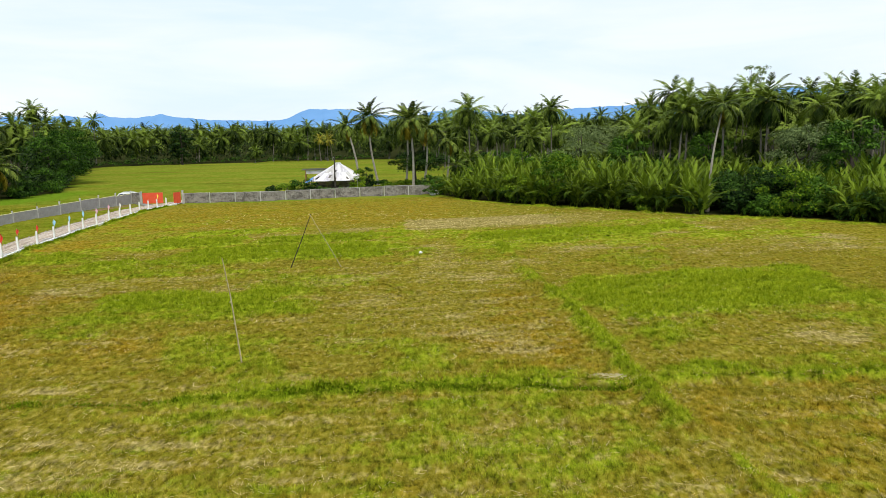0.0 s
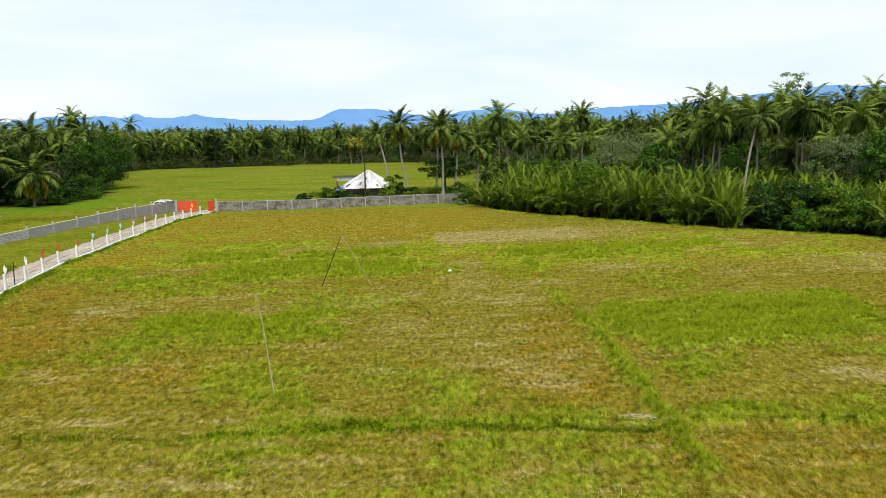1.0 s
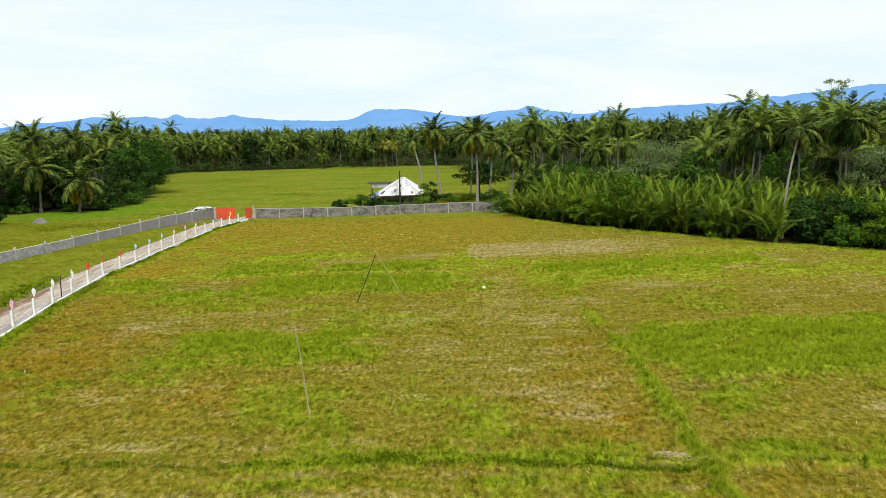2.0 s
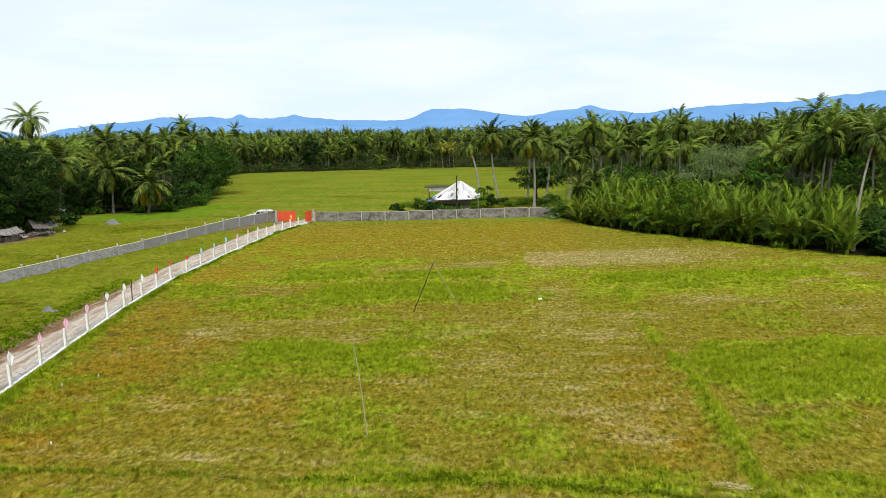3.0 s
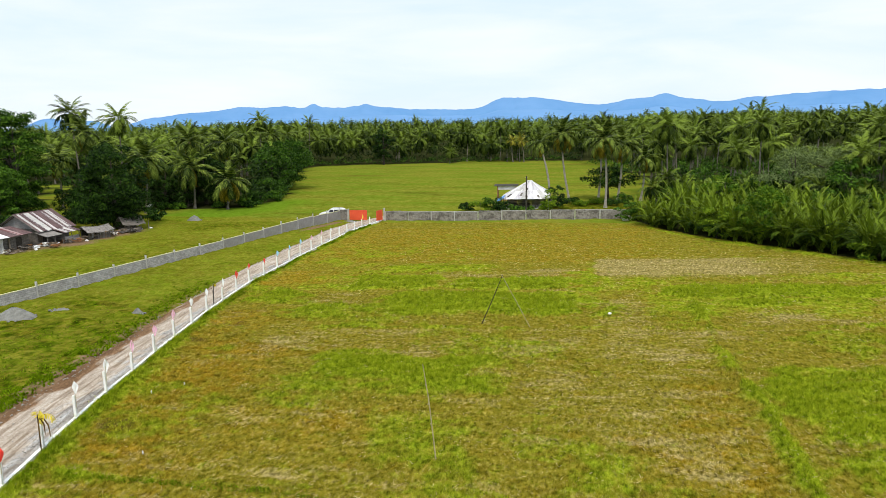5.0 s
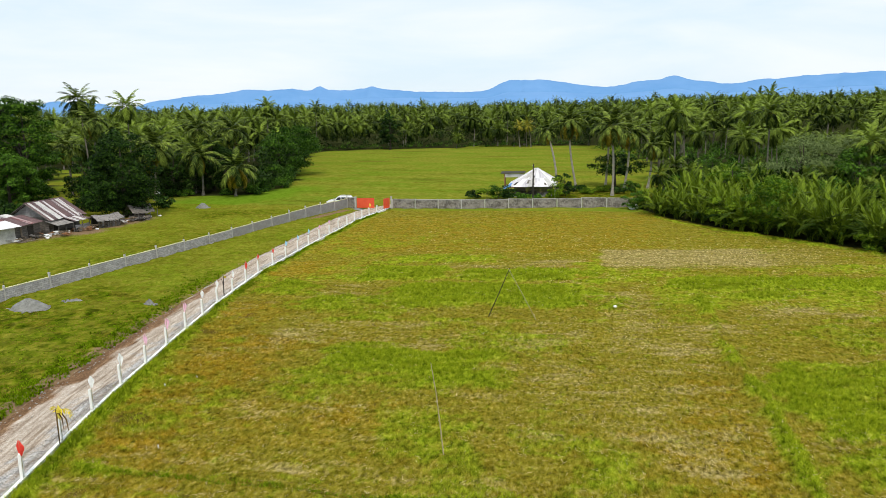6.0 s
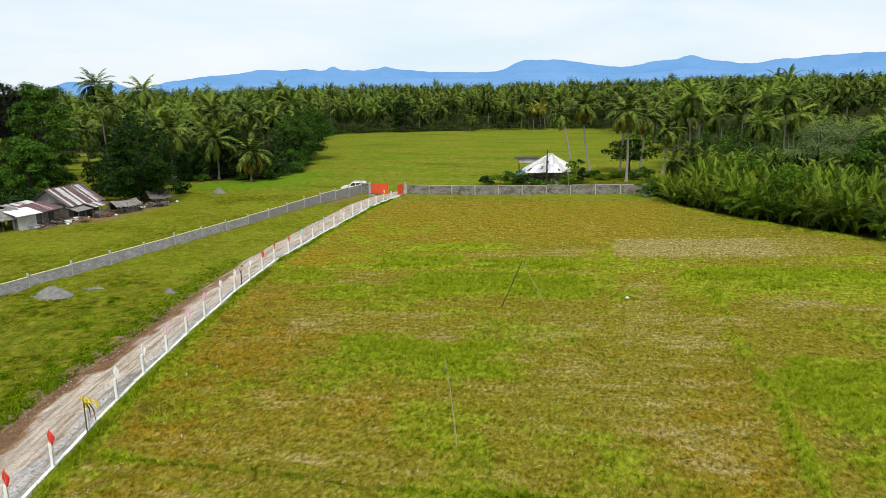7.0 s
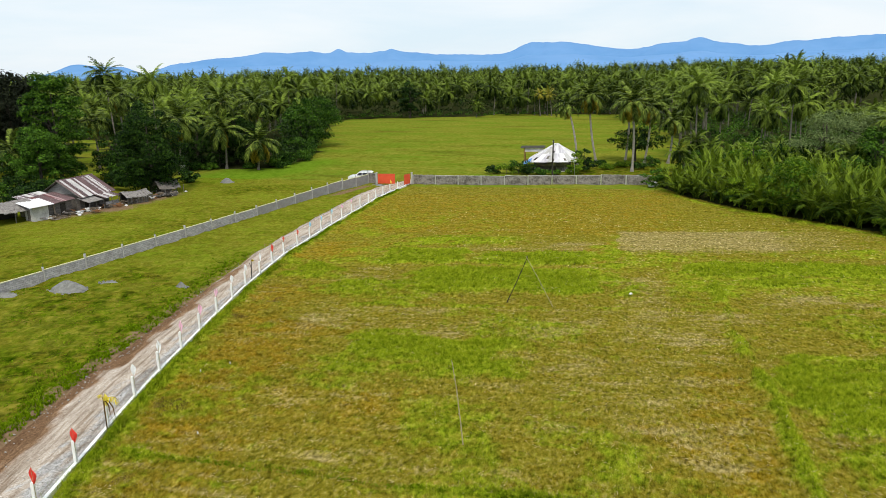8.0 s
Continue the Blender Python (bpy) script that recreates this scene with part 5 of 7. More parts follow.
bush(26.0, 90.6, 2.4, 2.0, 428, SHRUB, "low leafy shrub at the field's edge", 14, 70, 0.22)
bush(-1.6, 121.0, 3.4, 2.0, 429, BROAD, "bush at the end of the block wall", 16, 60, 0.24)
for i, (x, y, h, r) in enumerate(((-27.9, 134.5, 3.0, 2.4), (-30.2, 134.0, 2.2, 2.1), (-25.4, 133.8, 2.2, 1.6), (-22.5, 134.0, 1.1, 1.3), (-16.5, 135.5, 4.4, 2.0), (-15.0, 137.0, 3.6, 1.8), (-13.0, 147.0, 1.6, 1.8), (-8.0, 146.0, 1.4, 1.8), (-33.0, 134.6, 1.7, 1.6), (-20.2, 134.3, 1.0, 1.2), (-17.6, 135.0, 1.8, 1.2), (-15.6, 139.5, 5.0, 1.7), (-23.8, 134.6, 1.3, 1.2), (-11.0, 142.0, 1.2, 1.6), (-5.0, 143.0, 1.5, 1.8), (-2.5, 147.0, 2.2, 2.0))):
    bush(x, y, h, r, 440 + i, (BROAD, SHRUB, BROAD_DARK)[i % 3], "leafy green bush beside the hut", 14, 60, 0.24)


# ---- far woods and undergrowth, beyond counting ----
def far_woods():
    rng = random.Random(77)
    crowns = []
    for kinds, count, old, first in ((FRONDS_FAR, 12, -52, 700), (FRONDS_EDGE, 17, -54, 760), (FRONDS_TINY, 11, -52, 720)):
        for k in range(6):
            pieces = []
            for rz, rise, size, q in crown_plan(count, first + k, old):
                v, f = kinds[min(int(q * 3), 2)]
                pieces.append((turned(v, rz, radians(rise), rng.uniform(-0.3, 0.3), (0, 0, 0), size), f))
            t = np.concatenate([np.full(len(v), min(max(0.95 - 0.75 * i / count + rng.uniform(-0.3, 0.3), 0), 1)) for i, (v, f) in enumerate(pieces)])
            crowns.append((*joined(pieces), t))
    stem, tip = trunk_shape(12.0, (0.4, 0.2), 0.2, 0.24, 0.14, 2)
    sv, sf = np.array(stem.v, np.float32), np.array([q for q in stem.f if len(q) == 4], np.int32)
    leaves, stems, tone = [], [], []
    d = 205.0
    while d < 1500:
        gap = 7.8 + max(0, d - 280) * 0.029 + max(0, d - 850) * 0.04
        a = -51.5
        while a < 34.5:
            aa, dd = a + rng.uniform(-0.45, 0.45) * math.degrees(gap / d), d + rng.uniform(-0.45, 0.45) * gap
            x, y = dd * math.sin(radians(aa)), dd * math.cos(radians(aa))
            a += math.degrees(gap / d)
            if in_clearing(x, y) or (-14 < x < 40 and y < 264) or (x <= -84 and y < 262 and y < 130 - (x + 84) * 1.05 and x > -215) or (x > 14 and dd < 214):
                continue
            h = rng.uniform(7.0, 16.0) + 2.8 * (dd < 350) + 3.0 * (x > 0) + 2.0 * (dd > 420) + (4.5 if rng.random() < 0.05 else 0)
            if dd < 330 and 9.2 < aa < 15.2 and rng.random() < 0.75:
                h = rng.uniform(5.0, 8.5)
            z0 = 9.0 * float(ease(380, 1100, np.array(y)))
            k = (h - 3.3) / 12.0
            v, f, t = crowns[rng.randrange(6) + (6 if dd < 375 else 0 if dd < 520 else 12)]
            tone.append(np.clip(t + rng.uniform(-0.2, 0.2), 0, 1))
            c = rng.uniform(0.9, 1.15) * (1.2 if dd < 375 else 1.0) * (1 + max(0, d - 280) * 0.0011)
            leaves.append((turned(v, rng.uniform(0, 6.28), 0, 0, (x + 0.4, y + 0.2, z0 + h - 3.3), c), f))
            if dd < 345 and rng.random() < 0.3:
                stems.append((sv * np.array([1, 1, k], np.float32) + np.array([x, y, z0], np.float32), sf))
        d += gap
    woods = thing("far_coconut_wood", (0, 0, 0), "dense green coconut wood beyond the pasture", "woods")
    tagged(woods, kind="stuff")
    me = arrays("crowns", *joined(leaves), FAR_PALM)
    t = np.concatenate(tone)
    paint(me, "tone", np.c_[t, t, t])
    part("crowns", me, None, woods)
    part("trunks", arrays("trunks", *joined(stems), TRUNK), None, woods)


far_woods()


def far_hedge():
    """Green bushes along the foot of the far wood."""
    rng = random.Random(83)
    clumps = []
    ring = CLEARING[4:10]
    for (x0, y0), (x1, y1) in zip(ring, ring[1:]):
        n = int(math.hypot(x1 - x0, y1 - y0) / 1.9)
        for i in range(n):
            q = (i + rng.random()) / n
            r = rng.uniform(0.6, 1.9) * (1.5 if rng.random() < 0.15 else 1.0)
            d = 1 + rng.uniform(-1.0, 4.0) / math.hypot(x0, y0)
            clumps.append(((x0 + (x1 - x0) * q) * d, (y0 + (y1 - y0) * q) * d, r * rng.uniform(0.4, 1.1), r))
    v, f = leaf_cloud(clumps, 60, 0.30, 84)
    tagged(new("hedge", arrays("hedge", v, f, BROAD)), "green bushes along the foot of the far wood", "bushes", kind="stuff")


def undergrowth():
    rng = random.Random(78)
    clumps = []
    ring = CLEARING[1:]
    for (x0, y0), (x1, y1) in zip(ring, ring[1:]):
        n = int(math.hypot(x1 - x0, y1 - y0) / 2.6)
        for i in range(n):
            q = i / n
            x, y = x0 + (x1 - x0) * q, y0 + (y1 - y0) * q
            if x > -25:
                continue
            for row in range(3):
                d = 1 + (2 + row * 7 + rng.uniform(0, 5)) / max(60.0, math.hypot(x, y))
                r = rng.uniform(1.4, 2.6) + row * 0.7
                clumps.append((x * d + rng.uniform(-1.5, 1.5), y * d, r * rng.uniform(0.5, 1.3) + row * 1.7, r))
    for x, y in jitter_grid(-180, -92, 112, 150, 6.0, 79, lambda x, y: y > 113 and not in_clearing(x, y) and not inside(np.array([x]), np.array([y]), GLADE)[0]):
        r = rng.uniform(1.2, 2.4)
        clumps.append((x, y, r * rng.uniform(0.4, 0.9), r))
    for x, y in jitter_grid(-18, 120, 84, 285, 6.0, 80, lambda x, y: behind_edge(max(x, 0), y) > 14 and not in_clearing(x, y) and (x > 14 or y > 200) and math.hypot(x, y) < 285):
        r = rng.uniform(1.6, 3.4)
        clumps.append((x, y, r * rng.uniform(0.4, 1.0), r))
    green = [c for c in clumps if -18 < c[0] < 48 and c[1] > 135]
    tagged(new("undergrowth", arrays("undergrowth", *leaf_cloud(green, 60, 0.36, 82), BROAD)), "green bushes beneath the palms of the grove", "undergrowth", kind="stuff")
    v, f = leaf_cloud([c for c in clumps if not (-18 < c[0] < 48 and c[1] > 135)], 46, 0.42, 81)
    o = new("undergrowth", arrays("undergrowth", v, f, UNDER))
    tagged(o, "leafy undergrowth beneath the palms, coloured dark for their shade", "undergrowth", kind="stuff")


undergrowth()
far_hedge()


# ---- fence, flags, wall, gate ----
FENCE_FLAGS = ["red", "red", "yellow", "white", "white", "pink", "pink", "pink", "white", "white", "white", "red", "red", "red", "blue", "blue", "blue", "pink", "pink", "white", "", "", "", "yellow", "", "yellow"]


def build_fence():
    f = thing("white_fence", (0, 0, 0), "white-painted concrete posts on a low white kerb along the road", "fence")
    post = Shape().box((0, 0, -0.1), (0.15, 0.15, 1.56)).box((0, 0, 1.46), (0.11, 0.11, 0.05)).mesh("post", WHITE)
    kerb_len = length(FENCE)
    rng = random.Random(5)
    spots = []
    s, i = length([(-25.6, 14.0), (-26.6, 18.0), (-27.2, 19.4)]), 0
    while s < kerb_len - 1.0:
        (x, y), a = along(FENCE, s)
        o = part("post", post, None, f)
        o.matrix_basis = pose(x, y, low(x, y), rng.uniform(-1.2, 1.2), rng.uniform(-1.2, 1.2), math.degrees(a) + rng.uniform(-3, 3)) @ Matrix.Diagonal((1, 1, rng.uniform(0.97, 1.03), 1))
        spots.append((x, y, a))
        s += 3.92
    n = int(kerb_len / 4)
    for i in range(n):
        (x0, y0), a = along(FENCE, kerb_len * i / n)
        (x1, y1), b = along(FENCE, kerb_len * (i + 1) / n)
        ln = math.hypot(x1 - x0, y1 - y0)
        k = Shape().box((0, 0, -0.1), (ln + 0.03, 0.20, 0.32 + 0.012 * (i % 2)))
        o = part("kerb", k, WHITE, f)
        o.matrix_basis = pose((x0 + x1) / 2, (y0 + y1) / 2, low((x0 + x1) / 2, (y0 + y1) / 2), 0, 0, math.degrees(math.atan2(y1 - y0, x1 - x0)))
    return spots


POSTS = build_fence()


def build_flag(x, y, colour, seed):
    """A small pennant that hangs furled on a thin stick tied to the post."""
    rng = random.Random(seed)
    p = thing("flag", (x, y, 0), "small %s pennant on a stick above a fence post" % colour.replace("blue", "pale blue"), "flag", "flags on the fence")
    small = 1.0 if y < 62 else 0.85
    h = rng.uniform(2.25, 2.5) * (1.0 if small == 1.0 else 0.95)
    lean = rng.uniform(-0.06, 0.06)
    part("stick", Shape().tube([(0.10, 0.02, 0.7), (0.10 + lean, 0.02, h)], [0.014, 0.010], 6), BAMBOO, p)
    me = Shape()
    n, rows = 6, 6
    wide, tall = (rng.uniform(0.42, 0.50) if colour == "red" and y < 30 else rng.uniform(0.26, 0.36)) * small, rng.uniform(0.75, 0.95) * small
    turn = rng.uniform(-0.2, 1.2)
    k = len(me.v)
    for layer in (0.0, 0.008):
        for i in range(rows + 1):
            u = i / rows
            for j in range(n + 1):
                w = j / n
                width = wide * (0.14 + 0.95 * (u / 0.38 if u < 0.38 else (1 - u) / 0.62))
                bx = (w - 0.4) * width
                by = 0.05 * math.sin(w * 7 + seed + u * 2) * w + layer
                me.v.append((0.10 + lean + bx * math.cos(turn) - by * math.sin(turn), 0.02 + bx * math.sin(turn) + by * math.cos(turn), h - 0.02 - tall * u - 0.30 * abs(w - 0.4) * wide * (1 - u)))
        for i in range(rows):
            for j in range(n):
                o = k + i * (n + 1) + j
                me.f.append((o, o + 1, o + n + 2, o + n + 1))
        k += (rows + 1) * (n + 1)
    part("cloth", me, CLOTH[colour], p)


for i, (x, y, a) in enumerate(POSTS):
    if i < len(FENCE_FLAGS) and FENCE_FLAGS[i]:
        build_flag(x, y, FENCE_FLAGS[i], 30 + i)


def dry_frond_decor(x, y):
    """A cut palm leaf tied to the fence post, yellow on top, with limp grey strips."""
    p = thing("palm_leaf_decoration", (x, y, 0), "yellowed palm leaf with limp grey strips tied to a fence post", "decoration")
    part("stick", Shape().tube([(0.13, -0.06, 0.0), (0.12, -0.05, 1.1), (0.10, -0.02, 2.15)], [0.032, 0.028, 0.02], 7), DARK_WOOD, p)
    v, f = frond_arrays(1.15, 40, 120, 12, 0.34, 0.07, 610, 0.9)
    o = part("leaf", arrays("leaf", v, f, PALM_GOLD), None, p)
    o.location, o.rotation_euler = (0.10, -0.02, 1.95), (0, 0, 0.15)
    v, f = frond_arrays(0.7, 60, 130, 8, 0.26, 0.06, 611, 0.9)
    o = part("leaf", arrays("leaf", v, f, PALM_GOLD), None, p)
    o.location, o.rotation_euler = (0.10, -0.02, 1.95), (0, 0, 2.7)
    for r, b, z in ((0.62, 0.05, 0.95), (0.10, -0.10, 0.35), (0.22, 0.12, 1.0)):
        s = Shape().tube([(0.11, -0.02, 1.9), (0.11 + r * 0.5, b * 0.4, 1.98 - 0.1 * (r < 0.3)), (0.11 + r * 0.9, b, 1.6), (0.11 + r, b, z)], [0.02, 0.035, 0.035, 0.012], 6)
        part("strip", s, PALM_DRY, p)


dry_frond_decor(POSTS[2][0] + 0.1, POSTS[2][1] - 0.25)
cane = thing("dark_stick", (POSTS[10][0] + 0.1, POSTS[10][1] - 1.6, 0), "dark forked stick standing against the white fence", "stick")
part("shaft", Shape().tube([(0, 0, -0.1), (0.03, 0, 1.1), (0.10, 0, 2.1)], [0.05, 0.045, 0.03], 7), DARK_WOOD, cane)
part("fork", Shape().tube([(0.03, 0, 1.2), (-0.16, 0.02, 1.75)], [0.035, 0.02], 6), DARK_WOOD, cane)
part("dry_leaf", Shape().slab([(0.08, -0.02, 2.05), (0.30, 0.02, 2.12), (0.34, 0.10, 1.95), (0.12, 0.06, 1.86)], 0.01), PALM_GOLD, cane)


def build_wall(name, line, heights, gap, label, post_up=0.35, cap=0.06, blocks=BLOCK, top=SUNLIT_CAP, smooth=2.0, plaster=CONCRETE):
    w = tagged(new(name), label, "wall", kind="structure")
    total = length(line)
    n = max(1, round(total / gap))
    rng = random.Random(len(name))
    for i in range(n + 1):
        (x0, y0), a = along(line, min(total * i / n, total - 0.01))
        height = float(np.interp(i / n, np.linspace(0, 1, len(heights)), heights))
        o = part("post", Shape().box((0, 0, -0.2), (0.17, 0.18, height + 0.2 + (0.40 if post_up > 0.3 else 0.08))), CONCRETE, w)
        o.matrix_basis = pose(x0, y0, low(x0, y0), 0, 0, math.degrees(a)) @ Matrix.Diagonal((rng.uniform(0.8, 1.15), 1, rng.uniform(0.95, 1.06), 1))
        o = part("rebar", Shape().tube([(0.05, 0.04, height), (0.07, 0.04, height + post_up)], [0.014, 0.014], 5), DARK_WOOD, w)
        o.matrix_basis = pose(x0, y0, low(x0, y0), 0, rng.uniform(-4, 4), math.degrees(a))
        if i == n:
            break
        (x1, y1), b = along(line, min(total * (i + 1) / n, total - 0.01))
        ln = math.hypot(x1 - x0, y1 - y0) - 0.24
        h = height * rng.uniform(0.97, 1.01)
        m = pose((x0 + x1) / 2, (y0 + y1) / 2, low((x0 + x1) / 2, (y0 + y1) / 2), 0, 0, math.degrees(math.atan2(y1 - y0, x1 - x0)))
        part("panel", Shape().box((0, 0, -0.2), (ln, 0.15, h + 0.2)), plaster if i / n > smooth else blocks, w).matrix_basis = m
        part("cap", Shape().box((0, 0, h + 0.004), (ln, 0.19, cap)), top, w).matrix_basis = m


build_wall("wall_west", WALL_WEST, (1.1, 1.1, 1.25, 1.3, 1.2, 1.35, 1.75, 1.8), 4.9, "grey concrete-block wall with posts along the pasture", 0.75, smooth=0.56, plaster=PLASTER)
build_wall("wall_back", WALL_BACK, (1.62, 1.62), 4.2, "stained grey concrete-block wall with a pale cap", 0.1, 0.05, BLOCK_STAINED, CONCRETE)
build_wall("wall_gate", [(-53.0, 117.6), (-51.4, 117.4)], (1.95, 1.95), 1.8, "short block wall between the corner and the gate", 0.2, 0.05, BLOCK_STAINED, CONCRETE)


def build_gate():
    g = thing("gate", (0, 0, -0.45), "red-orange steel double gate, its one leaf swung open", "gate")
    for x, y in ((-51.2, 117.3), (-44.8, 118.9)):
        part("pillar", Shape().box((x, y, -0.2), (0.24, 0.24, 2.25)).box((x, y, 2.05), (0.32, 0.32, 0.08)), CONCRETE, g)

    def leaf_panel(x0, y0, x1, y1):
        ln = math.hypot(x1 - x0, y1 - y0)
        m = pose((x0 + x1) / 2, (y0 + y1) / 2, 0, 0, 0, math.degrees(math.atan2(y1 - y0, x1 - x0)))
        lf = part("gate_leaf", Shape().box((0, 0, 0.14), (ln - 0.1, 0.03, 1.74)), RED, g)
        lf.matrix_basis = m
        fr = Shape()
        for q in (-0.5, 0.0, 0.5):
            fr.box((q * (ln - 0.08), 0, 0.10), (0.06, 0.07, 1.82))
        for z in (0.10, 0.95, 1.86):
            fr.box((0, 0.004, z), (ln - 0.02, 0.062, 0.06))
        part("gate_frame", fr, RED, lf)

    leaf_panel(-50.95, 117.2, -47.65, 117.6)
    leaf_panel(-45.05, 118.6, -45.5, 116.7)
    return g


build_gate()


# ---- car ----
def build_car(x, y, turn):
    c = thing("car", (x, y, 0), "white sport utility car with dark windows behind the block wall", "car", turn=turn)

    def hull(profile, half, name, material, taper=0.0):
        s = Shape()
        n = len(profile)
        for side in (-1, 1):
            for px, pz in profile:
                s.v.append((px, side * (half - taper * max(0.0, pz - 0.95)), pz))
        for i in range(n):
            j = (i + 1) % n
            s.f.append((i, j, n + j, n + i))
        s.f += [tuple(range(n - 1, -1, -1)), tuple(range(n, 2 * n))]
        return part(name, s, material, c)

    hull([(-2.42, 0.42), (-2.48, 0.62), (-2.44, 1.06), (0.95, 1.10), (1.95, 1.04), (2.34, 0.92), (2.42, 0.66), (2.40, 0.40), (1.9, 0.33), (-1.9, 0.33)], 0.92, "body", CAR_PAINT)
    hull([(-2.42, 1.065), (-2.28, 1.66), (-2.05, 1.80), (0.05, 1.82), (0.30, 1.76), (1.02, 1.10)], 0.88, "cabin", CAR_PAINT, 0.16)
    for side in (-1, 1):
        for a, b, lean_a, lean_b in ((-2.18, -1.42, 0.08, 0.0), (-1.32, -0.42, 0.0, 0.0), (-0.32, 0.72, 0.0, -0.46)):
            s = Shape()
            s.slab([(a, side * 0.885, 1.14), (b, side * 0.885, 1.14), (b + lean_b, side * 0.812, 1.64), (a + lean_a, side * 0.812, 1.64)], 0.012)
            part("window", s, GLASS, c)
        rail = Shape().tube([(-1.9, side * 0.66, 1.80), (-1.8, side * 0.66, 1.90), (-0.1, side * 0.66, 1.91), (0.0, side * 0.66, 1.81)], [0.03, 0.03, 0.03, 0.03], 6)
        part("roof_rail", rail, STEEL, c)
        part("mirror", Shape().box((0.62, side * 1.0, 1.10), (0.12, 0.20, 0.14)), CAR_PAINT, c)
    part("windscreen", Shape().slab([(1.03, -0.76, 1.14), (1.03, 0.76, 1.14), (0.36, 0.68, 1.73), (0.36, -0.68, 1.73)], 0.01), GLASS, c)
    part("rear_window", Shape().slab([(-2.435, -0.72, 1.16), (-2.32, -0.66, 1.62), (-2.32, 0.66, 1.62), (-2.435, 0.72, 1.16)], 0.01), GLASS, c)
    part("bumper", Shape().box((2.40, 0, 0.40), (0.14, 1.70, 0.22)), RUBBER, c)
    for wx in (-1.55, 1.55):
        for side in (-1, 1):
            w = part("wheel", Shape().tube([(wx, side * 0.72, 0.36), (wx, side * 0.93, 0.36)], [0.36, 0.36], 16), RUBBER, c)
            part("rim", Shape().tube([(wx, side * 0.90, 0.36), (wx, side * 0.945, 0.36)], [0.21, 0.19], 12), STEEL, w)
    for side in (-1, 1):
        part("headlight", Shape().box((2.46, side * 0.62, 0.68), (0.10, 0.34, 0.16)), STEEL, c)
        part("tail_light", Shape().box((-2.52, side * 0.78, 0.72), (0.06, 0.16, 0.28)), CLOTH["red"], c)
    return c


build_car(-55.9, 120.7, 192)


# ---- hut beside the pasture ----
def build_hut(x, y):
    h = thing("hut", (x, y, 0), "open-sided hut with a pale patched pyramid roof", "hut", turn=10)
    for px in (-3.8, 0.0, 3.8):
        for py in (-2.6, 2.6):
            part("post", Shape().tube([(px, py, -0.1), (px, py, 2.4)], [0.09, 0.08], 7), DARK_WOOD, h)
    part("floor", Shape().box((0, 0, -0.05), (8.4, 5.8, 0.20)), CONCRETE, h)
    part("wall", board_wall(-3.8, 2.5, 3.8, 2.5, 0.15, 2.2, 51), WOOD, h)
    part("wall", board_wall(-3.4, -2.4, 0.6, -2.4, 0.15, 1.2, 52), DARK_WOOD, h)
    part("half_wall", board_wall(2.2, -2.45, 3.9, -2.45, 0.15, 0.95, 53), THATCH, h)
    part("table", Shape().box((1.3, -2.0, 0.82), (1.2, 0.7, 0.05)).box((0.85, -2.0, 0.1), (0.08, 0.5, 0.73)).box((1.75, -2.0, 0.1), (0.08, 0.5, 0.73)), SCRAP, h)
    e, w, d, top = 2.15, 4.75, 3.6, 5.35
    a, b, c, k = (-w - 0.7, -d, e - 0.1), (w - 0.5, -d, e), (w + 0.2, d, e + 0.7), (-w, d, e)
    r0, r1 = (0.35, 0.2, top), (1.05, 0.2, top)
    patched = [(PATCHED, "patched sheet with dark gaps"), (ROOF_BRIGHT, "white sheet"), (PATCHED, "patched sheet with dark gaps"), (TIN_WHITE, "grey sheet")]
    bright = [(ROOF_BRIGHT, "white sheet"), (ROOF_BRIGHT, "white sheet"), (ROOF_BRIGHT, "white sheet"), (PATCHED, "patched sheet with dark gaps")]
    sheet_roof(h, a, b, r1, r0, 7, 2, patched, 11, 6)
    sheet_roof(h, b, c, r1, r1, 4, 1, bright, 12, 8)
    sheet_roof(h, c, k, r0, r1, 12, 1, bright, 13, 3)
    sheet_roof(h, k, a, r0, r0, 4, 1, patched, 14, 8)
    part("ridge_cap", Shape().tube([(0.2, 0.2, top + 0.05), (1.2, 0.2, top + 0.05)], [0.12, 0.12], 8), ROOF_BRIGHT, h)
    for p in (a, b, c, k):
        part("hip_cap", Shape().tube([p, (r1 if p[0] > 0 else r0)], [0.10, 0.10], 6), ROOF_BRIGHT, h)
    # Plates laid over the sheets; the dark ones stand for open gaps.
    for i, (q, s, wide, tall) in enumerate(((0.12, 0.10, 0.42, 0.7), (0.26, 0.06, 0.34, 0.5), (0.40, 0.16, 0.46, 0.8), (0.55, 0.05, 0.40, 0.5), (0.68, 0.12, 0.36, 0.7), (0.82, 0.06, 0.42, 0.6), (0.50, 0.48, 0.40, 0.5), (0.32, 0.40, 0.30, 0.5))):
        u = Vector(a).lerp(Vector(b), q)
        t = Vector(r0).lerp(Vector(r1), q)
        lo, hi = u.lerp(t, s) + Vector((0, -0.05, 0.09)), u.lerp(t, min(0.95, s + tall / 4.6)) + Vector((0, -0.05, 0.09))
        plate = Shape().slab([(lo.x - wide / 2, lo.y, lo.z), (lo.x + wide / 2, lo.y, lo.z), (hi.x + wide * 0.42, hi.y, hi.z), (hi.x - wide * 0.46, hi.y, hi.z)], 0.03)
        part("roof_patch", plate, (DARK_WOOD, ROOF_BRIGHT, WOOD)[i % 3], h, ("dark plate standing for a gap in the roof", "white sheet", "grey board")[i % 3])


build_hut(-21.9, 140.6)


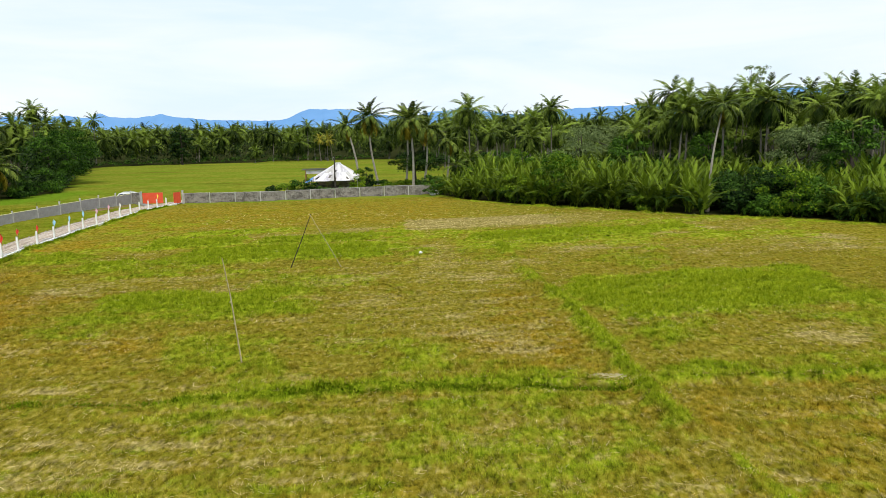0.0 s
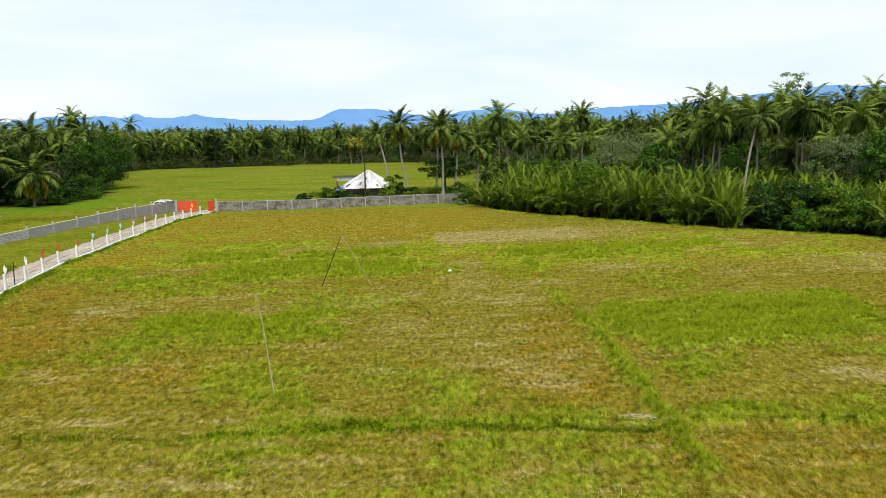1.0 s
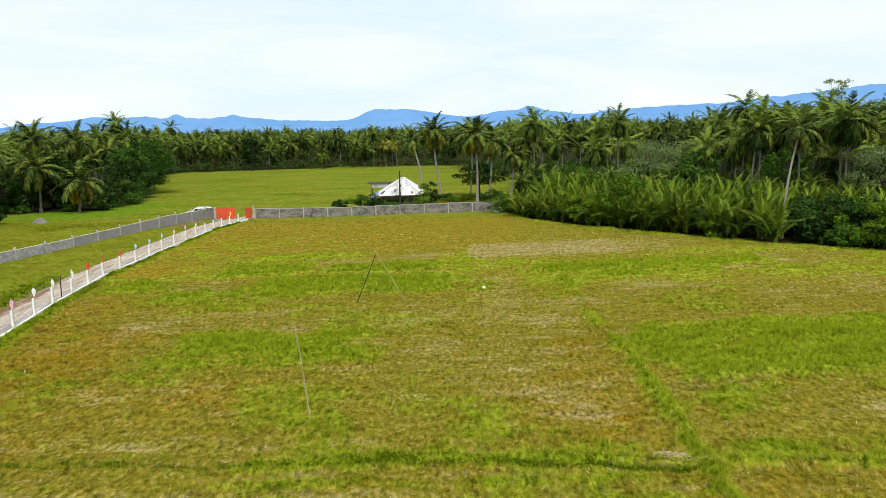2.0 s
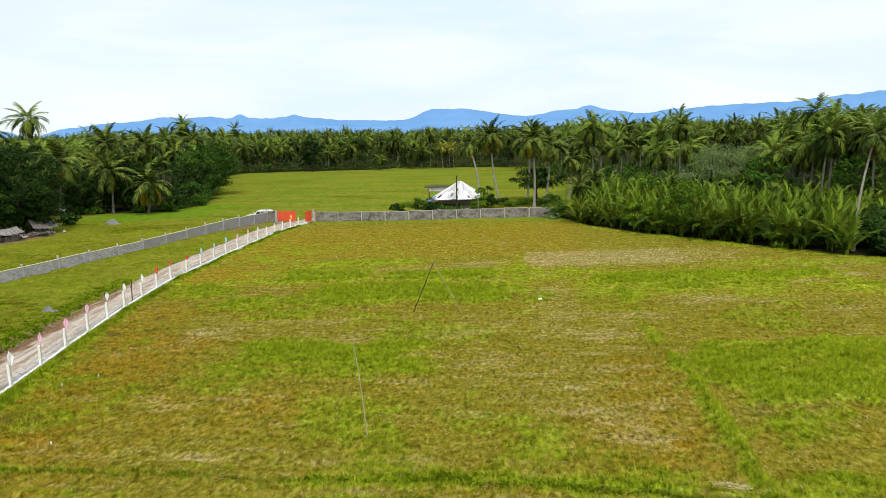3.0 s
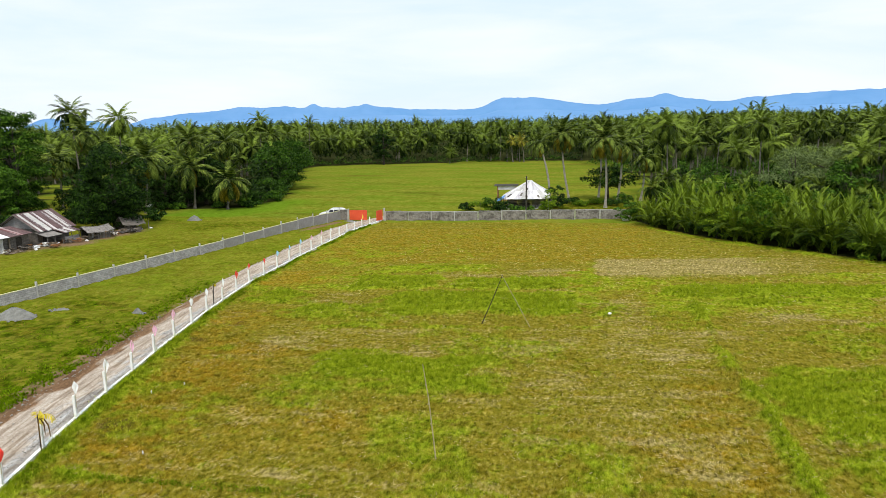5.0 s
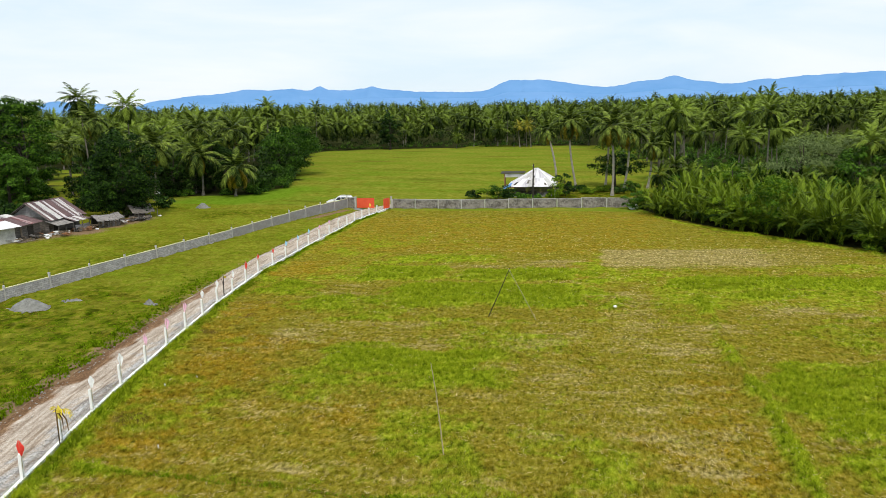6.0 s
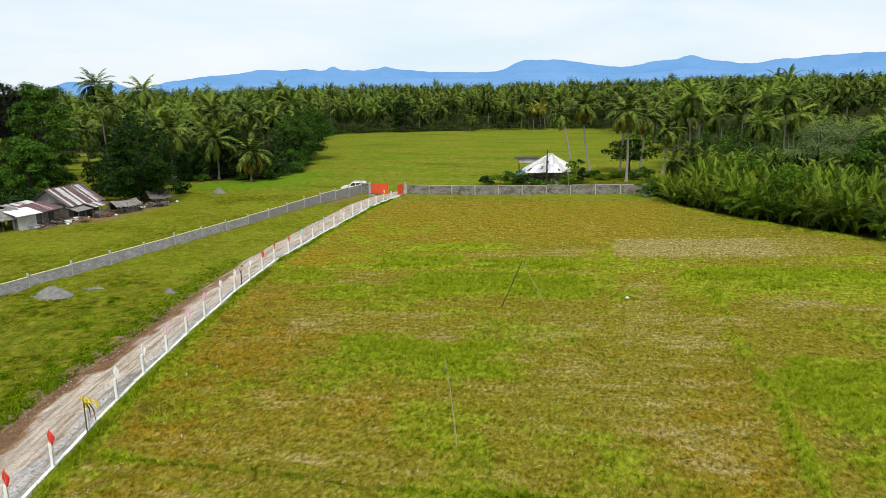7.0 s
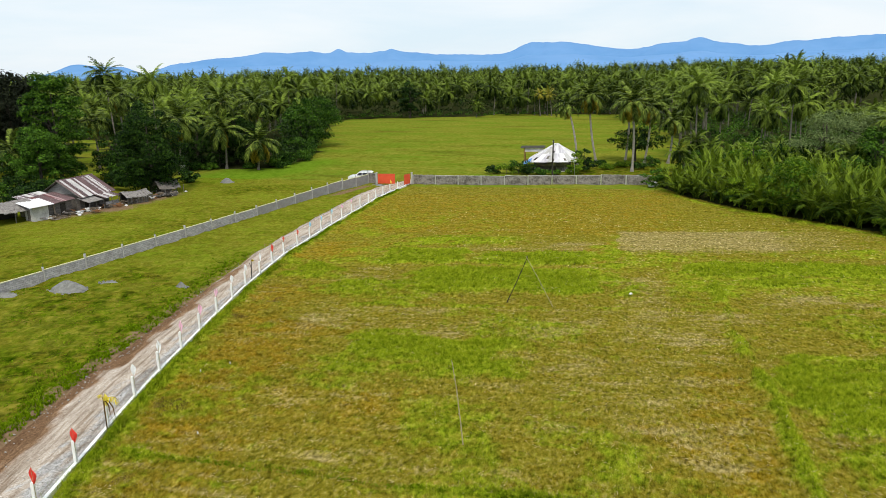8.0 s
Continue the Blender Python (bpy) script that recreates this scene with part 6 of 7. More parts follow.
def build_shelter(x, y):
    s = thing("shelter", (x, y, 0), "small open shelter with a flat roof on brown posts", "shelter", turn=6)
    for px in (-1.9, 1.9):
        for py in (-1.4, 1.4):
            part("post", Shape().tube([(px, py, -0.1), (px, py, 3.9)], [0.10, 0.09], 7), BROWN_POST, s)
    part("roof", Shape().slab([(-2.7, -1.7, 4.0), (2.5, -1.7, 4.05), (2.5, 1.7, 4.2), (-2.7, 1.7, 4.15)], 0.07), DARK_WOOD, s)
    part("fascia", Shape().box((0.2, -1.45, 3.15), (3.9, 0.06, 0.72)), TIN_WHITE, s)
    part("rail", Shape().box((0, -1.4, 1.5), (3.9, 0.08, 0.12)), BROWN_POST, s)
    part("floor", Shape().box((0, 0, 0.9), (4.2, 3.2, 0.12)), BROWN_POST, s)


build_shelter(-27.2, 147.5)
tarp = thing("tarpaulin", (-26.3, 135.6, 0), "blue tarpaulin stretched beside the hut's roof", "tarpaulin")
part("sheet", Shape().slab([(-0.8, -0.6, 1.7), (0.8, -0.7, 2.5), (0.9, 0.7, 3.1), (-0.8, 0.6, 2.2)], 0.03), BLUE_TARP, tarp)
for px, py, pz in ((-0.75, -0.55, 1.68), (0.75, -0.62, 2.45), (0.85, 0.62, 3.02), (-0.75, 0.55, 2.12)):
    part("stake", Shape().tube([(px, py, -0.1), (px, py, pz)], [0.04, 0.035], 6), WOOD, tarp)
pole = thing("utility_pole", (-20.3, 130.0, 0), "thin dark wooden pole behind the block wall", "pole")
part("shaft", Shape().tube([(0, 0, -0.3), (0.0, 0, 3.5), (0.05, 0, 7.2)], [0.16, 0.14, 0.11], 9), DARK_WOOD, pole)
part("cross_bolt", Shape().tube([(-0.18, 0, 6.8), (0.22, 0, 6.8)], [0.03, 0.03], 6), STEEL, pole)
dish = thing("satellite_dish", (-16.6, 133.6, 0), "small white satellite dish tilted on a thin mast", "satellite dish")
part("mast", Shape().tube([(0, 0, -0.1), (0, 0, 2.55)], [0.035, 0.035], 7), STEEL, dish)
bowl = Shape()
tilt = Euler((radians(35), 0, radians(40))).to_matrix()
for i in range(14):
    a0, a1 = 2 * math.pi * i / 14, 2 * math.pi * (i + 1) / 14
    for r0, r1 in ((0.0, 0.2), (0.2, 0.36)):
        q = [tilt @ Vector((r * math.cos(a) * 1.3, -0.15 + 0.9 * r * r, r * math.sin(a) * 0.8)) + Vector((0, 0, 2.7)) for r, a in ((r0, a0), (r1, a0), (r1, a1), (r0, a1))]
        bowl.face(*q)
        bowl.face(*[p + tilt @ Vector((0, 0.02, 0)) for p in reversed(q)])
part("bowl", bowl, WHITE, dish)
bag = thing("plastic_sack", (-1.7, 121.4, 0), "pale grey plastic sack heaped at the wall's end", "sack")
part("sack", Shape().ball((0, 0, 0.35), (0.9, 0.7, 0.5), random.Random(3), 0.15, 10, 7), LITTER, bag)


# ---- houses beyond the wall ----
def build_house():
    h = thing("house", (-88.3, 83.8, 0), "weathered wooden house with a rust-streaked tin roof", "house", turn=2, scale=0.92)
    x0, x1, y0, y1, e, r = -3.6, 3.6, -3.3, 3.3, 2.75, 5.0
    for k, (ax, ay, bx, by) in enumerate(((x1, y0, x1, y1), (x0, y1, x0, y0), (x0, y0, x1, y0), (x1, y1, x0, y1))):
        part("wall", board_wall(ax, ay, bx, by, -0.1, e, 20 + k), WOOD, h)
    for k, y in enumerate((y0, y1)):
        g = Shape()
        rng = random.Random(k)
        for i in range(24):
            x = x0 + (i + 0.5) * 0.3
            top = e + (r - 0.15 - e) * (1 - abs(x) / 3.6)
            g.box((x, y + rng.uniform(-0.02, 0.02), e - 0.05), (0.28, 0.04, max(0.06, top - e)))
        part("gable", g, PALE_BOARD, h)
    tin = [(BROWN_TIN, "brown rusted tin sheet"), (TIN_WHITE, "pale tin sheet"), (BROWN_TIN, "brown rusted tin sheet"), (RUST, "tin sheet with rust streaks")]
    sheet_roof(h, (x1 + 0.9, y0 - 0.7, e - 0.45), (x1 + 0.9, y1 + 0.7, e - 0.45), (0, y1 + 0.7, r), (0, y0 - 0.7, r), 17, 1, tin, 4, 2)
    sheet_roof(h, (x0 - 0.9, y1 + 0.7, e - 0.45), (x0 - 0.9, y0 - 0.7, e - 0.45), (0, y0 - 0.7, r), (0, y1 + 0.7, r), 17, 1, tin, 5, 2)
    part("ridge_cap", Shape().tube([(0, y0 - 0.75, r + 0.02), (0, y1 + 0.75, r + 0.02)], [0.10, 0.10], 6), BROWN_TIN, h)
    for x in (x1 + 0.9, x0 - 0.9):
        part("barge_board", Shape().tube([(x, y0 - 0.72, e - 0.48), (0, y0 - 0.72, r - 0.04)], [0.07, 0.07], 5), WOOD, h)
    for yy in (0.9, 2.4):
        w = part("window", Shape().box((x1 + 0.05, yy, 1.25), (0.06, 0.95, 0.95)), DARK_WOOD, h)
        part("shutter", Shape().box((x1 + 0.14, yy - 0.75, 1.2), (0.05, 0.5, 1.05), 0.25), WOOD, w)
    part("door", Shape().box((x1 + 0.05, -1.9, 0.0), (0.06, 0.95, 1.95)), DARK_WOOD, h)
    part("porch_roof", Shape().ridged((x1 + 2.5, -4.1, 1.55), (x1 + 2.7, -0.9, 1.6), (x1 + 0.12, -0.9, 2.25), (x1 + 0.12, -4.1, 2.2), 12), THATCH, h, "grey weathered porch sheet")
    sheet_roof(h, (x1 + 2.9, -0.8, 1.75), (x1 + 3.0, 2.7, 1.8), (x1 + 0.12, 2.7, 2.5), (x1 + 0.12, -0.8, 2.45), 9, 1, tin, 7, 2)
    for yy, xx in ((-3.9, 2.4), (-2.4, 2.45), (-0.9, 2.6), (0.9, 2.75), (2.5, 2.75)):
        part("porch_post", Shape().tube([(x1 + xx, yy, -0.1), (x1 + xx - 0.04, yy, 1.62)], [0.07, 0.06], 6), WOOD, h)
    part("porch_wall", board_wall(x1 + 2.72, -0.7, x1 + 2.72, 2.5, -0.05, 1.1, 31, 0.24), PALE_BOARD, h)
    part("bench", Shape().box((x1 + 1.2, -2.6, 0.35), (0.4, 1.8, 0.06)).box((x1 + 1.2, -3.3, -0.05), (0.3, 0.08, 0.4)).box((x1 + 1.2, -1.9, -0.05), (0.3, 0.08, 0.4)), SCRAP, h)


def lean_to():
    s = thing("lean_to", (-87.9, 77.2, 0), "lean-to with a red rusted tin roof against the house", "shed", scale=0.95)
    red = [(RED_RUST, "red rusted tin sheet"), (RED_RUST, "red rusted tin sheet"), (BROWN_TIN, "brown rusted tin sheet")]
    sheet_roof(s, (3.5, -2.0, 2.1), (3.5, 2.7, 2.25), (-0.7, 2.7, 3.15), (-0.7, -2.0, 3.0), 6, 1, red, 8)
    sheet_roof(s, (-0.7, -2.6, 2.65), (-0.7, 2.4, 2.75), (-3.4, 2.4, 3.2), (-3.4, -2.6, 3.1), 6, 1, [(TIN_WHITE, "pale grey tin sheet"), (RUST, "tin sheet with rust streaks")], 9)
    part("wall", board_wall(2.9, -2.4, 2.9, 2.4, -0.1, 2.2, 41), WOOD, s)
    part("wall", board_wall(-2.4, -2.5, 2.9, -2.5, -0.1, 2.3, 42), WOOD, s)
    part("door", Shape().box((2.96, 0.6, 0.0), (0.07, 1.0, 1.85)), DARK_WOOD, s)
    part("plank", Shape().box((3.15, -1.2, -0.05), (0.06, 0.3, 1.9), 0.1, (-0.08, 0.05)), SCRAP, s)


def outhouse():
    s = thing("outhouse", (-85.8, 73.8, 0), "small white-walled outhouse with a slanted white roof", "shed", turn=-14, scale=0.95)
    for at, size in (((1.15, 0, -0.1), (0.1, 2.3, 2.2)), ((-1.15, 0, -0.1), (0.1, 2.3, 2.2)), ((0, -1.15, -0.1), (2.2, 0.1, 2.2)), ((0, 1.15, -0.1), (2.2, 0.1, 2.2))):
        part("wall", Shape().box(at, size), TIN_WHITE, s)
    part("roof_sheet", Shape().ridged((1.9, -1.9, 2.2), (1.9, 1.9, 2.3), (-2.4, 1.9, 2.85), (-2.4, -1.9, 2.75), 16), ROOF_BRIGHT, s)
    for y in (-1.7, 1.7):
        part("rafter", Shape().tube([(1.85, y, 2.14), (-2.35, y, 2.68)], [0.05, 0.05], 5), WOOD, s)
    part("door", Shape().box((0.0, -1.2, 0.0), (0.8, 0.06, 1.8)), WOOD, s)


def ragged_roof(w, d, e, r, seed, rows=5, cols=14):
    """One slope of old thatch: overlapping courses of uneven bundles, sagging in the middle."""
    rng = random.Random(seed)
    s = Shape()
    for i in range(rows):
        for k in range(cols):
            q0, q1 = i / rows, min(1.0, (i + 1.35) / rows)
            x0 = -w / 2 + w * k / cols + rng.uniform(-0.06, 0.06)
            x1 = -w / 2 + w * (k + 1.15) / cols + rng.uniform(-0.06, 0.06)
            sag = -0.22 * math.sin(math.pi * (k + 0.5) / cols) + rng.uniform(-0.05, 0.05)
            lo = rng.uniform(-0.22, 0.05) if i == 0 else rng.uniform(-0.05, 0.03)
            za, zb = e + (r - e) * q0 + sag + 0.05 * i / rows + lo * 0.4, e + (r - e) * q1 + sag + 0.03
            ya, yb = -d / 2 * (1 - q0) + lo, -d / 2 * (1 - q1)
            s.slab([(x0, ya, za), (x1, ya, za + rng.uniform(-0.03, 0.03)), (x1, yb, zb), (x0, yb, zb)], 0.07)
    return s


def thatch_shed(x, y, w, d, e, r, turn, label, open_front=True, cover_with=None):
    s = thing("thatched_shed", (x, y, 0), label, "shed", turn=turn)
    seed = int(abs(x * 7 + y))
    part("roof", ragged_roof(w + 0.8, d + 0.9, e, r, seed), cover_with or THATCH, s)
    back = part("roof", ragged_roof(w + 0.8, d + 0.9, e, r, seed + 1), cover_with or THATCH, s)
    back.rotation_euler = (0, 0, math.pi)
    for px in (-w / 2 + 0.1, 0.0, w / 2 - 0.1):
        for py in (-d / 2 + 0.1, d / 2 - 0.1):
            part("post", Shape().tube([(px, py, -0.1), (px + 0.05, py, e + 0.2)], [0.07, 0.06], 6), WOOD, s)
    part("back_wall", Shape().box((0, d / 2 - 0.05, -0.1), (w, 0.08, e + 0.1)), DARK_WOOD, s)
    if not open_front:
        rng = random.Random(seed)
        n = int(w / 0.28)
        for k in range(n):
            part("board", Shape().box((-w / 2 + (k + 0.5) * w / n, -d / 2 + 0.16 + rng.uniform(-0.02, 0.02), -0.1), (w / n - 0.03, 0.05, e * rng.uniform(0.45, 0.8))), (SCRAP, WOOD, THATCH)[k % 3], s)


build_house()
lean_to()
outhouse()
thatch_shed(-89.0, 71.6, 5.4, 4.6, 1.9, 3.0, 78, "open shed with a sagging grey thatched roof")
thatch_shed(-81.8, 88.8, 3.4, 2.8, 1.35, 2.0, 66, "low shed with a pale thatched roof", False)
thatch_shed(-82.6, 97.6, 2.8, 2.6, 1.2, 2.3, 60, "small dark hut beneath the mango tree", False, WOOD)
hidden = thing("white_roofed_shed", (-99.0, 123.0, 0), "small shed with a slanted white roof among the trees", "shed", turn=30, scale=0.6)
part("roof", Shape().ridged((-1.0, -1.0, 2.0), (1.0, -1.0, 2.0), (1.0, 0.8, 2.7), (-1.0, 0.8, 2.7), 9), TIN_WHITE, hidden)
for px, py in ((-0.8, -0.8), (0.8, -0.8), (-0.8, 0.6), (0.8, 0.6)):
    part("post", Shape().tube([(px, py, -0.1), (px, py, 2.1 + 0.3 * (py > 0))], [0.06, 0.05], 6), WOOD, hidden)
part("wall", Shape().box((0, 0.6, -0.1), (1.6, 0.06, 2.2)), DARK_WOOD, hidden)

rng_scrap = random.Random(12)
for i in range(90):
    y = rng_scrap.uniform(73.5, 97)
    x = -82.6 + 0.16 * (y - 85) + rng_scrap.gauss(0, 1.0)
    o = thing("scrap_pile", (x, y, 0), "heap of brown scrap wood and rubbish before the houses", "scrap pile", "rubbish before the houses", rng_scrap.uniform(0, 360))
    big = rng_scrap.uniform(0.7, 1.6)
    s = Shape()
    for k in range(9):
        q = rng_scrap.uniform(0, 3.14)
        ln = rng_scrap.uniform(0.25, 0.85) * big
        ox, oy, z = rng_scrap.uniform(-0.4, 0.4), rng_scrap.uniform(-0.4, 0.4), rng_scrap.uniform(0.03, 0.38) * big
        s.box((ox, oy, z), (ln, rng_scrap.uniform(0.08, 0.26), rng_scrap.uniform(0.04, 0.12)), q, (rng_scrap.uniform(-0.4, 0.4), 0))
    part("planks", s, (SCRAP, DARK_WOOD, THATCH, BROWN_POST, SCRAP, LITTER, DARK_WOOD, WOOD)[i % 8], o)
for x, y in ((-82.0, 77.6), (-80.6, 85.6), (-79.6, 95.0), (-80.0, 99.4), (-81.0, 98.2)):
    o = thing("plastic_bag", (x, y, 0), "crumpled white plastic bag lying on the ground", "litter")
    part("bag", Shape().ball((0, 0, 0.12), (0.30, 0.22, 0.15), rng_scrap, 0.25, 8, 5), LITTER, o)
for i, (x, y) in enumerate(((-80.2, 91.2), (-80.4, 94.6), (-79.8, 98.6), (-83.6, 92.6))):
    o = thing("fence_stake", (x, y, 0), "thin grey wooden stake beside the houses", "stake", "stakes by the houses")
    part("stake", Shape().tube([(0, 0, -0.1), (0.06, 0, 1.5)], [0.05, 0.04], 6), WOOD, o)


# ---- stones and small things in the field ----
def mound(x, y, wide, deep, high, seed, label):
    rng = random.Random(seed)
    m = thing("gravel_heap", (x, y, 0), label, "gravel heap")
    s = Shape()
    n, rings = 22, 7
    for i in range(rings + 1):
        q = i / rings
        for k in range(n):
            a = 2 * math.pi * k / n
            w = (1 - q) * (1 + 0.14 * math.sin(3 * a + seed) + rng.uniform(-0.06, 0.06))
            s.v.append((wide / 2 * w * math.cos(a), deep / 2 * w * math.sin(a), -0.05 + high * (1 - (1 - q) ** 1.6) * rng.uniform(0.94, 1.04)))
    for i in range(rings):
        for k in range(n):
            j = (k + 1) % n
            s.f.append((i * n + k, i * n + j, (i + 1) * n + j, (i + 1) * n + k))
    s.f.append(tuple(range(rings * n, rings * n + n)))
    part("mound", s, HEAP, m)
    for k in range(16):
        a, r = rng.uniform(0, 6.28), rng.uniform(0.35, 0.62)
        c = Shape()
        c.ball((wide * r * math.cos(a), deep * r * math.sin(a), 0.05), (0.16, 0.14, 0.10), rng, 0.2, 6, 4)
        part("stone", c, HEAP, m)


mound(-54.0, 47.8, 4.2, 2.6, 1.0, 1, "heap of grey gravel in the grass beside the wall")
mound(-51.4, 50.6, 2.4, 1.2, 0.35, 2, "low remains of a gravel heap in the grass")
mound(-43.6, 51.2, 1.1, 0.9, 0.65, 3, "small grey stone heap beside the road")
mound(-80.5, 112.4, 2.6, 2.0, 1.0, 4, "grey stone heap in the pasture")
mound(-50.2, 115.6, 2.6, 1.2, 0.35, 6, "small pale gravel heap beside the gate")
mound(-58.0, 44.5, 3.6, 1.8, 0.5, 5, "low heap of grey gravel against the wall")

tripod = thing("pole_pair", (0, 0, 0), "a dark and a pale pole leaning together in the field", "poles")
part("dark_pole", Shape().tube([(-12.45, 55.1, -0.1), (-11.5, 55.05, 2.1), (-10.62, 55.0, 4.25)], [0.042, 0.036, 0.025], 7), DARK_WOOD, tripod)
part("pale_pole", Shape().tube([(-8.35, 55.0, -0.1), (-9.5, 55.0, 2.05), (-10.75, 54.95, 4.3)], [0.026, 0.022, 0.018], 7), BAMBOO, tripod)
stick = thing("bamboo_pole", (0, 0, 0), "single thin pale bamboo pole standing aslant in the field", "pole")
part("cane", Shape().tube([(-9.35, 30.5, -0.1), (-9.52, 30.5, 1.7), (-9.70, 30.5, 3.4), (-9.95, 30.5, 5.05)], [0.035, 0.032, 0.028, 0.016], 7), BAMBOO, stick)
for z in (1.0, 2.0, 3.0, 4.0):
    part("node", Shape().tube([(-9.35 - 0.118 * z, 30.5, z - 0.02), (-9.354 - 0.118 * z, 30.5, z + 0.02)], [0.042, 0.042], 7), BAMBOO, stick)
sack = thing("white_sack", (-2.1, 59.2, 0.25), "crumpled white plastic sack lying in the grass", "sack")
part("sack", Shape().ball((0, 0, 0.06), (0.17, 0.12, 0.10), random.Random(8), 0.2, 10, 6), LITTER, sack)
for i, (x, y) in enumerate(((-24.2, 27.6), (-28.2, 36.6), (-29.4, 34.9))):
    o = thing("paper_scrap", (x, y, 0.05), "small white scrap of plastic in the grass", "litter")
    part("scrap", Shape().ball((0, 0, 0.12), (0.035, 0.02, 0.11), random.Random(20 + i), 0.25, 7, 5), LITTER, o)
straw_heap = thing("straw_heap", (6.6, 27.5, 0), "thin scatter of pale cut straw on the bank", "straw")
rs = random.Random(14)
s = Shape()
for i in range(60):
    a, r = rs.uniform(0, 6.28), rs.uniform(0, 1) ** 0.7
    x, y, t = 0.8 * r * math.cos(a), 0.3 * r * math.sin(a), rs.uniform(-0.7, 0.7)
    ln, z = rs.uniform(0.12, 0.30), 0.34 + 0.05 * (1 - r) * rs.random()
    s.face((x, y, z), (x + 0.02, y + 0.02, z + 0.02), (x + ln * math.cos(t), y + ln * math.sin(t), z + rs.uniform(-0.05, 0.05)))
part("straws", s, BAMBOO, straw_heap)


# ---- grass ----
def grass_material():
    n = Nodes("grass_blade")
    g, st, r = n.attr("cover")
    rnd = n.add("ShaderNodeNewGeometry").outputs["Random Per Island"]
    col, speck = field_colour(n, g, st, r)
    col = n.mix(1.0, col, n.ramp(rnd, (0.0, (1.0, 0.98, 0.95)), (0.5, (1.16, 1.14, 1.1)), (1.0, (1.36, 1.32, 1.35))), "MULTIPLY")
    tall = n.ramp(rnd, (0.0, (0.106, 0.154, 0.003)), (0.5, (0.174, 0.226, 0.006)), (1.0, (0.266, 0.308, 0.020)))
    tall = n.mix(1.0, tall, n.ramp(speck, (0.40, (0.50, 0.58, 0.5)), (0.49, (0.95, 0.97, 0.95)), (0.58, (1.30, 1.22, 1.3))), "MULTIPLY")
    col = n.mix(n.ramp(g, (0.35, 0.0), (0.95, 0.75)), col, tall)
    n.done(col, 0.9, 0.0, 0.0)
    n.link(upright(n), n.bsdf.inputs["Normal"])
    both_sides(n, col, 0.42)
    return n.mat


def both_sides(n, color, share):
    """A blade lit from behind shows the light that passes through it."""
    t = n.add("ShaderNodeBsdfTranslucent")
    n.put(t.inputs["Color"], n.mix(1.0, color, (share, share, share), "MULTIPLY"))
    a = n.add("ShaderNodeAddShader")
    n.link(n.bsdf.outputs[0], a.inputs[0])
    n.link(t.outputs[0], a.inputs[1])
    n.link(a.outputs[0], n.out.inputs[0])


def upright(n):
    """Thin blades are lit like the mat that they form."""
    c = n.add("ShaderNodeCombineXYZ")
    c.inputs[2].default_value = 1.0
    m = n.add("ShaderNodeVectorMath")
    m.operation = "MULTIPLY_ADD"
    n.link(n.add("ShaderNodeNewGeometry").outputs["Normal"], m.inputs[0])
    m.inputs[1].default_value = (0.22, 0.22, 0.1)
    n.link(c.outputs[0], m.inputs[2])
    o = n.add("ShaderNodeVectorMath")
    o.operation = "NORMALIZE"
    n.link(m.outputs[0], o.inputs[0])
    return o.outputs[0]


def build_grass():
    """Tufts of blades, each tuft about a hand wide, taller where the grass is green."""
    rng = np.random.RandomState(9)

    def scatter(x0, x1, y0, y1, count):
        return rng.uniform(x0, x1, count), rng.uniform(y0, y1, count)

    sets = [scatter(-33, 26, 13, 30, 115000), scatter(-36, 32, 30, 48, 100000), scatter(-42, 36, 48, 70, 70000), scatter(-46, 40, 70, 100, 40000)]
    x, y = np.concatenate([a for a, b in sets]), np.concatenate([b for a, b in sets])
    keep = (x > fence_x(y) + 0.25) & (y < np.where(x > -0.6, edge_y(x) + 2, 119.5))
    g, s, r = cover(x, y)
    keep &= rng.rand(len(x)) < np.where(y > 62, ease(0.45, 0.75, g), 0.6 + 0.4 * g)
    x, y = x[keep], y[keep]
    g, s, r = cover(x, y)
    verge = (x > fence_x(y)) & (x < fence_x(y) + 1.1)
    dist = np.hypot(x, y)
    n = len(x)
    clump = lattice(x, y, 0.5, 33)
    h = (0.09 + 0.16 * g * (0.4 + clump) - 0.04 * s + 0.05 * r + 0.08 * verge) * rng.uniform(0.6, 1.5, n)
    flat = rng.rand(n) < 0.04 + s * 0.55
    h *= np.where(flat, 0.35, 1.0)
    z0 = relief(x, y) - 0.03
    wide = 0.010 + dist * 0.00022
    vs, at = [], []
    for k in range(4):
        a = rng.uniform(0, 6.283, n)
        ox, oy = rng.uniform(-0.10, 0.10, n), rng.uniform(-0.10, 0.10, n)
        reach = h * np.where(flat, 4.0, 0.9) * rng.uniform(0.4, 1.3, n)
        b = a + rng.uniform(0.8, 2.3, n)
        p0 = np.c_[x + ox - wide * np.cos(b), y + oy - wide * np.sin(b), z0]
        p1 = np.c_[x + ox + wide * np.cos(b), y + oy + wide * np.sin(b), z0]
        p2 = np.c_[x + ox + reach * np.cos(a), y + oy + reach * np.sin(a), z0 + h * rng.uniform(0.8, 1.2, n)]
        vs.append(np.stack([p0, p1, p2], 1))
        at.append(np.repeat(np.c_[g * ~flat, np.maximum(s, flat * 0.9), r], 3, 0))
    v = np.concatenate(vs).reshape(-1, 3)
    me = arrays("grass", v, np.arange(len(v), dtype=np.int32).reshape(-1, 3), grass_material())
    paint(me, "cover", np.concatenate(at))
    tagged(new("grass", me), "short mixed green and straw-coloured grass and stubble", "grass", kind="stuff")


build_grass()


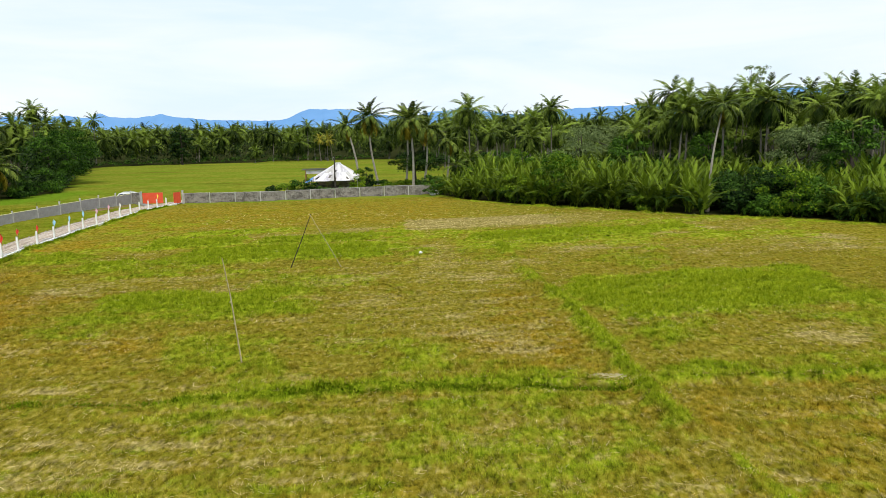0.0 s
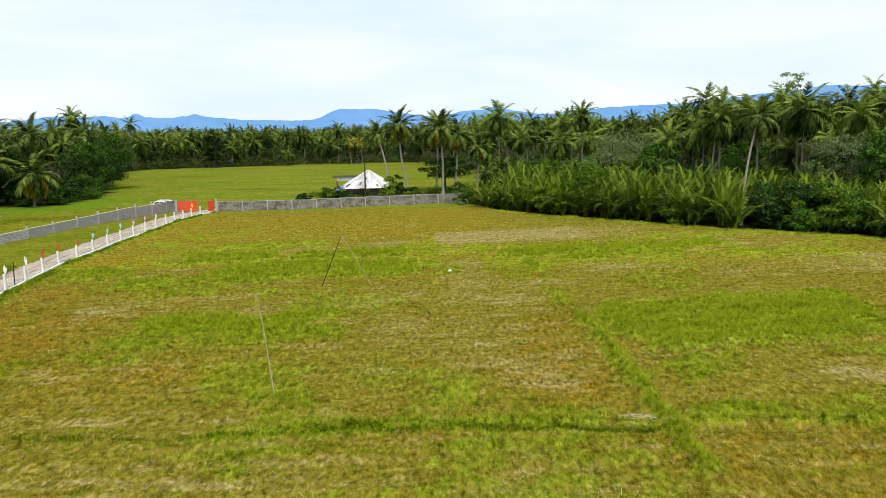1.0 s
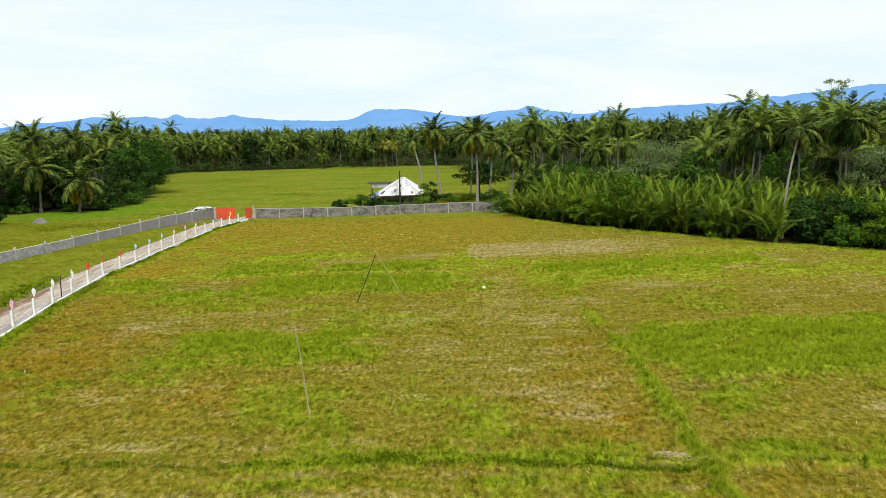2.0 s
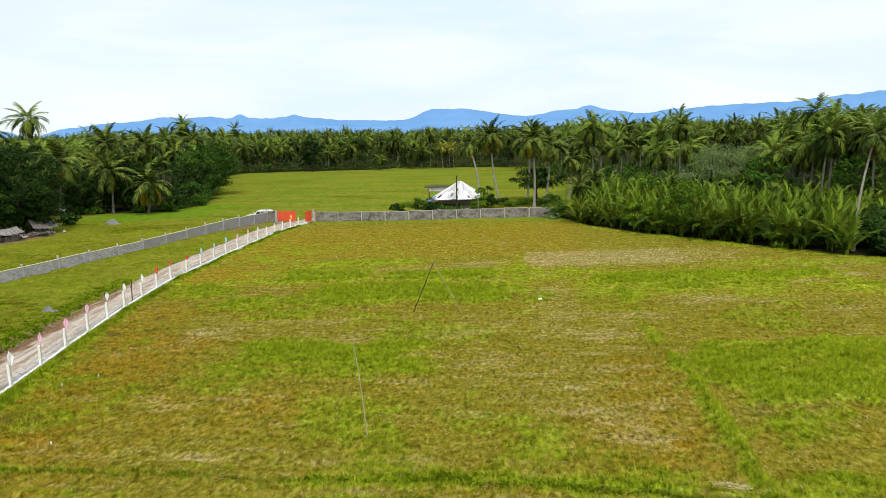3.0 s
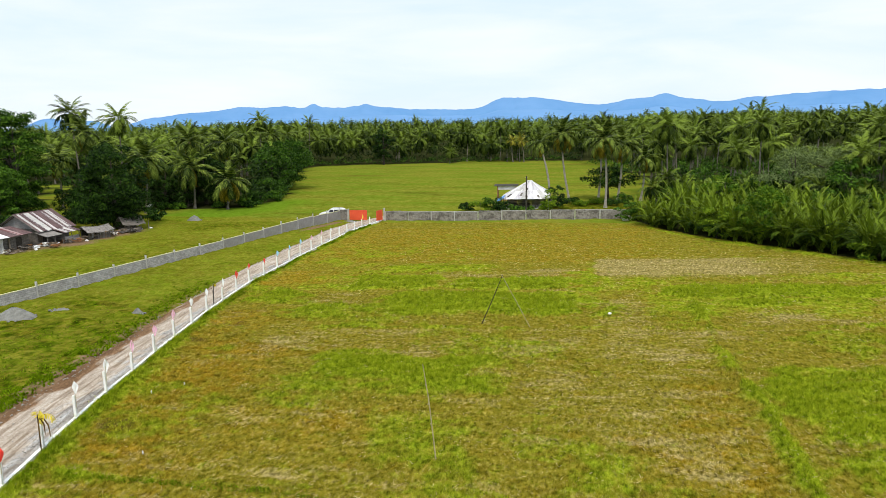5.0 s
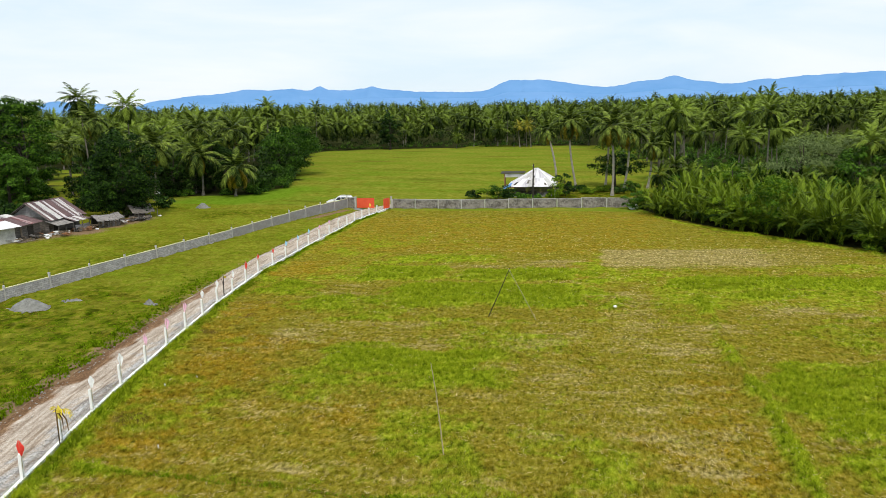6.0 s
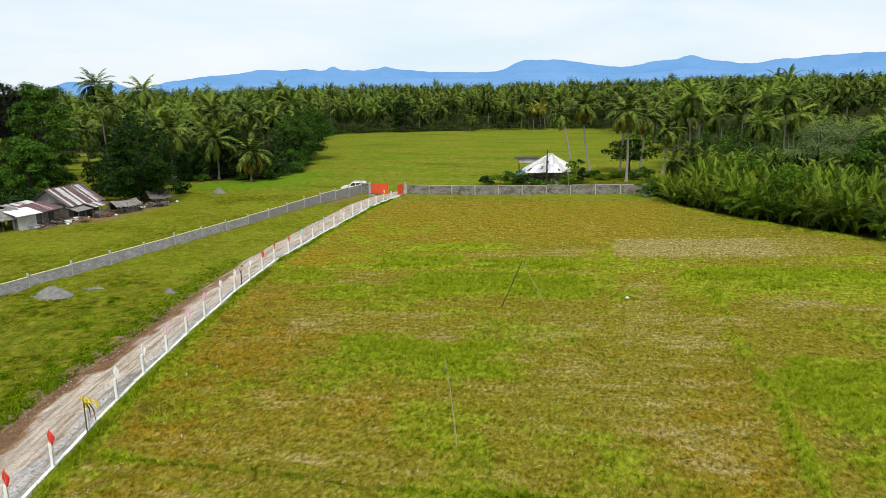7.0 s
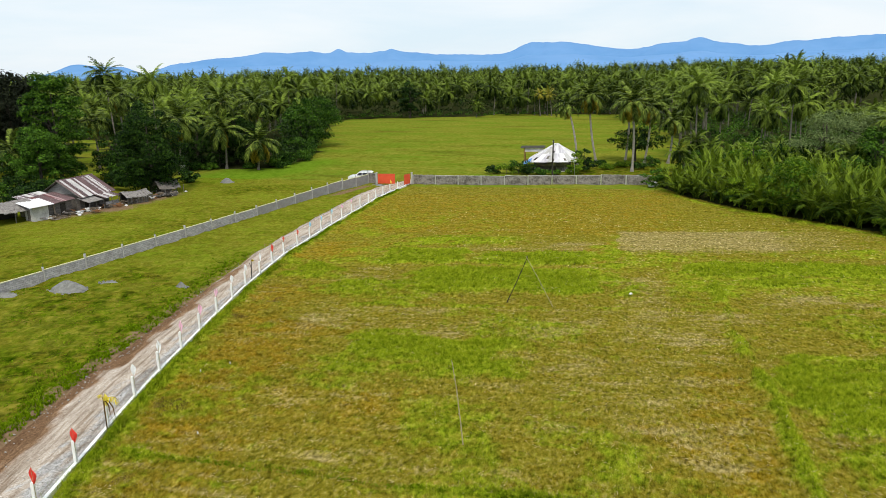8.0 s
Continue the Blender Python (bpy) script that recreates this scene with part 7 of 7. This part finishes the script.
def lying_straw():
    """Pale cut straws that lie loose on the stubble, thicker in some places."""
    rng = np.random.RandomState(31)
    n = 130000
    x, y = rng.uniform(-30, 34, n), 13 + 82 * rng.rand(n) ** 1.5
    s = cover(x, y)[1]
    keep = (rng.rand(n) < 0.30 * ease(0.55, 0.80, lattice(x, y, 0.8, 41)) + 0.6 * s * ease(0.3, 0.6, lattice(x, y, 0.6, 42))) & (x > fence_x(y) + 1.5) & (y < np.where(x > -0.6, edge_y(x), 119))
    x, y = x[keep], y[keep]
    n = len(x)
    a, ln = rng.uniform(0, 6.283, n), rng.uniform(0.05, 0.17, n)
    w = 0.004 + 0.00013 * np.hypot(x, y)
    z = relief(x, y) + rng.uniform(0.015, 0.05, n)
    dx, dy = np.cos(a), np.sin(a)
    up = rng.uniform(-0.04, 0.08, n)
    v = np.stack([np.c_[x - dx * ln - dy * w, y - dy * ln + dx * w, z], np.c_[x - dx * ln + dy * w, y - dy * ln - dx * w, z], np.c_[x + dx * ln + dy * w, y + dy * ln - dx * w, z + up], np.c_[x + dx * ln - dy * w, y + dy * ln + dx * w, z + up]], 1).reshape(-1, 3)
    m = Nodes("cut_straw")
    rnd = m.add("ShaderNodeNewGeometry").outputs["Random Per Island"]
    col = m.ramp(rnd, (0.0, (0.22, 0.175, 0.06)), (0.6, (0.34, 0.28, 0.13)), (1.0, (0.48, 0.41, 0.22)))
    m.done(col, 0.8, 0.0, 0.1)
    m.link(upright(m), m.bsdf.inputs["Normal"])
    both_sides(m, col, 0.8)
    o = new("lying_straw", arrays("lying_straw", v, np.arange(4 * n, dtype=np.int32).reshape(-1, 4), m.mat))
    tagged(o, "pale cut straws lying loose on the stubble", "straw", kind="stuff")


lying_straw()


def bank_grass():
    """Taller dark-green weeds along the bank, the road's edge and the kerb."""
    rng = np.random.RandomState(32)
    x1 = rng.uniform(-27, 9, 6000)
    y1 = np.interp(x1, [-30, -18.5, -8.7, -4.4, 7.3, 9.1], [24.35, 25.55, 26.25, 26.65, 26.75, 27.1]) + rng.normal(0, 0.05, len(x1))
    k1 = rng.rand(len(x1)) < 0.16 + 0.16 * ease(-6, -3, x1) * ease(0.3, 0.6, lattice(x1, y1, 1.2, 43))
    y2 = rng.uniform(16, 64, 9000)
    x2 = road_left(y2) - np.abs(rng.normal(0.35, 1.3, len(y2)))
    k2 = rng.rand(len(y2)) < 0.15 + 0.6 * ease(0.3, 0.7, lattice(x2, y2, 1.1, 44)) * ease(-52, -38, -y2)
    y3 = 16 + 94 * rng.rand(7000) ** 1.8
    x3 = fence_x(y3) + 0.30 + np.abs(rng.normal(0, 0.30, len(y3)))
    k3 = rng.rand(len(y3)) < ease(0.25, 0.6, lattice(x3, y3, 1.4, 45))
    y4 = rng.uniform(18, 70, 26000)
    x4 = rng.uniform(-61, -27, len(y4))
    k4 = (x4 < road_left(y4) - 0.3) & (x4 > np.interp(y4, WY, WX) + 0.2) & (rng.rand(len(y4)) < (0.03 + 0.4 * ease(0.35, 0.65, lattice(x4, y4, 2.0, 46))) * ease(-58, -42, -y4))
    y5 = rng.uniform(13, 23.6, 5200)
    x5 = fence_x(y5) - 0.12 - 1.0 * rng.rand(len(y5)) * ease(-23.6, -19.5, -y5)
    k5 = rng.rand(len(y5)) < 0.3 + 0.7 * lattice(x5, y5, 0.8, 47)
    x, y = np.concatenate([x1[k1], x2[k2], x3[k3], x4[k4], x5[k5]]), np.concatenate([y1[k1], y2[k2], y3[k3], y4[k4], y5[k5]])
    h = np.concatenate([np.full(k1.sum(), 0.10), np.full(k2.sum(), 0.15), np.full(k3.sum(), 0.18), np.full(k4.sum(), 0.09), np.full(k5.sum(), 0.17)])
    n = len(x)
    h = h * rng.uniform(0.5, 1.4, n)
    z = relief(x, y) - 0.03
    w = 0.018 + 0.0005 * np.hypot(x, y)
    vs = []
    for k in range(6):
        a = rng.uniform(0, 6.283, n)
        ox, oy, reach = rng.uniform(-0.10, 0.10, n), rng.uniform(-0.10, 0.10, n), h * rng.uniform(0.2, 0.9, n)
        vs.append(np.stack([np.c_[x + ox - w * np.sin(a), y + oy + w * np.cos(a), z], np.c_[x + ox + w * np.sin(a), y + oy - w * np.cos(a), z], np.c_[x + ox + reach * np.cos(a), y + oy + reach * np.sin(a), z + h * rng.uniform(0.7, 1.2, n)]], 1))
    v = np.concatenate(vs).reshape(-1, 3)
    m = Nodes("bank_grass_blade")
    rnd = m.add("ShaderNodeNewGeometry").outputs["Random Per Island"]
    col = m.ramp(rnd, (0.0, (0.050, 0.098, 0.001)), (0.6, (0.098, 0.160, 0.003)), (1.0, (0.150, 0.220, 0.008)))
    m.done(col, 0.9, 0.0, 0.0)
    m.link(upright(m), m.bsdf.inputs["Normal"])
    both_sides(m, col, 0.35)
    o = new("bank_weeds", arrays("bank_weeds", v, np.arange(len(v), dtype=np.int32).reshape(-1, 3), m.mat))
    tagged(o, "dark green weeds along road edge, kerb and bank", "weeds", kind="stuff")


bank_grass()


# ---- loose stones on the road ----
def road_stones():
    rng = random.Random(21)
    s = Shape()
    for i in range(800):
        y = 12 + 80 * rng.random() ** 1.6
        u = rng.choice((rng.uniform(0.0, 0.18), rng.uniform(0.80, 0.97), rng.uniform(0, 1)))
        l, r = float(road_left(y)), float(fence_x(y))
        k = rng.uniform(0.015, 0.05) * (1.3 if u < 0.2 else 1.0)
        s.ball((l + (r - l) * u, y, 0.08 + 0.08 * math.sin(math.pi * u)), (k * 1.3, k, k * 0.7), rng, 0.2, 5, 3)
    o = new("road_stones", s.mesh("road_stones", STONE))
    tagged(o, "loose grey stones scattered along the gravel road", "stones", kind="stuff")


road_stones()
